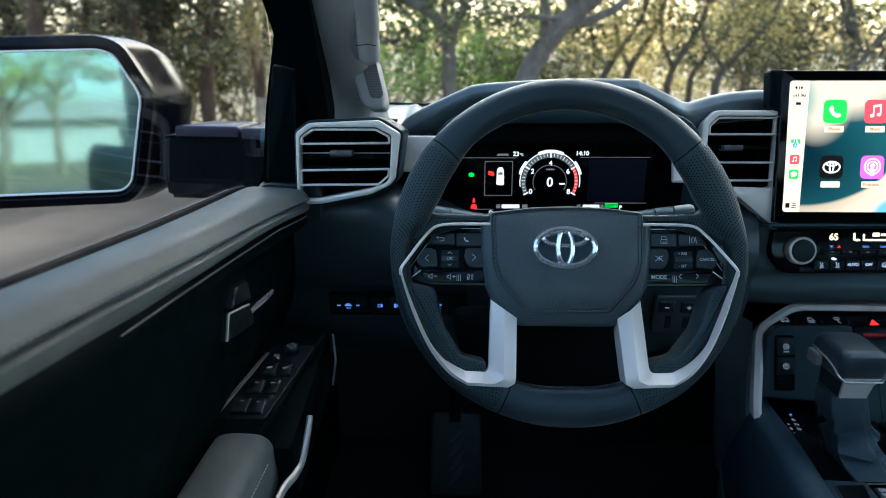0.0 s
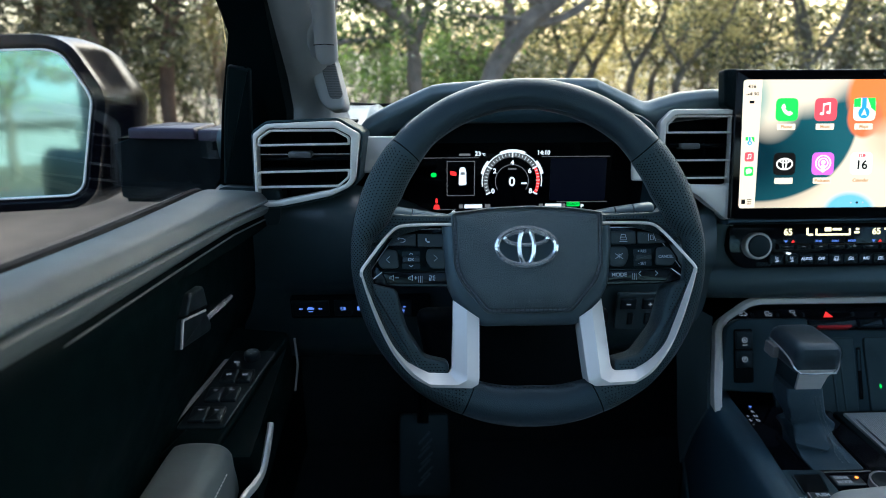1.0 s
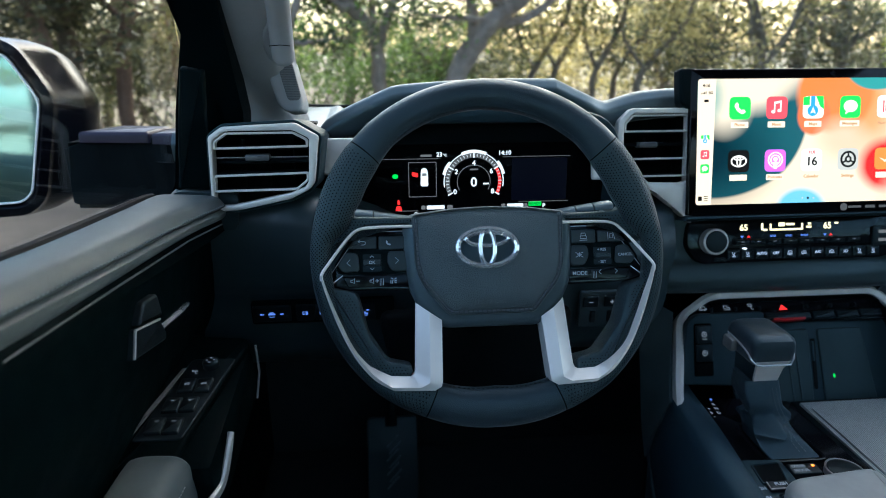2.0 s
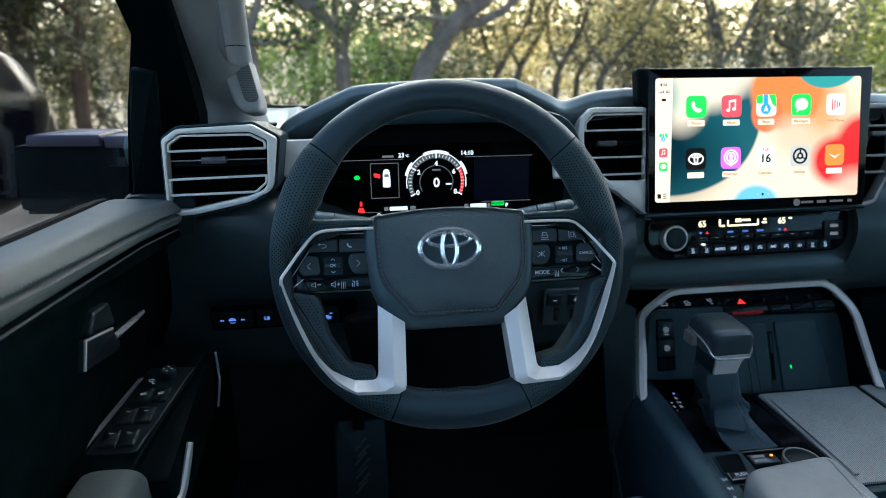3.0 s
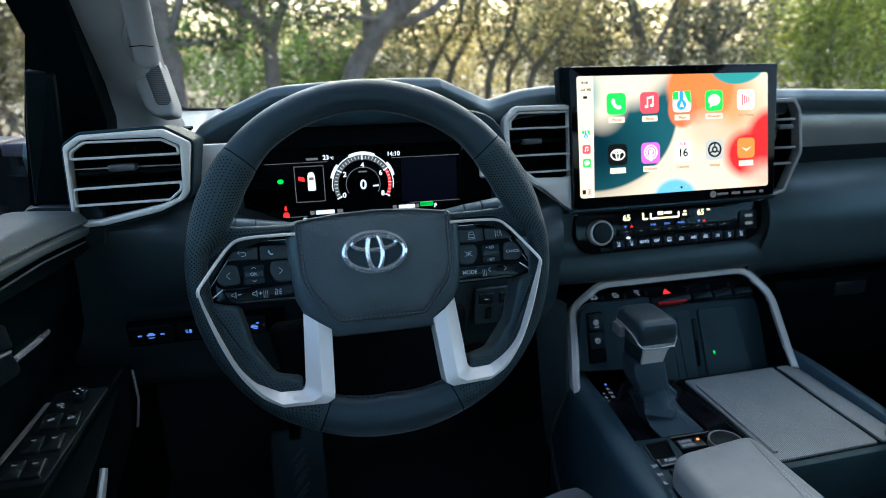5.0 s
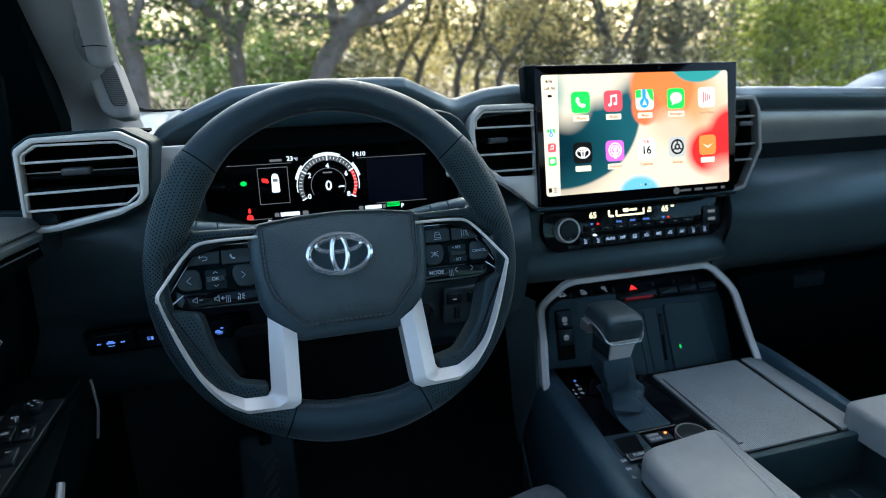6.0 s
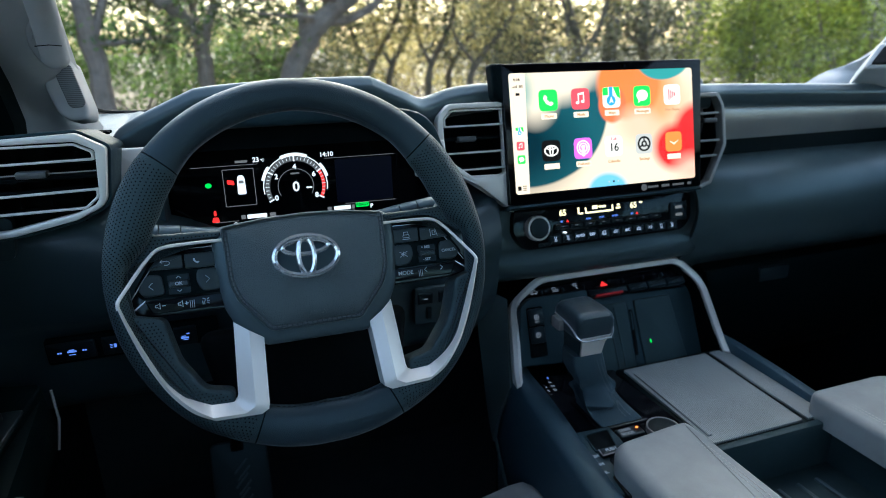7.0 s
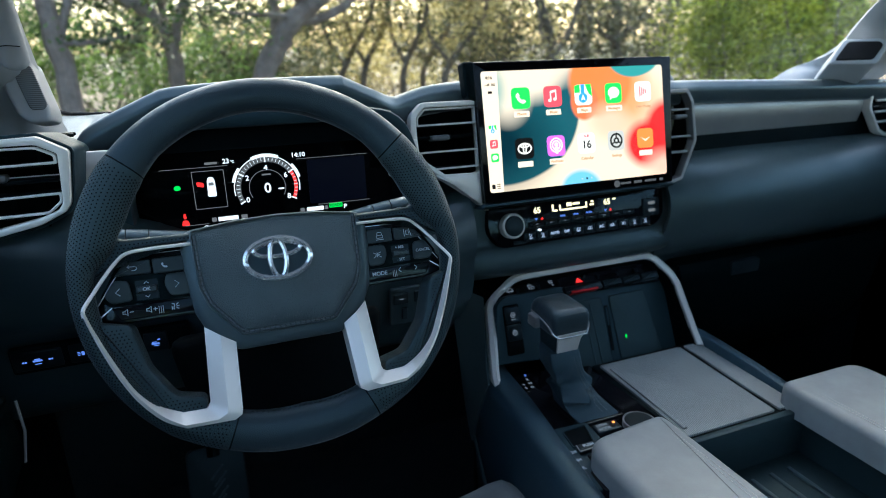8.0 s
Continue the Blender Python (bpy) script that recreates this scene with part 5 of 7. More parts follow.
def rim_piece(a0, a1, steps, grow=0.0):
    bm = bmesh.new()
    ls = []
    for i in range(steps + 1):
        d = a0 + (a1 - a0) * i / steps
        r, w, h = rim_section(d)
        g = grow if 0 < i < steps else grow * 0.2
        a = radians(d)
        ring = []
        for j in range(20):
            t = 6.28319 * j / 20
            c, s = math.cos(t), math.sin(t)
            c = math.copysign(abs(c) ** 0.85, c)
            rr = r + (w + g) * c
            ring.append(bm.verts.new(wm @ Vector((rr * math.cos(a), rr * math.sin(a), (h + g) * s))))
        ls.append(ring)
    skin(bm, ls)
    return bm


rim = part("rim", rim_piece(40.5, 139.5, 40), SMOOTH, sw, "smooth black leather top of the rim")
grips = [part("grip", rim_piece(140, 246, 40, 0.0006), LEATHER, sw, "perforated black leather grip"), part("grip", rim_piece(-66, 40, 40, 0.0006), LEATHER, sw, "perforated black leather grip")]
low = part("lower_rim", rim_piece(246.5, 293.5, 20), SMOOTH, sw, "smooth black leather foot of the rim")
for a in (40.25, 139.75, 246.25, -66.25):
    part("seam", rim_piece(a - 0.25, a + 0.25, 1, -0.0006), DEEP, sw)


def holes_on_rim(a0, a1, parent):
    """Rows of punched holes on the face of a grip."""
    bm = bmesh.new()
    row = 0
    for t in range(12, 172, 9):
        d = a0 + (1.1 if row % 2 else 0.5)
        while d < a1:
            r, w, h = rim_section(d % 360 if d >= 270 or d < 0 else d)
            a, b = radians(d), radians(t)
            c = math.copysign(abs(math.cos(b)) ** 0.85, math.cos(b))
            rr, n = r + (w + 0.0007) * c, (h + 0.0007) * math.sin(b)
            p = Vector((rr * math.cos(a), rr * math.sin(a), n))
            nrm = Vector((math.cos(a) * math.cos(b) / w, math.sin(a) * math.cos(b) / w, math.sin(b) / h)).normalized()
            e1 = nrm.cross(Vector((-math.sin(a), math.cos(a), 0))).normalized()
            e2 = nrm.cross(e1)
            bm.faces.new([bm.verts.new(wm @ (p + nrm * 0.0002 + (e1 * math.cos(1.0472 * k) + e2 * math.sin(1.0472 * k)) * 0.00072)) for k in range(6)])
            d += 1.2
        row += 1
    return part("perforation_pattern", bm, HOLE, parent)


def holes_on_face(pts, z, parent, m, pitch=0.0036):
    """Punched holes in staggered rows on a level face, kept inside its outline."""
    bm = bmesh.new()
    xs, ys = [p[0] for p in pts], [p[1] for p in pts]
    y, row = min(ys), 0
    while y < max(ys):
        x = min(xs) + (pitch / 2 if row % 2 else 0)
        while x < max(xs):
            inside = False
            for i in range(len(pts)):
                a, b = pts[i - 1], pts[i]
                if (a[1] > y) != (b[1] > y) and x < (b[0] - a[0]) * (y - a[1]) / (b[1] - a[1]) + a[0]:
                    inside = not inside
            if inside:
                bm.faces.new([bm.verts.new(m @ Vector((x + 0.00072 * math.cos(1.0472 * k), y + 0.00072 * math.sin(1.0472 * k), z))) for k in range(6)])
            x += pitch
        y += pitch * 0.87
        row += 1
    return part("perforation_pattern", bm, HOLE, parent)


def stitches(path, name, parent, material, length=0.0028, gap=0.0022, r=0.00045):
    """Short thread dashes laid along a path of points."""
    bm = bmesh.new()
    pts = [Vector(p) for p in path]
    run, on = 0.0, None
    for a, b in zip(pts, pts[1:]):
        d = (b - a).length
        if d < 1e-7:
            continue
        t = -run
        while t < d:
            s, e = max(t, 0.0), min(t + length, d)
            if e > s:
                tube(bm, [a.lerp(b, s / d), a.lerp(b, e / d)], r, 5, up=Vector((0.31, 0.5, 0.8)))
            t += length + gap
        run = (d + run) % (length + gap)
    return part(name, bm, material, parent)


def on_wheel(u, v, n):
    return wm @ Vector((u, v, n))


holes_on_rim(141.5, 244.5, grips[0])
holes_on_rim(-64.5, 38.5, grips[1])
inner = []
for i in range(61):
    d = 44 + 92 * i / 60
    r, w, h = rim_section(d)
    inner.append(on_wheel((r - w * 0.93) * math.cos(radians(d)), (r - w * 0.93) * math.sin(radians(d)), h * 0.45))
stitches(inner, "stitching", rim, KEYCAP)
inner = []
for i in range(31):
    d = 250 + 40 * i / 30
    r, w, h = rim_section(d)
    inner.append(on_wheel((r - w * 0.95) * math.cos(radians(d)), (r - w * 0.95) * math.sin(radians(d)), h * 0.4))
stitches(inner, "stitching", low, KEYCAP)

# hub and airbag cover
PAD = [(-0.0835, 0.0445), (-0.04, 0.0495), (0.0, 0.0512), (0.04, 0.0495), (0.0825, 0.0448), (0.0910, 0.0370), (0.0910, 0.0050), (0.0865, -0.0340), (0.0755, -0.0555), (0.0515, -0.0780), (-0.0520, -0.0780), (-0.0775, -0.0555), (-0.0872, -0.0345), (-0.0918, 0.0050), (-0.0918, 0.0365)]
pw = wm @ Matrix.Translation((0.0, 0.0, 0.011))


def on_pad(u, v, n):
    return pw @ Vector((u, v, n))


pad = rounded(PAD, 0.007, 4)
bm = bmesh.new()
loops = [loop(bm, offset(pad, 0.006), -0.055, pw)]
for ins, z in ((0.0, -0.032), (0.0, -0.020), (0.0008, -0.0165), (0.0030, -0.0135), (0.0080, -0.0105)):
    loops.append(loop(bm, offset(pad, ins), z, pw))
skin(bm, loops)
cover = part("airbag_cover", bm, COVER, sw, "black leather-grained airbag cover")
face = rounded([(-0.0820, 0.0428), (-0.04, 0.0480), (0.0, 0.0496), (0.04, 0.0480), (0.0795, 0.0430), (0.0785, -0.0125), (0.0725, -0.0310), (0.0445, -0.0645), (-0.0460, -0.0645), (-0.0735, -0.0315), (-0.0798, -0.0134)], 0.005, 4)
bm = bmesh.new()
c = Vector((-0.001, -0.006))
loops = [loop(bm, offset(face, d), z, pw) for d, z in ((0.0, -0.016), (0.0, -0.0068), (0.0006, -0.0052), (0.0016, -0.0044), (0.0020, -0.0050), (0.0023, -0.0090), (0.0048, -0.0090), (0.0051, -0.0050), (0.0055, -0.0042), (0.0066, -0.0034))]
for k, z in ((0.90, -0.0020), (0.72, 0.0002), (0.45, 0.0012), (0.2, 0.0016)):
    loops.append(loop(bm, [c + (p - c) * k for p in offset(face, 0.0066)], z, pw))
skin(bm, loops)
centre = part("centre_face", bm, PADLEATHER, cover, "pebbled black leather face with stitching")
run = [on_pad(p.x, p.y, -0.0050) for p in offset(face, 0.0036)]
k = len(run)
stitches(run[k * 4 // 11:] + run[:2], "stitching", cover, SEWING, 0.0031, 0.0018, 0.0011)
words("SRS AIRBAG", 0.0062, at2(pw, -0.0025, -0.0520, -0.0004), PADLEATHER, cover, "embossing", 0.0009)
emb = part("emblem", prism(bmesh.new(), ellipse(0.0335, 0.0222, 48, -0.0045, 0.005), -0.001, 0.0022, pw, 0.001), SMOOTH, sw, "chrome oval emblem")


def oval(a, b, cx, cy, r):
    bm = bmesh.new()
    tube(bm, [on_pad(cx + a * math.cos(6.28319 * i / 48), cy + b * math.sin(6.28319 * i / 48), 0.0036 + 0.001 * math.cos(6.28319 * i / 48) ** 2) for i in range(48)], r, 8, closed=True, up=(pw.to_3x3() @ Vector((0, 0, 1))))
    return bm


for a, b, cy, r in ((0.0308, 0.0194, 0.006, 0.0031), (0.0220, 0.0070, 0.0148, 0.0025), (0.0076, 0.0184, 0.006, 0.0027)):
    part("ring", oval(a, b, -0.0045, cy - 0.001, r), EMBLEM, emb, "chrome oval ring")
# column behind the hub
bm = bmesh.new()
prism(bm, rounded([(-0.05, -0.075), (0.05, -0.075), (0.06, -0.02), (0.045, 0.03), (-0.045, 0.03), (-0.06, -0.02)], 0.012), -0.22, -0.03, wm, 0.01)
part("column_shroud", bm, DEEP, sw)
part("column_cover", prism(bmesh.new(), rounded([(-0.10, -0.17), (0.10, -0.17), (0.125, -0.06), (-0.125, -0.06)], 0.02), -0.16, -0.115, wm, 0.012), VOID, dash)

for s in (-1, 1):
    def mir(pts):
        q = [Vector((s * p[0], p[1])) for p in pts]
        return q if s < 0 else q[::-1]
    # switch plate
    sp = part("switch_plate", prism(bmesh.new(), mir(rounded([(0.080, 0.030), (0.080, -0.036), (0.150, -0.035), (0.172, -0.029), (0.171, -0.020), (0.143, 0.020), (0.128, 0.0295)], 0.006)), -0.030, -0.008, wm, 0.0015), GLOSS, sw, "gloss black switch plate")
    # leather bridge over the plate
    pts = mir(rounded([(0.078, 0.041), (0.078, 0.0305), (0.130, 0.0305), (0.146, 0.0205), (0.166, 0.006), (0.170, 0.030), (0.154, 0.054), (0.143, 0.0425)], 0.006))
    bridge = part("spoke_bridge", prism(bmesh.new(), pts, -0.030, 0.000, wm, 0.004), LEATHER, sw, "perforated black leather bridge")
    holes_on_face(offset(pts, 0.0035), 0.0003, bridge, wm)
    # inner lining of the lower grip
    pts = mir(rounded([(0.171, -0.030), (0.141 if s < 0 else 0.149, -0.037), (0.131 if s < 0 else 0.136, -0.078), (0.112, -0.108), (0.086, -0.114), (0.086, -0.126), (0.115, -0.133), (0.156, -0.088)], 0.006))
    lining = part("grip_lining", prism(bmesh.new(), pts, -0.028, 0.008, wm, 0.004), LEATHER, sw, "perforated black leather lining")
    holes_on_face(offset(pts, 0.0040), 0.0083, lining, wm)
    # slim silver line round the plate
    up = wm.to_3x3() @ Vector((0, 0, 1))
    path = smooth_path([(0.080, 0.0303), (0.0935, 0.0305), (0.120, 0.0303), (0.137, 0.0285), (0.147, 0.0215), (0.158, 0.0075), (0.167, -0.0055), (0.1735, -0.0150), (0.1752, -0.0200), (0.1750, -0.0245)], 6)
    line = [(s * p[0] * (1.0 if s < 0 else 0.978), p[1], 0.0015 + 0.0160 * min(1.0, max(0.0, (0.022 - p[1]) / 0.040))) for p in path]
    part("silver_line", tube(bmesh.new(), [on_wheel(*p) for p in line], 0.0017, 8, up=up), SPOKE, sw, "slim satin silver line")
    thin = [(s * (p[0] * (1.0 if s < 0 else 0.985) - 0.0045), p[1] - 0.0040, -0.0066) for p in path if p[1] > -0.014]
    part("edge_line", tube(bmesh.new(), [on_wheel(*p) for p in thin], 0.0005, 6, up=up), CHROME, sp, "hairline chrome edge")
    # lower spoke: a folded silver bar whose foot runs on up the grip and narrows
    bm = bmesh.new()
    hole_edge = [(0.0803, -0.0500), (0.0834, -0.1185), (0.0846, -0.1222), (0.0878, -0.1245), (0.1075, -0.1236), (0.1207, -0.1170), (0.1314, -0.1086), (0.1442, -0.0928), (0.1577, -0.0652), (0.1688, -0.0370), (0.1743, -0.0197)]
    fold = [(0.0666, -0.0600), (0.0685, -0.1250), (0.0693, -0.1305), (0.0781, -0.1350), (0.1062, -0.1338), (0.1205, -0.1243), (0.1335, -0.1107), (0.1455, -0.0935), (0.1585, -0.0660), (0.1695, -0.0370), (0.1748, -0.0195)]
    rim_edge = [(0.0534, -0.0690), (0.0560, -0.1290), (0.0572, -0.1350), (0.0640, -0.1388), (0.1050, -0.1372), (0.1222, -0.1275), (0.1363, -0.1127), (0.1480, -0.0950), (0.1606, -0.0680), (0.1716, -0.0372), (0.1768, -0.0190)]
    hole_edge, fold, rim_edge = ([*pts[:4], *[(p[0], p[1]) for p in smooth_path([(*p, 0) for p in pts[4:]], 4)]] for pts in (hole_edge, fold, rim_edge))
    rows = []
    for pts, z in ((hole_edge, -0.024), (hole_edge, -0.0080), (hole_edge, -0.0068), (fold, 0.0034), (rim_edge, 0.0004), (rim_edge, -0.0010), (rim_edge, -0.024)):
        rows.append([bm.verts.new(on_wheel(s * p[0] * (1.0 if s < 0 else 0.980), p[1], z + 0.0180 * (1.0 if i > 3 else min(1.0, max(0.0, (-0.080 - p[1]) / 0.045))))) for i, p in enumerate(pts)])
    skin(bm, rows, closed=False, caps=(False, False))
    part("spoke", bm, SPOKE, sw, "satin silver lower spoke")

    # housing under the keys and the gloss strip of lower keys
    part("key_housing", prism(bmesh.new(), mir(rounded([(0.084, 0.0235), (0.084, -0.0190), (0.158, -0.0185), (0.165, -0.0090), (0.146, 0.0215)], 0.004)), -0.010, -0.0068, wm, 0.0008), DEEP, sp)

    def key(pts, marks=(), r=0.0016, text="", size=0.005, rise=-0.0045, mat=KEYCAP):
        q = rounded([(s * p[0], p[1]) for p in pts], r, 4)
        k = part("key", prism(bmesh.new(), q, -0.009, rise, wm, 0.0010), mat, sp)
        cx, cy = sum(p.x for p in q) / len(q), sum(p.y for p in q) / len(q)
        if text:
            words(text, size, at2(wm, cx, cy, rise + 0.0002), LEGEND, k, "legend", 0.0001)
        for strokes, dx, dy, sz in marks:
            icon(strokes, cx + dx, cy + dy, sz, wm, rise + 0.0002, LEGEND, k, 0.00032)
        return k

    wing = key([(0.1195, 0.0082), (0.1508, 0.0090), (0.1410, 0.0208), (0.1195, 0.0215)], ((RETURN if s < 0 else LANES, 0.002 * s, 0, 0.0080),))
    if s < 0:
        k = key([(0.0900, 0.0070), (0.1175, 0.0072), (0.1175, 0.0213), (0.0900, 0.0213)])
        q, cx, cy = 0.0105, -0.107, 0.0142
        part("symbol", prism(bmesh.new(), rounded([(cx - 0.28 * q, cy + 0.10 * q), (cx - 0.16 * q, cy + 0.28 * q), (cx - 0.06 * q, cy + 0.12 * q), (cx - 0.10 * q, cy + 0.04 * q), (cx + 0.06 * q, cy - 0.10 * q), (cx + 0.14 * q, cy - 0.06 * q), (cx + 0.28 * q, cy - 0.16 * q), (cx + 0.12 * q, cy - 0.28 * q), (cx - 0.12 * q, cy - 0.16 * q)], 0.08 * q), -0.0048, -0.0042, wm), LEGEND, k)
    else:
        key([(0.0900, 0.0078), (0.1175, 0.0080), (0.1175, 0.0222), (0.0900, 0.0222)], ((CAR_REAR, 0, 0, 0.0085),))
    key([(0.0880, -0.0165), (0.1045, -0.0160), (0.1095, -0.0050), (0.1075, 0.0055), (0.0880, 0.0055)], ((MORE if s < 0 else GAPS, -0.001 * s, 0.0005, 0.0085),), 0.0045)
    wide = [(0.1375, -0.0150), (0.1560, -0.0160), (0.1612, -0.0080), (0.1520, 0.0055), (0.1395, 0.0040)]
    if s < 0:
        key(wide, ((LESS, 0, 0, 0.0085),), 0.0040)
    else:
        key(wide, (), 0.0040, "CANCEL", 0.0042)
    part("well", prism(bmesh.new(), rect(0.0195, 0.0185, 0.0010, s * 0.1247, -0.0065), -0.009, -0.0064, wm), KEY, sp)
    part("rocker", prism(bmesh.new(), rect(0.0175, 0.0066, 0.0014, s * 0.1247, -0.0062), -0.008, -0.0030, wm, 0.0014), KEYCAP, sp)
    if s < 0:
        words("OK", 0.0046, at2(wm, -0.1247, -0.0062, -0.0028), LEGEND, sp, "legend", 0.0001)
        icon(RISE, -0.1247, 0.0002, 0.0045, wm, -0.0060, LEGEND, sp, 0.00035)
        icon(FALL, -0.1247, -0.0128, 0.0045, wm, -0.0060, LEGEND, sp, 0.00035)
    else:
        words("+ RES", 0.0040, at2(wm, 0.1240, 0.0002, -0.0062), LEGEND, sp, "legend", 0.0001)
        words("- SET", 0.0040, at2(wm, 0.1240, -0.0130, -0.0062), LEGEND, sp, "legend", 0.0001)
    strip = key([(0.0850, -0.0325), (0.1500, -0.0318), (0.1560, -0.0200), (0.0850, -0.0198)], (), 0.0010, rise=-0.0062, mat=GLOSS)
    for x in (0.1168, 0.1150, 0.1132):
        icon([[(0, 0.5), (0, -0.5)]], s * x, -0.0270, 0.0072, wm, -0.0060, LEGEND, strip, 0.00025)
    if s < 0:
        icon(HORN + MINUS, -0.1435, -0.0252, 0.0088, wm, -0.0060, LEGEND, strip, 0.0004)
        icon(HORN + PLUS, -0.1235, -0.0256, 0.0088, wm, -0.0060, LEGEND, strip, 0.0004)
        icon(VOICE, -0.1025, -0.0260, 0.0075, wm, -0.0060, LEGEND, strip, 0.0004)
    else:
        words("MODE", 0.0058, at2(wm, 0.0985, -0.0250, -0.0060), LEGEND, strip, "legend", 0.0001)
        icon(LESS, 0.1209, -0.0240, 0.0062, wm, -0.0060, LEGEND, strip, 0.0004)
        icon(MORE, 0.1390, -0.0236, 0.0062, wm, -0.0060, LEGEND, strip, 0.0004)
    part("accent", prism(bmesh.new(), [Vector((s * x, y)) for x, y in ((0.1690, -0.0300), (0.1555, -0.0195), (0.1555, -0.0183), (0.1700, -0.0288))], -0.008, -0.0055, wm), CHROME, sp, "thin chrome accent")

# stalks behind the wheel
for s, x, legends in ((-1, 0.020, 0), (1, 0.345, 1)):
    st = thing("control_stalk", "black plastic control stalk behind the steering wheel", "control stalk", (x, 0.75, 1.42), "steering column stalks")
    hub = Vector((0.168 + s * 0.05, 0.76, 1.405))
    tip = Vector((0.168 + s * 0.172, 0.752, 1.424))
    bm = tube(bmesh.new(), [hub, hub.lerp(tip, 0.5), hub.lerp(tip, 0.62)], [0.008, 0.0095, 0.0105], 14, 0.8)
    part("arm", bm, COVER, st)
    bm = tube(bmesh.new(), [hub.lerp(tip, 0.63), hub.lerp(tip, 0.80)], 0.0105, 14, 0.8)
    part("ring", bm, COVER, st)
    bm = tube(bmesh.new(), [hub.lerp(tip, 0.81), hub.lerp(tip, 0.97), tip], [0.0105, 0.0105, 0.008], 14, 0.8)
    end = part("end", bm, COVER, st)
    if legends:
        words("ON", 0.0055, tilted(0.168 + s * 0.136, 0.740, 1.4185, 10), LEGEND, end, "legend", 0.0002)
    for k in range(2):
        part("mark", prism(bmesh.new(), rect(0.006, 0.003, 0.001), 0, 0.0004, tilted(0.168 + s * (0.115 + 0.04 * k), 0.7405, 1.4165 + 0.004 * k, 10)), LEGEND, st)

# ---- driver's door ----
door = thing("door_1", "black driver's door with a grey padded sill and armrest", "door", (-0.2, 0.3, 1.2), kind="structure")
DY = [0.775, 0.765, 0.74, 0.66, 0.50, 0.24, 0.0, -0.5, -0.9]
DZ = [1.440, 1.447, 1.451, 1.456, 1.467, 1.490, 1.500, 1.502, 1.502]
DX = [-0.133, -0.131, -0.132, -0.145, -0.156, -0.166, -0.170, -0.172, -0.172]
bm = bmesh.new()
secs = []
for i, (y, z, x) in enumerate(zip(DY, DZ, DX)):
    n = 0.012 if i == 0 else (0.004 if i == 1 else 0.0)
    e = float(np.interp(y, [0.2, 0.6], [0.010, 0.0]))
    secs.append([(-0.213 + n, y, z - 0.004 - n), (-0.205, y, z + 0.002 - n), (-0.192 - n, y, z + 0.003 - n), (x - 0.013 - n, y, z - n), (x - 0.003 - n, y, z - 0.008), (x - n, y, z - 0.014), (x - 0.0055 - n, y, z - 0.0175), (x - n, y, z - 0.021), (x - 0.004 - n, y, z - 0.029 - e), (x - 0.022 - n, y, z - 0.033 - e)])
shell(bm, secs, 0.0025, 3)
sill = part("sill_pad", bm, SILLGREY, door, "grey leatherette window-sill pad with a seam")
stitches([(x + 0.0002, y, z - 0.0120) for y, z, x in zip(DY[2:7], DZ[2:7], DX[2:7])], "seam", sill, THREAD, 0.0035, 0.0020, 0.0005)
part("end_cap", prism(bmesh.new(), rounded([(0.0, -0.038), (0.10, -0.040), (0.105, 0.006), (0.03, 0.010)], 0.008), 0.0, 0.012, tilted(-0.225, 0.788, 1.440)), SOFT, door)
bm = bmesh.new()
tube(bm, [(-0.217, y, z - 0.002) for y, z in zip(DY[1:], DZ[1:])], 0.0045, 8, 1.3)
part("window_seal", bm, RUBBER, door, "black rubber window seal")
bm = bmesh.new()
tube(bm, [(-0.226, y, z - 0.002) for y, z in zip(DY[1:], DZ[1:])], 0.0022, 6)
part("seal_trim", bm, SILVER, door, "thin bright window trim")
bm = bmesh.new()
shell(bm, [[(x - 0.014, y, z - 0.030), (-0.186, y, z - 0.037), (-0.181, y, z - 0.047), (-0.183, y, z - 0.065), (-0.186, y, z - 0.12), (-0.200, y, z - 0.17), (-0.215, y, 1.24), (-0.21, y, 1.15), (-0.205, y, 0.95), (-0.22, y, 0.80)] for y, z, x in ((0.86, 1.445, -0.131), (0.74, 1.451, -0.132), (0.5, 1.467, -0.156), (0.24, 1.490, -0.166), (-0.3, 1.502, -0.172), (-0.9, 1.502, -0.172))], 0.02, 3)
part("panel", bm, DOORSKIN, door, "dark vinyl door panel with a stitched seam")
stitches([(-0.1805, y, z) for y, z in ((0.60, 1.366), (0.453, 1.386), (0.329, 1.403), (0.10, 1.425), (-0.2, 1.43))], "stitching", door, THREAD, 0.0060, 0.0012, 0.0011)
part("sill_line", tube(bmesh.new(), [(x - 0.0012, y, z - 0.0335 - float(np.interp(y, [0.2, 0.6], [0.010, 0.0]))) for y, z, x in zip(DY[2:], DZ[2:], DX[2:])], 0.0009, 6), TAB, door, "thin grey line under the sill pad")
# outer skin, seen in the mirror
bm = bmesh.new()
shell(bm, [[(-0.255 - k, y, 1.42), (-0.32 - k, y, 1.35), (-0.350 - k, y, 1.2), (-0.350 - k, y, 0.9), (-0.31 - k, y, 0.55)] for y, k in ((0.9, 0), (0.3, 0), (-0.5, 0), (-1.6, 0.0), (-2.4, 0.03), (-3.4, 0.05), (-4.4, 0.03))], 0.01, 3)
part("outer_skin", bm, DEEP, door, "black painted outer skin")
# handle recess (a black plate standing for the hollow's shade), lever and pull
part("handle_recess_shade", prism(bmesh.new(), rounded([(-0.05, -0.055), (0.20, -0.035), (0.215, 0.035), (0.02, 0.045), (-0.04, 0.02)], 0.02), -0.004, 0.004, sideways(-0.178, 0.80, 1.345), 0.003), VOID, door)
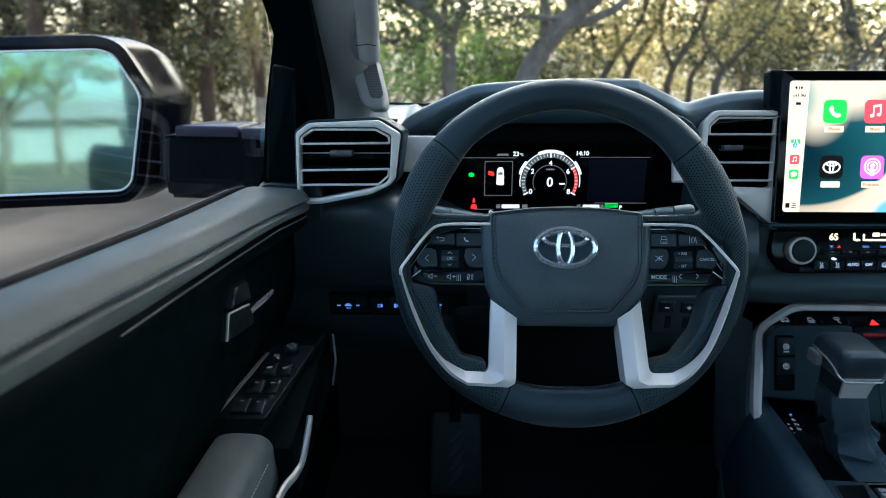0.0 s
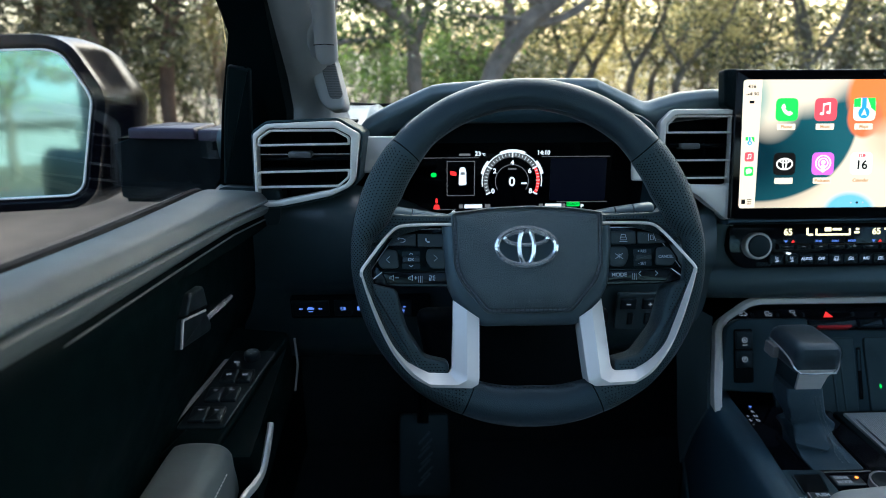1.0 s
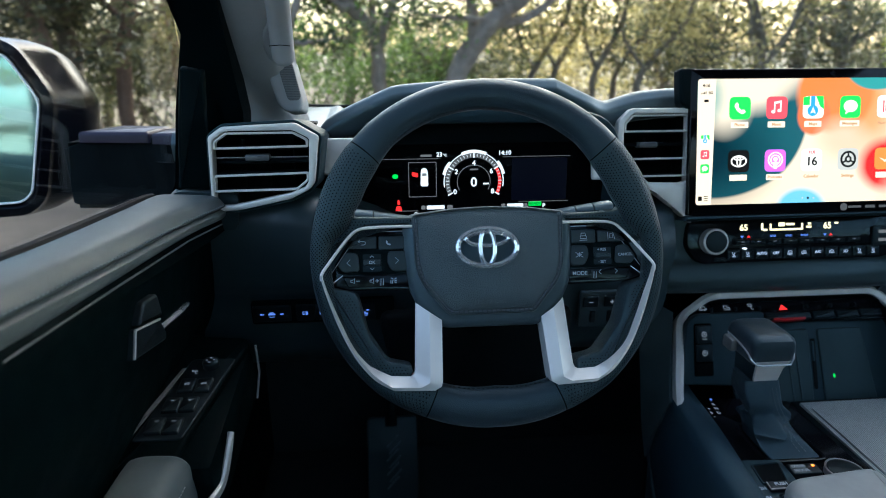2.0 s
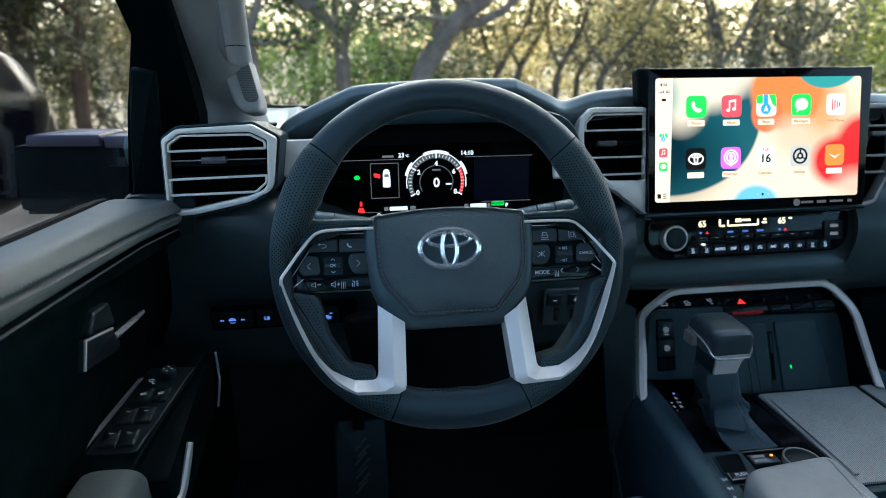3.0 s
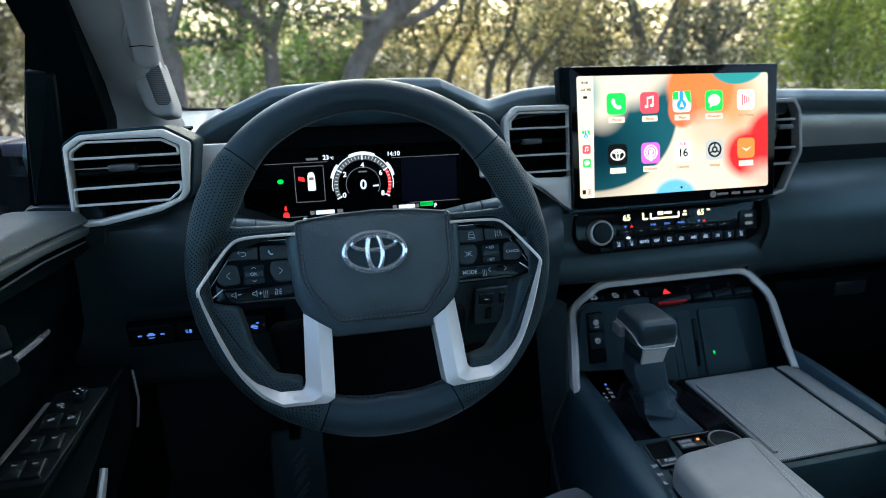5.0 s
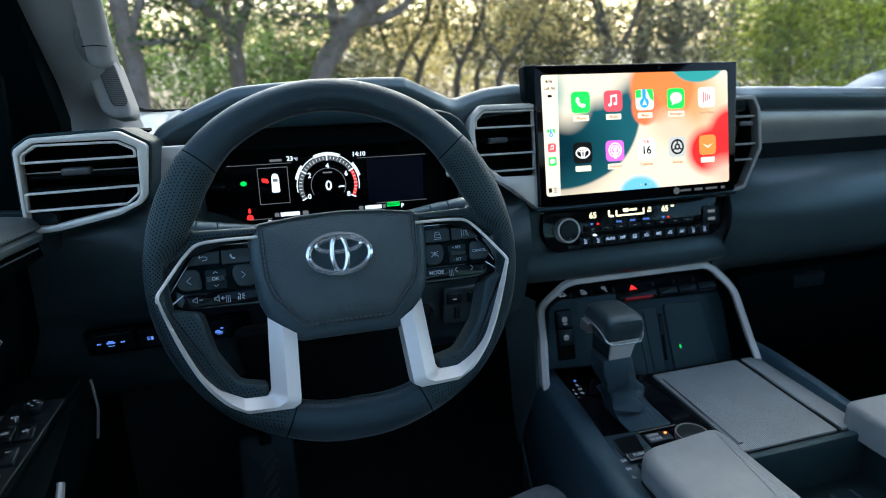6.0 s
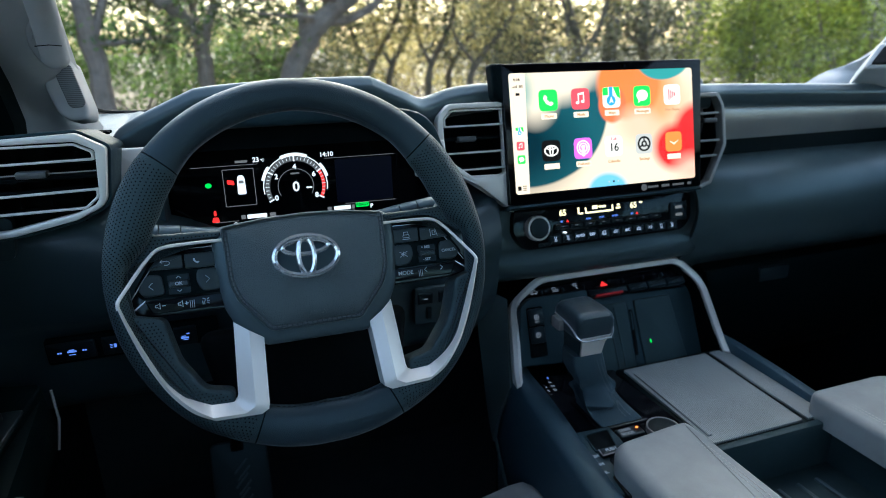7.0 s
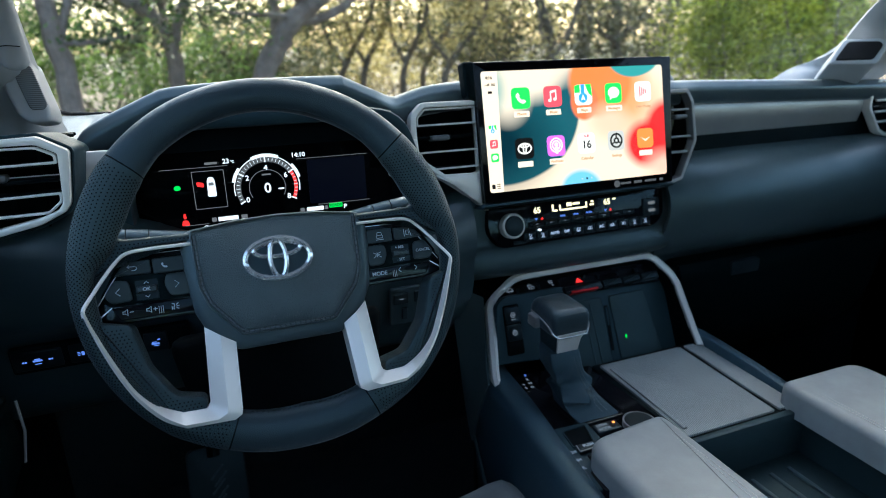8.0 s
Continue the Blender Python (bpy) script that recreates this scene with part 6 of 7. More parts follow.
lever = part("door_handle", tube(bmesh.new(), [(-0.174, 0.695, 1.340), (-0.168, 0.682, 1.342), (-0.166, 0.650, 1.346), (-0.166, 0.600, 1.352)], [0.0040, 0.0052, 0.0052, 0.0048], 10, 0.7), CHROME, door, "satin silver door lever")
hm0 = sideways(-0.170, 0.565, 1.362)
part("paddle", prism(bmesh.new(), rounded([(0.048, -0.004), (0.036, 0.020), (-0.020, 0.006), (-0.031, -0.014), (-0.027, -0.020)], 0.003), -0.006, 0.012, hm0, 0.003), KEY, lever, "dark handle paddle")
part("bright_edge", tube(bmesh.new(), [hm0 @ Vector(p) for p in ((0.047, -0.003, 0.0115), (0.036, 0.0195, 0.0115), (-0.019, 0.0058, 0.0115))], 0.0013, 6), BRUSHED, lever, "thin bright edge")
part("lock_button", prism(bmesh.new(), rounded([(0.031, 0.021), (0.015, 0.037), (-0.017, 0.033), (-0.023, 0.008)], 0.004), -0.006, 0.014, hm0, 0.003), KEY, door)
# armrest ledge with the window switches
lm = flat(-0.15, 0.62, 1.262, 9)
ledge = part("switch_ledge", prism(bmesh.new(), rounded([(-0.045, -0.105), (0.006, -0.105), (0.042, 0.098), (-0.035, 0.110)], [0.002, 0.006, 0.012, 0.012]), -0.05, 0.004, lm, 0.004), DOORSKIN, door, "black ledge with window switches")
part("switch_panel", prism(bmesh.new(), rounded([(-0.040, -0.070), (0.007, -0.070), (0.033, 0.056), (-0.016, 0.058)], 0.005), 0.002, 0.0055, lm, 0.0015), KEY, ledge)
part("silver_edge", prism(bmesh.new(), [Vector(p) for p in ((-0.046, -0.062), (-0.042, -0.062), (-0.018, 0.040), (-0.022, 0.040))], 0.004, 0.0065, lm), DARKTRIM, ledge)
kn = part("mirror_knob", prism(bmesh.new(), ellipse(0.0090, 0.0090, 24, 0.0085, 0.0430), 0.004, 0.014, lm, 0.003), KEY, ledge, "round mirror knob with lit arrows")
for a in range(4):
    part("mark", prism(bmesh.new(), rect(0.0022, 0.001, 0, 0.0085 + 0.004 * math.cos(1.571 * a), 0.0430 + 0.004 * math.sin(1.571 * a)), 0.0138, 0.0143, lm), PALE_L, kn)
icon(MIRRORS, -0.0065, 0.0330, 0.0085, lm, 0.0058, PALE_L, ledge, 0.00035)
for x, y in ((-0.0087, 0.0090), (0.0090, 0.0085), (-0.0155, -0.0215), (0.0015, -0.0215), (-0.0225, -0.0515), (-0.0055, -0.0525)):
    k = part("window_switch", prism(bmesh.new(), rect(0.0166, 0.0225, 0.0020, x, y), 0.004, 0.0085, lm, 0.002), KEY, ledge)
    if y > 0:
        icon(TRUCK, x, y + 0.001, 0.0048, lm, 0.0086, PALE_L, k, 0.00035)
    else:
        part("mark", prism(bmesh.new(), rect(0.0045, 0.0006, 0, x, y + 0.005), 0.0082, 0.0087, lm), PALE_L, k)
bm = bmesh.new()
shell(bm, [[(-0.186, y, 1.20), (-0.182, y, z - 0.010), (-0.175, y, z), (-0.150, y, z + 0.001), (-0.135, y, z - 0.003), (-0.128, y, z - 0.016), (-0.127, y, 1.20), (-0.14, y, 1.165)] for y, z in ((0.531, 1.222), (0.528, 1.248), (0.520, 1.258), (0.49, 1.261), (0.42, 1.262), (0.2, 1.262), (-0.1, 1.262), (-0.6, 1.255))], 0.012, 3)
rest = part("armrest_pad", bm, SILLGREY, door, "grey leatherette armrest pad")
stitches([(-0.1262, y, z - 0.018) for y, z in ((0.50, 1.258), (0.42, 1.262), (0.2, 1.262), (0.0, 1.262))], "stitching", rest, THREADGREY, 0.003, 0.002, 0.0006)
bm = tube(bmesh.new(), smooth_path([(-0.102, 0.571, 1.247), (-0.1025, 0.562, 1.237), (-0.106, 0.543, 1.213), (-0.110, 0.525, 1.208), (-0.118, 0.498, 1.205), (-0.122, 0.40, 1.196)], 5), 0.0034, 8, 1.6)
part("pull_trim", bm, BRUSHED, door, "satin silver trim of the door pull")
part("pull_cup", block(bmesh.new(), (0.05, 0.26, 0.09), Matrix.Translation((-0.155, 0.56, 1.165)), 0.02), DEEP, door)
bm = tube(bmesh.new(), [(-0.106, 0.722, 1.268), (-0.103, 0.716, 1.235), (-0.106, 0.704, 1.205)], 0.0016, 6)
part("ledge_edge", bm, DARKTRIM, ledge)
part("switch_pod", block(bmesh.new(), (0.085, 0.20, 0.075), flat(-0.15, 0.625, 1.222, 9), 0.012), DOORSKIN, door)

# ---- window frame, pillars, glass ----
fr = thing("window_frame", "black door window frame and sail panel", "window frame", (-0.17, 0.87, 1.5), kind="structure")
bm = bmesh.new()
vs = []
for y, inset in ((0.835, 0.0), (0.885, 0.004)):
    vs.append([bm.verts.new(Vector(p)) for p in ((-0.222 + inset, y + 0.01, 1.40), (-0.138, y + 0.05, 1.40), (-0.130, y + 0.055, 1.53), (-0.121, y - 0.07, 1.68), (-0.101, y - 0.27, 1.86), (-0.16, y - 0.27, 1.86), (-0.176, y - 0.07, 1.68), (-0.182 + inset, y, 1.63), (-0.200, y, 1.54))])
skin(bm, vs)
part("frame", bm, DEEP, fr)
bm = prism(bmesh.new(), rounded([(-0.024, -0.078), (0.017, -0.080), (0.024, 0.004), (0.033, 0.071), (0.007, 0.076), (-0.010, 0.004)], 0.003), -0.006, 0.004, tilted(-0.180, 0.806, 1.520, -14), 0.003)
part("sail_panel", bm, DEEP, fr, "black plastic sail panel")

lp = thing("pillar_left", "grey grained windscreen pillar trim with a small speaker", "pillar", (-0.09, 0.95, 1.5), kind="structure")
bm = bmesh.new()
shell(bm, [[(-0.170 + o, y + 0.02, z), (-0.150 + o, y - 0.012, z + 0.004), ((r - 0.128 + o) / 2 - 0.008, y - 0.022, z + 0.006), (r - 0.010, y - 0.008, z + 0.004), (r, y + 0.03, z)] for y, z, o, r in ((1.00, 1.49, 0.004, -0.066), (0.985, 1.53, 0.004, -0.076), (0.94, 1.57, 0.006, -0.074), (0.82, 1.672, 0.008, -0.066), (0.70, 1.79, 0.012, -0.055), (0.55, 1.90, 0.02, -0.035))], 0.012, 3)
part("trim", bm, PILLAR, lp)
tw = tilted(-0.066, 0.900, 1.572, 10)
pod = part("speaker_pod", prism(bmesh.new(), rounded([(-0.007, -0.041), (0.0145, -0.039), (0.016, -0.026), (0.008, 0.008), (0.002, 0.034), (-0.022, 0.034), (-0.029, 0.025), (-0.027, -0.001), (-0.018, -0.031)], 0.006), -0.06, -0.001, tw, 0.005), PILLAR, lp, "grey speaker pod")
part("speaker_grille", prism(bmesh.new(), rounded([(-0.012, 0.023), (-0.0137, 0.012), (-0.005, -0.022), (-0.002, -0.0256), (0.010, -0.0256), (0.0137, -0.0205), (0.004, 0.023), (-0.0025, 0.028)], 0.003), -0.004, 0.0008, tw, 0.0008), ribbed("speaker_mesh", (0.15, 0.16, 0.16), 0.0022, 0.0004, axis="Z"), pod, "dark speaker mesh")
gh = thing("grab_handle", "grey plastic grab handle on the windscreen pillar", "grab handle", (-0.06, 0.85, 1.65))
bm = bmesh.new()
path = smooth_path([(x + 0.004, y, z) for x, y, z in ((-0.0665, 0.842, 1.599), (-0.0662, 0.838, 1.6025), (-0.0655, 0.830, 1.616), (-0.062, 0.800, 1.650), (-0.057, 0.76, 1.690), (-0.045, 0.70, 1.75), (-0.03, 0.62, 1.82))], 4)
tube(bm, path, [0.0095 + 0.0045 * min(1.0, k / 4) for k in range(len(path))], 16, 0.8)
part("bar", bm, PILLAR, gh)
bm = prism(bmesh.new(), rounded([(0.018, 0.050), (0.006, 0.036), (-0.006, 0.020), (-0.0105, -0.004), (-0.006, -0.034), (0.014, -0.036)], 0.006), -0.03, 0.004, tilted(-0.080, 0.852, 1.622, -48), 0.004)
foot = part("foot", bm, PILLAR, gh)
part("flange", prism(bmesh.new(), rounded([(0.010, 0.060), (-0.004, 0.040), (-0.026, 0.016), (-0.028, -0.008), (-0.018, -0.040), (0.010, -0.042)], 0.010), -0.04, -0.003, tilted(-0.080, 0.852, 1.622, -48), 0.006), PILLAR, foot)
part("joint", tube(bmesh.new(), [(-0.0745, 0.8145, 1.6165), (-0.0600, 0.807, 1.6175), (-0.0500, 0.8145, 1.6165)], 0.0006, 6), RUBBER, gh, "thin dark joint across the bar")

rp = thing("pillar_right", "grey windscreen pillar trim, window-lit pale in its colour, with a dark speaker", "pillar", (1.4, 1.0, 1.55), kind="structure")
bm = bmesh.new()
shell(bm, [[(1.272 + o, y + 0.05, z), (1.290 + o, y, z + 0.004), (1.36 + o, y - 0.035, z + 0.012), (1.43 + o, y - 0.05, z + 0.010), (1.47 + o, y - 0.02, z)] for y, z, o in ((1.07, 1.500, 0.060), (1.06, 1.520, 0.088), (1.04, 1.545, 0.122), (0.96, 1.59, 0.118), (0.85, 1.652, 0.036), (0.70, 1.78, 0.005), (0.55, 1.90, -0.015))], 0.012, 3)
part("trim", bm, PILLARLIT, rp)
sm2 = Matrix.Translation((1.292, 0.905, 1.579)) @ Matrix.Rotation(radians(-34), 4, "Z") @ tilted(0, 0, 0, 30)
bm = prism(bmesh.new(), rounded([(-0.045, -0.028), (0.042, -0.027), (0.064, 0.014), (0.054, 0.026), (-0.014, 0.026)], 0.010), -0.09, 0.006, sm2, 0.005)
pod = part("speaker_pod", bm, PILLARLIT, rp)
part("speaker_grille", prism(bmesh.new(), rounded([(-0.032, -0.020), (0.034, -0.019), (0.052, 0.010), (0.046, 0.018), (-0.008, 0.018)], 0.006), 0.004, 0.0095, sm2, 0.002), RUBBER, pod, "dark speaker mesh")

ws = thing("window_1", "clear windscreen with a black border", "window", (0.66, 1.2, 1.5), kind="structure")
bm = bmesh.new()
shell(bm, [[(x, 1.33 - k, 1.43), (x, 1.20 - k, 1.52), (x, 0.90 - k, 1.76), (x, 0.72 - k, 1.90)] for x, k in ((-0.16, 0.08), (0.1, 0.02), (0.66, 0.0), (1.22, 0.02), (1.48, 0.08))], 0.005, 2)
pane = part("pane", bm, GLASS, ws)
pane.visible_shadow = False
bm = tube(bmesh.new(), smooth_path([(-0.095, 1.03, 1.56), (-0.088, 1.075, 1.538), (-0.078, 1.125, 1.524), (-0.055, 1.150, 1.519), (0.05, 1.165, 1.516), (0.66, 1.18, 1.512), (1.2, 1.15, 1.512), (1.29, 1.10, 1.520)], 5), 0.003, 8)
part("seal", bm, RUBBER, ws, "black windscreen seal")
sg = thing("window_2", "clear driver's door window", "window", (-0.26, 0.2, 1.6), kind="structure")
bm = bmesh.new()
shell(bm, [[(-0.232, y, z - 0.02), (-0.222, y - 0.10, z + 0.17), (-0.19, y - 0.24, z + 0.38)] for y, z in ((1.05, 1.42), (0.4, 1.47), (0.0, 1.48), (-0.6, 1.48))], 0.004, 2)
pane = part("pane", bm, GLASS, sg)
pane.visible_shadow = False

# ---- door mirror ----
mr = thing("door_mirror", "gloss black towing door mirror with a tinted glass", "door mirror", (-0.45, 1.0, 1.5))
n = Vector((0.285, -0.96, 0.060)).normalized()
xa = Vector((0, 0, 1)).cross(n).normalized()
mm = Matrix((xa, n.cross(xa), n)).transposed().to_4x4()
mm.translation = (-0.593, 0.985, 1.499)
gl = rounded([(-0.105, -0.105), (0.090, -0.108), (0.105, -0.095), (0.135, 0.036), (0.132, 0.050), (0.105, 0.105), (0.085, 0.112), (-0.088, 0.108), (-0.116, 0.06)], 0.014, 4)
part("mirror_glass", prism(bmesh.new(), gl, -0.006, 0.0, mm), MIRROR, mr, "blue-tinted mirror glass")
part("rim", band(bmesh.new(), offset(gl, -0.0034), gl, -0.01, 0.003, mm, 0.001), SPOKE, mr, "bright rim of the mirror glass")
bm = bmesh.new()
o = offset(gl, -0.022)
ls = [loop(bm, offset(gl, -0.004), -0.002, mm), loop(bm, offset(gl, -0.010), 0.008, mm), loop(bm, o, 0.004, mm), loop(bm, offset(gl, -0.026), -0.02, mm)]
for j in range(1, 9):
    t = 1.5708 * j / 8.4
    k, z, sx = math.cos(t) ** 0.62, -0.02 - 0.165 * math.sin(t), 0.095 * math.sin(t) ** 0.8
    ls.append(loop(bm, [Vector((p.x * k + sx, p.y * k)) for p in offset(gl, -0.026)], z, mm))
skin(bm, ls, caps=(False, True))
part("housing", bm, PAINT, mr, "gloss black mirror housing")
bm = bmesh.new()
vs = []
for y0 in (0.0, 0.07):
    vs.append([bm.verts.new(Vector(p) + Vector((0, y0, 0))) for p in ((-0.425, 0.99, 1.480), (-0.39, 0.975, 1.484), (-0.29, 0.965, 1.492), (-0.25, 0.955, 1.497), (-0.235, 0.945, 1.44), (-0.26, 0.955, 1.400), (-0.34, 0.97, 1.383), (-0.425, 0.99, 1.380))])
skin(bm, vs)
bmesh.ops.bevel(bm, geom=bm.edges[:], offset=0.008, segments=3, affect="EDGES")
part("arm", bm, VOID, mr, "black mirror arm")
part("arm_top", prism(bmesh.new(), rounded([(-0.390, 0.972), (-0.285, 0.958), (-0.275, 1.03), (-0.355, 1.05)], 0.004), 1.484, 1.500, Matrix(), 0.006), ARMCAP, mr, "gloss dark cap on the mirror arm")

part("arm_root", prism(bmesh.new(), rounded([(-0.281, 0.956), (-0.236, 0.950), (-0.232, 1.02), (-0.270, 1.03)], 0.004), 1.482, 1.498, Matrix(), 0.005), ARMCAP, mr, "gloss dark root of the mirror arm")

# ---- shell of the cabin ----
cab = thing("cabin_shell", "grey cloth headliner and dark inner shell of the truck cabin", "cabin", (0.66, -0.4, 1.9), kind="structure")
bm = bmesh.new()
# a frame round the glass roof, an unseen opening added to light the cabin
for x0, x1, y0, y1 in ((-0.16, 1.48, 0.11, 0.68), (-0.16, 1.48, -1.80, -0.82), (-0.16, 0.14, -0.82, 0.11), (1.10, 1.48, -0.82, 0.11)):
    block(bm, (x1 - x0, y1 - y0, 0.05), Matrix.Translation(((x0 + x1) / 2, (y0 + y1) / 2, 1.95)))
part("ceiling", bm, HEADLINER, cab)
rf = part("added_roof_glass", block(bmesh.new(), (0.98, 0.95, 0.006), Matrix.Translation((0.62, -0.355, 1.965))), SMOKED, cab, "unseen smoked roof glass, added to let skylight in")
rf.visible_shadow = False
for pts in (((-0.20, -0.42), (-0.20, -0.55)), ((1.52, -0.42), (1.52, -0.55)), ((-0.20, -1.62), (-0.20, -1.80)), ((1.52, -1.62), (1.52, -1.80))):
    (x, y0), (_, y1) = pts
    part("post", block(bmesh.new(), (0.07, y0 - y1, 0.56), Matrix.Translation((x, (y0 + y1) / 2, 1.70)), 0.01), HEADLINER, cab)
part("rear_wall", block(bmesh.new(), (1.75, 0.05, 0.85), Matrix.Translation((0.66, -1.80, 1.10)), 0.01), CARPET, cab)
part("far_door_inside", block(bmesh.new(), (0.05, 2.8, 0.80), Matrix.Translation((1.555, -0.45, 1.08)), 0.01), SOFT, cab)
part("near_side_panel", block(bmesh.new(), (0.03, 1.2, 0.80), Matrix.Translation((-0.245, -1.25, 1.08)), 0.01), SOFT, cab)
tagged(part("floor", block(bmesh.new(), (1.85, 3.2, 0.04), Matrix.Translation((0.66, -0.30, 0.68)), 0), CARPET), "black carpeted floor of the cabin", "floor", kind="structure")
tagged(part("firewall", block(bmesh.new(), (1.85, 0.04, 0.80), Matrix.Translation((0.66, 1.32, 1.05)), 0), CARPET), "black carpeted bulkhead behind the pedals", "bulkhead", kind="structure")
tagged(part("kick_panel", block(bmesh.new(), (0.05, 0.7, 0.75), Matrix.Translation((-0.255, 1.10, 1.02)), 0), DEEP), "black kick panel beside the pedals", "panel", kind="structure")
tagged(part("kick_panel", block(bmesh.new(), (0.05, 0.6, 0.75), Matrix.Translation((1.555, 1.10, 1.02)), 0), DEEP), "black kick panel beside the pedals", "panel", kind="structure")

# unseen panes; the right rear one is darkened to cut the light there
for name, size, at in (("rear_glass", (1.70, 0.006, 0.46), (0.66, -1.80, 1.72)), ("rear_side_glass", (0.006, 1.08, 0.46), (-0.20, -1.09, 1.72)), ("rear_side_glass", (0.006, 1.08, 0.46), (1.53, -1.09, 1.72)), ("passenger_glass", (0.006, 1.30, 0.46), (1.53, 0.22, 1.70))):
    g = part(name, block(bmesh.new(), size, Matrix.Translation(at)), DIMMED if at[0] > 1.0 and "rear" in name else TINTED, cab, "unseen dark glass that cuts light from the right" if at[0] > 1.0 and "rear" in name else "tinted glass")
# ---- under the dash: switch banks and pedal ----
def switch_bank(name, label, m, items, w, h, glow, ground=DEEP):
    ob = thing(name, label, "switch bank", m.translation)
    part("plate", prism(bmesh.new(), rect(w, h, 0.004), -0.004, 0.002, m, 0.001), ground, ob)
    for x, y, kw, kh, marks in items:
        k = part("switch", prism(bmesh.new(), rect(kw, kh, 0.002, x, y), 0.0, 0.005, m, 0.0015), KEY, ob)
        for dx, dy, sw_, sh in marks:
            part("symbol", prism(bmesh.new(), rect(sw_, sh, 0.0006, x + dx, y + dy), 0.0048, 0.0054, m), glow, k)
    return ob


switch_bank("switch_bank", "row of black switches with blue lit symbols under the dashboard", tilted(-0.03, 0.800, 1.277, -8), [
    (-0.068, 0, 0.050, 0.024, ((-0.014, 0, 0.0022, 0.002), (-0.0115, 0, 0.0018, 0.002), (0.0, 0.0022, 0.006, 0.0014), (0.0, 0.0, 0.0095, 0.0022), (0.0, -0.0042, 0.007, 0.0008), (0.012, 0, 0.0022, 0.002), (0.0145, 0, 0.0018, 0.002))),
    (-0.024, 0, 0.024, 0.024, ((0.002, 0, 0.003, 0.005), (-0.0022, 0.002, 0.003, 0.0007), (-0.0022, 0.0, 0.003, 0.0007), (-0.0022, -0.002, 0.003, 0.0007))),
    (-0.002, 0, 0.018, 0.024, ((-0.001, 0, 0.0035, 0.006), (0.0022, 0.0, 0.0009, 0.004))),
    (0.056, -0.002, 0.026, 0.026, ((-0.001, -0.002, 0.009, 0.0022), (0.0, -0.0048, 0.006, 0.0008), (0.0032, 0.0035, 0.0035, 0.0018), (-0.002, 0.0004, 0.005, 0.0012)))], 0.19, 0.034, ICE_L)
switch_bank("switch_bank", "grey switch plate with plus and minus keys beside the steering column", tilted(0.353, 0.798, 1.265, -6), [
    (-0.016, 0.013, 0.022, 0.017, ((0, 0, 0.006, 0.0012),)), (0.014, 0.013, 0.022, 0.017, ((0, 0, 0.006, 0.0012), (0, 0, 0.0012, 0.006))),
    (-0.011, -0.011, 0.008, 0.018, ()), (0.013, -0.011, 0.008, 0.018, ())], 0.062, 0.056, PALE_L, KNEE)
pd = thing("brake_pedal", "black rubber-faced pedal in the dark footwell", "pedal", (0.05, 1.15, 0.78))
pm = tilted(0.052, 1.14, 0.785, 30)
part("pad", prism(bmesh.new(), rect(0.108, 0.17, 0.012), -0.012, 0.006, pm, 0.004), SOFT, pd)
for i in range(7):
    part("tread", prism(bmesh.new(), [Vector((p.x * 0.7 - p.y * 0.7, p.x * 0.7 + p.y * 0.7 - 0.05 + 0.014 * i)) for p in rect(0.035, 0.004, 0.001)], 0.005, 0.009, pm @ Matrix.Translation((0.005 * (i % 2), 0, 0))), COVER, pd)
part("arm", tube(bmesh.new(), [(0.05, 1.16, 0.85), (0.05, 1.24, 1.02), (0.05, 1.28, 1.15)], 0.012, 8), DEEP, pd)

# ---- centre console ----
con = thing("centre_console", "wide centre console in navy-black vinyl with silver arch trim", "console", (0.69, 0.5, 0.7), kind="structure")
fm = tilted(0.66, 0.815, 1.10, 42.7)
OUT = [(-0.174, -0.002), (-0.143, 0.132), (-0.080, 0.171), (0.214, 0.171), (0.248, 0.115), (0.238, -0.002)]
INN = [(-0.162, -0.002), (-0.130, 0.127), (-0.076, 0.158), (0.206, 0.158), (0.235, 0.111), (0.2265, -0.002)]


def soften(p, r):
    q = rounded([(p[0][0], p[0][1] - 0.05)] + p + [(p[-1][0], p[-1][1] - 0.05)], r, 5)
    return q[6:-6]


bm = bmesh.new()
o, i = soften(OUT, 0.022), soften(INN, 0.016)
rows = [[bm.verts.new(fm @ Vector((p[0], p[1], z))) for p in pts] for pts, z in ((o, -0.012), (o, 0.006), (offset(o, 0.0), 0.008), ([a.lerp(b, 0.5) for a, b in zip(o, i)], 0.012), (i, 0.008), (i, 0.001))]
for a, b in zip(rows, rows[1:]):
    for k in range(len(a) - 1):
        bm.faces.new((a[k], a[k + 1], b[k + 1], b[k]))
for e in (0, -1):
    bm.faces.new([r[e] for r in rows])
part("arch_trim", bm, ARCH, con, "satin silver arch round the tray")
# lining between the arch and the tray
bm = bmesh.new()
back = [Vector((p[0] * 0.96, 0.012 + p[1] * 0.93)) for p in i]
rows = [[bm.verts.new(fm @ Vector((p[0], p[1], z))) for p in pts] for pts, z in ((i, 0.004), (i, -0.03), (back, -0.10))]
for a, b in zip(rows, rows[1:]):
    for k in range(len(a) - 1):
        bm.faces.new((a[k], a[k + 1], b[k + 1], b[k]))
bmesh.ops.solidify(bm, geom=bm.faces[:], thickness=0.004)
part("tray_lining", bm, DEEP, con)
tm = tilted(0.70, 0.84, 1.055, 32)
tray = part("phone_tray", prism(bmesh.new(), rect(0.305, 0.215, 0.004, 0.0625, 0.0875), -0.006, 0.0, tm, 0.001), PLASTIC, con, "black phone charging tray with raised pads")
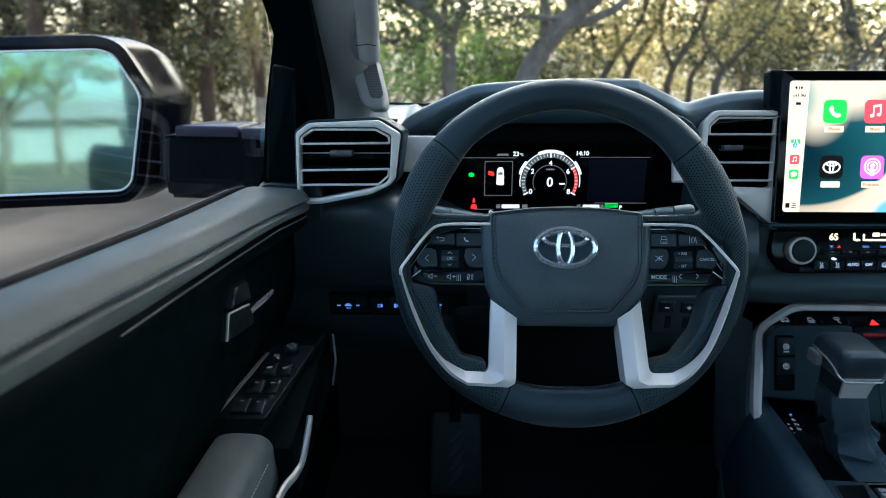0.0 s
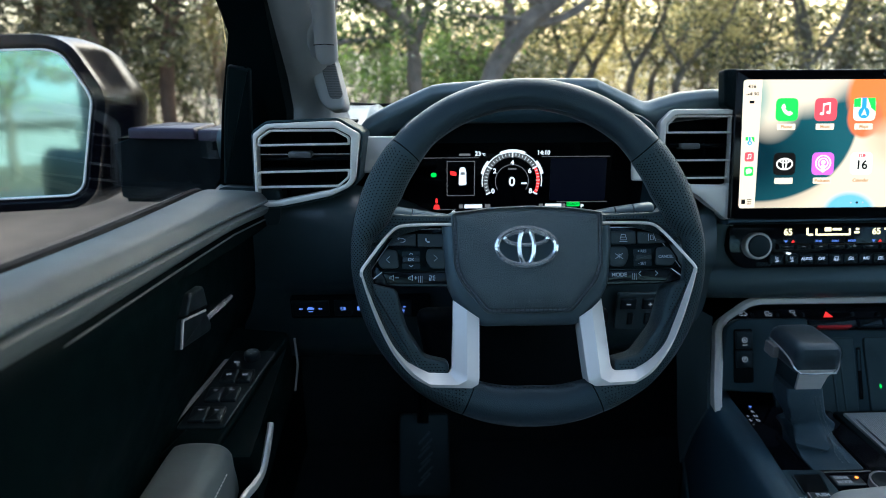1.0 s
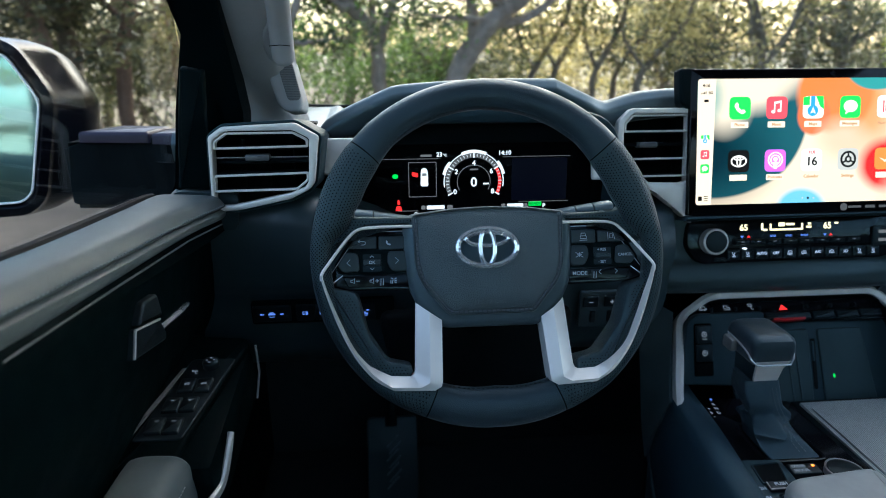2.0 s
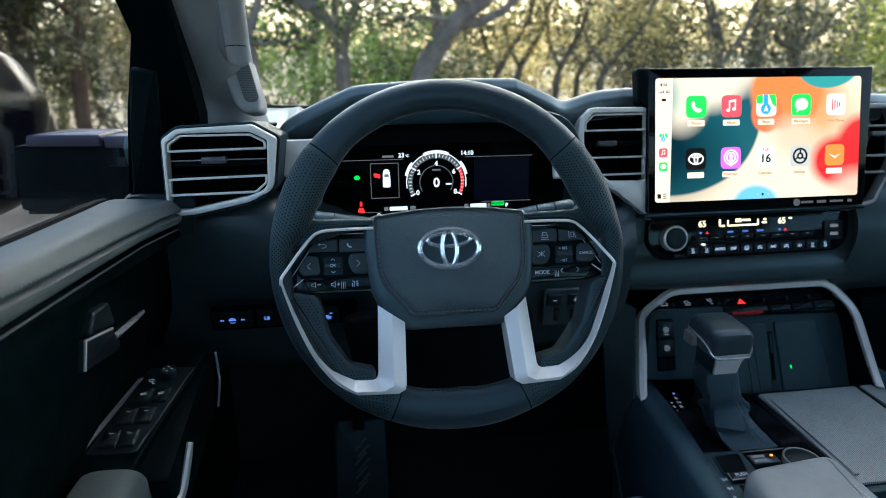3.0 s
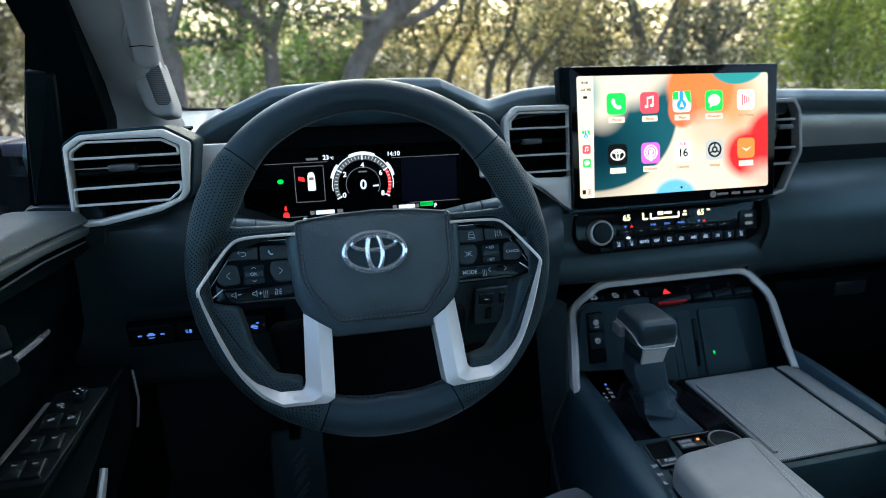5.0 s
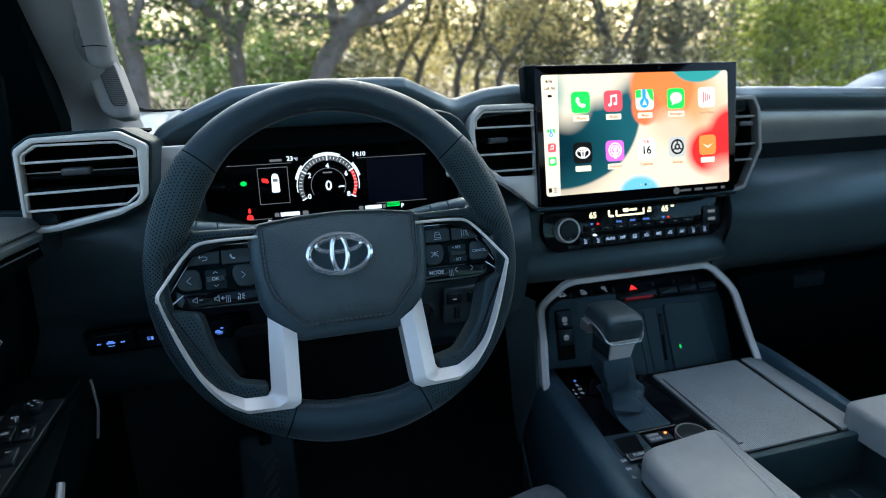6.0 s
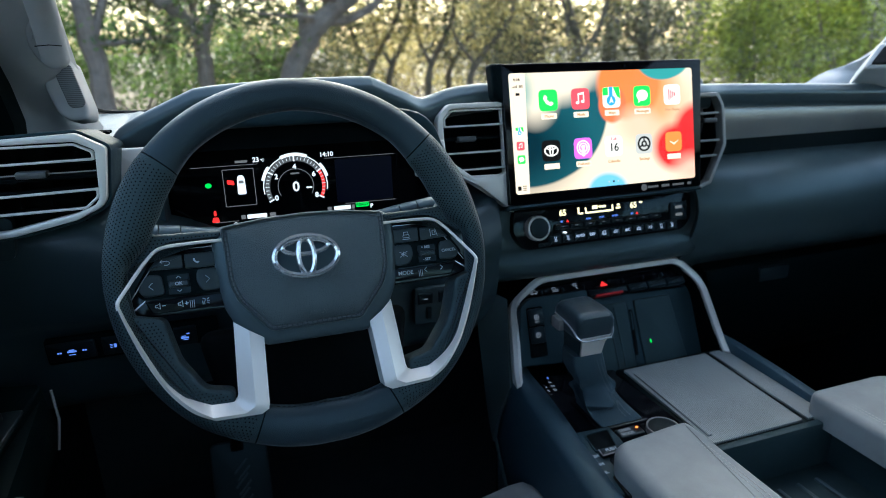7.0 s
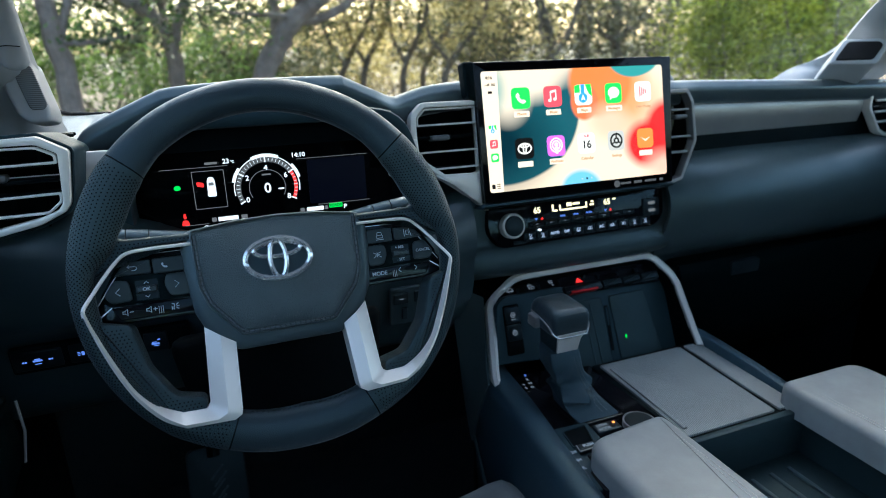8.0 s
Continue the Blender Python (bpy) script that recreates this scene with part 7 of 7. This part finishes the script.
part("pad", prism(bmesh.new(), rounded([(-0.026, 0.004), (0.040, 0.004), (0.052, 0.128), (-0.020, 0.128)], 0.006), 0.0, 0.0030, tm, 0.0022), RUBBERPAD, tray)
part("pad", prism(bmesh.new(), rounded([(0.060, 0.004), (0.150, 0.004), (0.146, 0.128), (0.068, 0.128)], 0.006), 0.0, 0.0030, tm, 0.0022), RUBBERPAD, tray)
for x in (0.006, 0.020):
    part("rib", prism(bmesh.new(), rounded([(x - 0.0015, 0.012), (x + 0.0015, 0.012), (x + 0.006, 0.120), (x + 0.003, 0.120)], 0.001), 0.002, 0.0042, tm, 0.001), RUBBERPAD, tray)
part("slot", prism(bmesh.new(), rounded([(0.046, 0.030), (0.052, 0.030), (0.062, 0.112), (0.055, 0.112)], 0.002), -0.001, 0.0010, tm), VOID, tray)
part("clip", prism(bmesh.new(), rounded([(0.0505, 0.075), (0.0545, 0.075), (0.0585, 0.108), (0.0545, 0.108)], 0.0015), 0.0, 0.0032, tm, 0.0012), PLASTIC, tray)
part("charge_lamp", prism(bmesh.new(), ellipse(0.0017, 0.0034, 12, 0.082, 0.050), 0.002, 0.0036, tm), GREEN_L, tray, "tiny green charging lamp")
part("tray_floor", prism(bmesh.new(), rect(0.30, 0.05, 0.004, 0.06, 0.0), -0.006, 0.0, flat(0.70, 0.822, 1.060), 0.001), PLASTIC, tray)
# strip of keys under the arch
part("key_rail", prism(bmesh.new(), rounded([(-0.118, 0.133), (-0.075, 0.156), (0.205, 0.156), (0.228, 0.118), (0.215, 0.118), (-0.11, 0.126)], 0.004), -0.03, -0.010, fm, 0.002), GLOSS, con)
for k in range(8):
    x = -0.093 + 0.0415 * k
    w = 0.040
    if k == 3 or k == 4:
        if k == 4:
            continue
        x, w = x + 0.0205, 0.080
    ky = part("console_key", prism(bmesh.new(), rect(w - 0.0015, 0.014, 0.002, x, 0.128), -0.012, -0.002, fm, 0.003), KEY, con)
    if k < 3:
        icon((TRUCK, TRAILER, MIRRORS)[k], x + 0.006, 0.1475, 0.0105, fm, -0.0096, PALE_L, ky, 0.00055)
    part("stud", prism(bmesh.new(), rect(0.004, 0.007, 0.001, x + w / 2, 0.144), -0.011, -0.006, fm, 0.001), KEY, ky)
    if w > 0.05:
        part("hazard_mark", prism(bmesh.new(), [Vector((x - 0.008, 0.1400)), Vector((x + 0.007, 0.1400)), Vector((x - 0.002, 0.149))], -0.0105, -0.0088, fm), RED_L, ky, "red hazard triangle")
        part("hazard_edge", prism(bmesh.new(), rect(0.055, 0.004, 0.001, x, 0.1215), -0.012, -0.0005, fm), surface("red_plastic_edge", (0.65, 0.01, 0.015), 0.35, relief=0), ky, "red edge")
# plate left of the selector
bp = tilted(0.545, 0.855, 1.162, 23)
part("key_plate", prism(bmesh.new(), rounded([(-0.038, -0.052), (0.105, -0.062), (0.105, 0.056), (-0.004, 0.056), (-0.022, 0.044)], 0.006), -0.014, 0.0, bp, 0.002), PLASTIC, con)
kp = part("brake_keys", prism(bmesh.new(), rounded([(-0.0165, -0.041), (0.0145, -0.041), (0.0165, 0.041), (-0.0125, 0.041)], 0.004), 0.0, 0.0012, bp, 0.0006), VOID, con)
for y, h, mk in ((0.024, 0.0275, True), (-0.0050, 0.0265, True), (-0.0295, 0.0185, False)):
    k = part("key", prism(bmesh.new(), rect(0.0262, h, 0.003, 0.001 + y * 0.04, y), 0.0, 0.0042 if mk else 0.0018, bp, 0.0014), KEY if mk else VOID, kp)
    if mk:
        cx = 0.001 + y * 0.04
        part("symbol", band(bmesh.new(), ellipse(0.0044, 0.0044, 18, cx, y), ellipse(0.0035, 0.0035, 18, cx, y), 0.0040, 0.0046, bp), PALE_L, k)
        words("P" if y < 0 else "A", 0.0060, at2(bp, cx, y, 0.0044), PALE_L, k, "symbol", 0.0002)
        if y > 0:
            part("symbol", prism(bmesh.new(), rect(0.008, 0.0011, 0.0, cx, y - 0.0075), 0.0040, 0.0046, bp), PALE_L, k)
part("trim_line", tube(bmesh.new(), smooth_path([(0.4790, 0.784, 1.046), (0.4785, 0.779, 1.030), (0.4785, 0.768, 1.012), (0.4785, 0.752, 1.000)], 5), 0.0009, 6), ARCH, con, "thin silver line running down from the arch")
# body of the console
bm = bmesh.new()
shell(bm, [[(0.530 - k * 1.3, y, z - 0.004), (0.512 - k, y, z + 0.004), (0.494 - k, y, z + 0.002), (0.484 - k, y, z - 0.014), (0.480 - k, y, z - 0.08), (0.485 - k, y, z - 0.20), (0.49 - k, y, 0.70)] for y, z, k in ((0.90, 1.09, -0.012), (0.84, 1.099, 0.0), (0.75, 1.098, 0.004), (0.62, 1.090, 0.012), (0.45, 1.085, 0.020), (0.1, 1.085, 0.02), (-0.2, 1.085, 0.02))], 0.012, 3)
rail = part("side_panel", bm, NAVY, con, "navy-black padded side of the console")
stitches([(0.4822 - k, y, z - 0.035) for y, z, k in ((0.82, 1.099, 0.0), (0.75, 1.098, 0.004), (0.62, 1.090, 0.012), (0.45, 1.085, 0.020))], "stitching", rail, THREAD, 0.0034, 0.0018, 0.0008)
bm = bmesh.new()
shell(bm, [[(0.897, y, z - 0.010), (0.902, y, z + 0.004), (0.918, y, z + 0.004), (0.928, y, z - 0.014), (0.930, y, z - 0.1), (0.93, y, 0.70)] for y, z in ((0.90, 1.09), (0.82, 1.099), (0.70, 1.094), (0.55, 1.085), (0.1, 1.085), (-0.2, 1.085))], 0.012, 3)
part("side_panel", bm, NAVY, con, "navy-black padded side of the console")
bm = tube(bmesh.new(), smooth_path([(0.474, 0.95, 1.225), (0.468, 0.90, 1.12), (0.470, 0.87, 1.02), (0.474, 0.85, 0.97), (0.474, 0.80, 0.90)], 5), 0.003, 6)
part("edge_bead", bm, PADSOFT, con)
# flank between the bead and the arch
bm = bmesh.new()
shell(bm, [[a, a.lerp(b, 0.5) + Vector((-0.004, 0.002, 0)), b] for a, b in (
    (Vector((0.474, 0.952, 1.225)), fm @ Vector((-0.141, 0.140, -0.006))), (Vector((0.469, 0.905, 1.130)), fm @ Vector((-0.152, 0.090, -0.006))),
    (Vector((0.471, 0.875, 1.030)), fm @ Vector((-0.165, 0.035, -0.006))), (Vector((0.475, 0.855, 0.97)), fm @ Vector((-0.173, -0.004, -0.006))))], 0.006, 3)
part("flank", bm, PADSOFT, con)
bm = bmesh.new()
shell(bm, [[(x, 1.02, 1.22), (x, 0.95, 1.10), (x, 0.90, 0.95), (x, 0.90, 0.70)] for x in (0.492, 0.60, 0.75, 0.88)], 0.01, 2)
part("front_wall", bm, DEEP, con)
km = flat(0.60, 0.70, 1.083, -0.5)
part("selector_panel", prism(bmesh.new(), rounded([(-0.085, -0.15), (0.080, -0.15), (0.080, 0.125), (-0.074, 0.152)], 0.006), -0.02, 0.0, km, 0.002), GLOSS, con, "gloss black selector panel")
for t, x, y, lit in (("P", -0.0393, 0.1380, ICE_L), ("R", -0.0426, 0.1250, PALE_L), ("N", -0.0441, 0.1130, PALE_L), ("D", -0.0464, 0.1010, PALE_L), ("S", -0.0575, 0.1020, PALE_L), ("+", -0.0560, 0.1130, PALE_L), ("-", -0.0585, 0.0920, PALE_L)):
    words(t, 0.0078, at2(km, x, y, 0.0004), lit, con, "gear_legend", 0.0001)
# lid and its runners
mm2 = flat(0.79, 0.705, 1.084, 1.5)
lid = part("lid", prism(bmesh.new(), rect(0.226, 0.225, 0.004, 0.0, 0.0), -0.03, -0.002, mm2, 0.001), DEEP, con, "sliding lid with ribbed grey rubber panels")
part("panel", prism(bmesh.new(), rounded([(-0.102, -0.104), (0.062, -0.104), (0.066, 0.1035), (-0.1035, 0.1035)], 0.003), -0.004, 0.0015, mm2, 0.0012), MAT, lid, "ribbed grey rubber panel")
part("panel", prism(bmesh.new(), rounded([(0.071, -0.104), (0.108, -0.104), (0.108, 0.1035), (0.075, 0.1035)], 0.003), -0.004, 0.0015, mm2, 0.0012), MAT, lid, "ribbed grey rubber panel")
part("runner", prism(bmesh.new(), [Vector(p) for p in ((-0.098, -0.09), (-0.091, -0.09), (-0.091, 0.085), (-0.096, 0.085))], 0.0, 0.0045, mm2, 0.001), MAT, lid)
# open bin behind the lid
bin_ = thing("storage_bin", "open black storage bin between the armrests", "storage bin", (0.78, 0.45, 1.0))
part("floor", block(bmesh.new(), (0.235, 0.62, 0.01), Matrix.Translation((0.785, 0.28, 1.005)), 0.002), RUBBERPAD, bin_)
part("front", block(bmesh.new(), (0.235, 0.012, 0.085), Matrix.Translation((0.785, 0.590, 1.040)), 0.003), RUBBERPAD, bin_)
for x in (0.668, 0.900):
    part("side", block(bmesh.new(), (0.012, 0.62, 0.085), Matrix.Translation((x, 0.28, 1.040)), 0.003), RUBBERPAD, bin_)
for x in (0.74, 0.775, 0.81, 0.845):
    part("groove", block(bmesh.new(), (0.006, 0.44, 0.005), Matrix.Translation((x, 0.34, 1.011)), 0.001), COVER, bin_)
part("back", block(bmesh.new(), (0.24, 0.012, 0.085), Matrix.Translation((0.785, -0.03, 1.040)), 0.003), RUBBERPAD, bin_)

# armrests
for x0, x1, yt, zt, lab in ((0.520, 0.657, 0.624, 1.120, "grey leatherette console armrest with stitched seam"), (0.872, 1.035, 0.618, 1.118, "grey leatherette console armrest with stitched seam")):
    w = x1 - x0
    left = x0 < 0.6
    pts = rounded([(x0, yt - 0.75), (x1, yt - 0.75), (x1, yt), (x0, yt - (0.014 if left else 0.0))], [0.02, 0.02, 0.022 if left else 0.035, 0.034 if left else 0.018], 8)
    pad_ = part("armrest", prism(bmesh.new(), pts, zt - (0.065 if left else 0.046), zt, Matrix(), 0.016 if left else 0.011, 6), GREY, con, lab)
    for dx in (0.020, 0.026) if x0 < 0.6 else (0.143, 0.137):
        xx = x1 - dx if x0 < 0.6 else x1 - dx
        stitches([(xx, yt - 0.015, zt - 0.001), (xx, yt - 0.12, zt + 0.0003), (xx, yt - 0.3, zt + 0.0003), (xx, yt - 0.5, zt + 0.0003)], "stitching", pad_, THREADGREY, 0.003, 0.002, 0.0006)
    part("base", block(bmesh.new(), (x1 - x0 - 0.05, 0.5, 0.10), Matrix.Translation(((x0 + x1) / 2, yt - 0.32, zt - 0.10)), 0.01), PLASTIC, pad_)

# four-wheel-drive switch, drive-mode key and dial
dm = flat(0.540, 0.632, 1.084, 4)
dp = thing("drive_switch", "black drive switch panel with a PUSH key and pale legends", "switch panel", (0.565, 0.65, 1.08))
part("plate", prism(bmesh.new(), rounded([(-0.042, -0.075), (0.030, -0.075), (0.030, 0.045), (-0.030, 0.048)], 0.005), -0.004, 0.003, dm, 0.001), PLASTIC, dp)
part("well", prism(bmesh.new(), rounded([(-0.0165, 0.0035), (0.0150, 0.0045), (0.0225, 0.0370), (-0.0130, 0.0360)], 0.003), 0.0, 0.0036, dm), VOID, dp)
part("well_edge", band(bmesh.new(), rounded([(-0.0185, 0.0020), (0.0165, 0.0030), (0.0240, 0.0385), (-0.0150, 0.0375)], 0.003), rounded([(-0.0165, 0.0035), (0.0150, 0.0045), (0.0225, 0.0370), (-0.0130, 0.0360)], 0.003), 0.002, 0.0055, dm, 0.0006), PLASTIC, dp)
KEYSHAPE = [(x - 0.004, y + 0.001) for x, y in ((-0.0115, -0.0118), (0.0185, -0.0110), (0.0185, 0.0008), (-0.0105, 0.0000))]
pk = part("push_key", prism(bmesh.new(), rounded(KEYSHAPE, 0.0015), 0.002, 0.0095, dm, 0.0015), KEY, dp, "black PUSH key with a silver edge")
part("edge", tube(bmesh.new(), [dm @ Vector((x, y, 0.0085)) for x, y in ((-0.0150, 0.0010), (-0.0160, -0.0112), (0.0140, -0.0104))], 0.0010, 6), CHROME, pk, "bright edge")
words("PUSH", 0.0070, at2(dm, 0.0005, -0.0045, 0.0098), LEGEND, pk, "legend", 0.0002)
part("knurl", prism(bmesh.new(), rect(0.030, 0.026, 0.003, 0.006, -0.0285), 0.002, 0.007, dm, 0.003), KEY, dp)
for y in (-0.022, -0.027, -0.032, -0.037):
    part("ridge", prism(bmesh.new(), rect(0.028, 0.0018, 0.0005, 0.006, y), 0.006, 0.0080, dm, 0.0006), KEYCAP, dp)
for t, x, y in (("2H", -0.0217, -0.0040), ("4H", -0.0236, -0.0195), ("4L", -0.0256, -0.0345)):
    words(t, 0.0070, at2(dm, x, y, 0.0034), LEGEND, dp, "legend", 0.0002)
mk2 = flat(0.592, 0.657, 1.084, 2)
dmk = thing("drive_mode_key", "black drive mode key with an amber lamp", "switch", (0.612, 0.68, 1.084))
part("key", prism(bmesh.new(), rect(0.040, 0.020, 0.003), 0.0, 0.006, mk2, 0.002), KEY, dmk)
words("DRIVE", 0.0068, at2(mk2, -0.006, 0.004, 0.0062), PALE_L, dmk, "legend", 0.0002)
words("MODE", 0.0068, at2(mk2, -0.006, -0.004, 0.0062), PALE_L, dmk, "legend", 0.0002)
part("lamp", prism(bmesh.new(), ellipse(0.0022, 0.0018, 12, 0.014, 0.004), 0.005, 0.0066, mk2), AMBER_L, dmk, "amber lamp")
dl = thing("drive_dial", "round black dial with a silver ring on the console", "dial", (0.645, 0.667, 1.085))
part("ring", prism(bmesh.new(), ellipse(0.0235, 0.0235, 48), 0.0, 0.009, flat(0.640, 0.646, 1.083), 0.001), DARKTRIM, dl)
part("cap", prism(bmesh.new(), ellipse(0.0212, 0.0212, 48), 0.004, 0.0105, flat(0.640, 0.646, 1.083), 0.0015), KEY, dl)
part("rim", band(bmesh.new(), ellipse(0.0237, 0.0237, 48), ellipse(0.0214, 0.0214, 48), 0.008, 0.0102, flat(0.640, 0.646, 1.083), 0.0006), DARKTRIM, dl, "thin bright ring")

# ---- gear selector ----
gs = thing("gear_selector", "black gear selector with a silver collar and leather gaiter", "gear selector", (0.58, 0.72, 1.09))
gx, gy = 0.566, 0.748


# soft leather that drops straight from the collar, breaks at a knee and spreads to its frame in slanting folds
GAITER_RINGS = (
    # height, front left, front middle, front right, right, back right, back, back left, left
    (1.180, (0.539, 0.728), (0.563, 0.725), (0.587, 0.727), (0.588, 0.748), (0.586, 0.768), (0.564, 0.770), (0.542, 0.768), (0.539, 0.748)),
    (1.160, (0.540, 0.724), (0.566, 0.719), (0.591, 0.722), (0.592, 0.745), (0.590, 0.767), (0.567, 0.769), (0.543, 0.767), (0.540, 0.746)),
    (1.142, (0.545, 0.720), (0.572, 0.716), (0.597, 0.720), (0.598, 0.742), (0.597, 0.766), (0.572, 0.768), (0.548, 0.766), (0.544, 0.743)),
    (1.127, (0.555, 0.722), (0.578, 0.708), (0.605, 0.718), (0.604, 0.740), (0.606, 0.764), (0.580, 0.766), (0.557, 0.764), (0.554, 0.742)),
    (1.112, (0.548, 0.712), (0.590, 0.692), (0.607, 0.716), (0.611, 0.734), (0.614, 0.762), (0.586, 0.764), (0.558, 0.764), (0.551, 0.738)),
    (1.098, (0.553, 0.694), (0.588, 0.700), (0.620, 0.700), (0.622, 0.726), (0.624, 0.760), (0.592, 0.762), (0.562, 0.762), (0.556, 0.728)),
    (1.084, (0.564, 0.684), (0.598, 0.684), (0.634, 0.684), (0.635, 0.722), (0.635, 0.758), (0.600, 0.759), (0.564, 0.758), (0.563, 0.722)))
rings = [(z, rounded(pts, [0.004, 0.007, 0.004, 0.007] * 2, 5)) for z, *pts in GAITER_RINGS]
cols = [smooth_path([(r[k].x, r[k].y, z) for z, r in rings], 7) for k in range(len(rings[0][1]))]
rows = []
for i in range(len(cols[0])):
    h = i / (len(cols[0]) - 1)
    mid = sum((c[i] for c in cols), Vector()) / len(cols)
    row = []
    for k, c in enumerate(cols):
        u = k / len(cols)
        bell = math.exp(-((h - 0.56) / 0.27) ** 2)
        crease = 1 - 2 * abs(math.sin(3.14159 * (3 * u + 2.2 * h + 0.12 * math.sin(9 * u)))) ** 0.55
        soft = math.sin(6.28319 * (3 * u - 1.7 * h)) * 0.35
        row.append(c[i] + (c[i] - mid).normalized() * 0.0052 * bell * (crease + soft))
    rows.append(row)
bm = bmesh.new()
skin(bm, [[bm.verts.new(p) for p in row] for row in rows])
gaiter = part("gaiter", bm, GAITER, gs, "creased black leather gaiter")
for f in (0.42, 0.66):
    run = [(p.x, p.y - 0.0020, p.z) for p in smooth_path([Vector((*pts[1], z)).lerp(Vector((*pts[2], z)), f) for z, *pts in GAITER_RINGS], 4)]
    stitches(run[2:-2], "stitching", gaiter, THREAD, 0.0032, 0.002, 0.0006)
part("gaiter_frame", band(bmesh.new(), rect(0.086, 0.090, 0.010, 0.599, 0.721), rect(0.076, 0.080, 0.008, 0.599, 0.721), 1.080, 1.0865, Matrix(), 0.002), GLOSS, gs)
nk = Matrix.Translation((gx, gy, 0.991))
bm = bmesh.new()
ls = []
for z, hx, hy, cy in ((0.186, 0.0165, 0.0225, 0.004), (0.189, 0.0178, 0.0238, 0.004), (0.210, 0.0195, 0.0255, 0.001), (0.222, 0.0255, 0.030, 0.000), (0.232, 0.027, 0.031, 0.002)):
    ls.append(loop(bm, rect(2 * hx, 2 * hy, 0.004, 0.0, cy), z, nk))
skin(bm, ls)
part("neck", bm, PLASTIC, gs)
bm = bmesh.new()
ls = []
for z, hx, y in ((0.1865, 0.0158, -0.0200), (0.190, 0.0172, -0.0216), (0.210, 0.0190, -0.0262), (0.2235, 0.0245, -0.0318)):
    ls.append(loop(bm, [Vector((-hx, y - 0.0005)), Vector((hx, y - 0.0005)), Vector((hx, y + 0.006)), Vector((-hx, y + 0.006))], z, nk))
skin(bm, ls)
part("collar", bm, ARCH, gs, "satin silver collar plate")
bm = bmesh.new()
ls = []
for z, hx, hy, sy, r in ((0.214, 0.0215, 0.028, 0.004, 0.006), (0.2185, 0.0268, 0.0325, 0.003, 0.008), (0.224, 0.0292, 0.0350, 0.003, 0.009), (0.236, 0.0305, 0.0368, 0.003, 0.010), (0.246, 0.0305, 0.0368, 0.003, 0.011), (0.2525, 0.0290, 0.0350, 0.003, 0.012), (0.2565, 0.0255, 0.0310, 0.004, 0.012), (0.2585, 0.020, 0.025, 0.004, 0.010)):
    ls.append(loop(bm, [Vector((p.x, p.y)) for p in rect(2 * hx, 2 * hy, r, 0.0, sy, 6)], z, nk))
skin(bm, ls)
grip = part("grip", bm, SMOOTH, gs, "smooth black leather selector grip")
part("thumb_button", block(bmesh.new(), (0.010, 0.024, 0.018), Matrix.Translation((gx - 0.033, gy + 0.020, 1.219)), 0.003), DARKTRIM, gs, "dark satin thumb button")
line = [(-0.0325, 0.030, 0.240), (-0.0325, 0.000, 0.238), (-0.0318, -0.020, 0.233), (-0.0300, -0.030, 0.226), (-0.0235, -0.0335, 0.2205), (-0.019, -0.0345, 0.2195), (0.019, -0.0345, 0.2195), (0.0240, -0.0335, 0.2210), (0.0302, -0.028, 0.230), (0.0320, -0.015, 0.236)]
bm = tube(bmesh.new(), smooth_path([(gx + x, gy + y, 0.991 + z) for x, y, z in line], 4), 0.0013, 6)
part("silver_line", bm, CHROME, gs, "bright silver line round the grip")

# ---- seats: only their front edges come into view ----
for x, y, lab in ((0.26, 0.700, "grey leatherette driver's seat cushion"), (1.36, 0.66, "grey leatherette passenger seat cushion")):
    st = thing("seat", lab, "seat", (x, y, 0.72), "front seats")
    bm = bmesh.new()
    secs = []
    for dx, dz in ((-0.24, -0.03), (-0.20, 0.012), (-0.12, 0.0), (0.0, -0.004), (0.12, 0.0), (0.20, 0.012), (0.24, -0.03)):
        secs.append([(x + dx, y + 0.02, 0.86), (x + dx, y + 0.035, 0.945 + dz), (x + dx, y, 0.985 + dz), (x + dx, y - 0.2, 0.995 + dz), (x + dx, y - 0.5, 0.96 + dz)])
    shell(bm, secs, 0.03, 3)
    part("cushion", bm, GREY, st)
    part("base", block(bmesh.new(), (0.40, 0.45, 0.20), Matrix.Translation((x, y - 0.26, 0.82)), 0.02), DEEP, st)
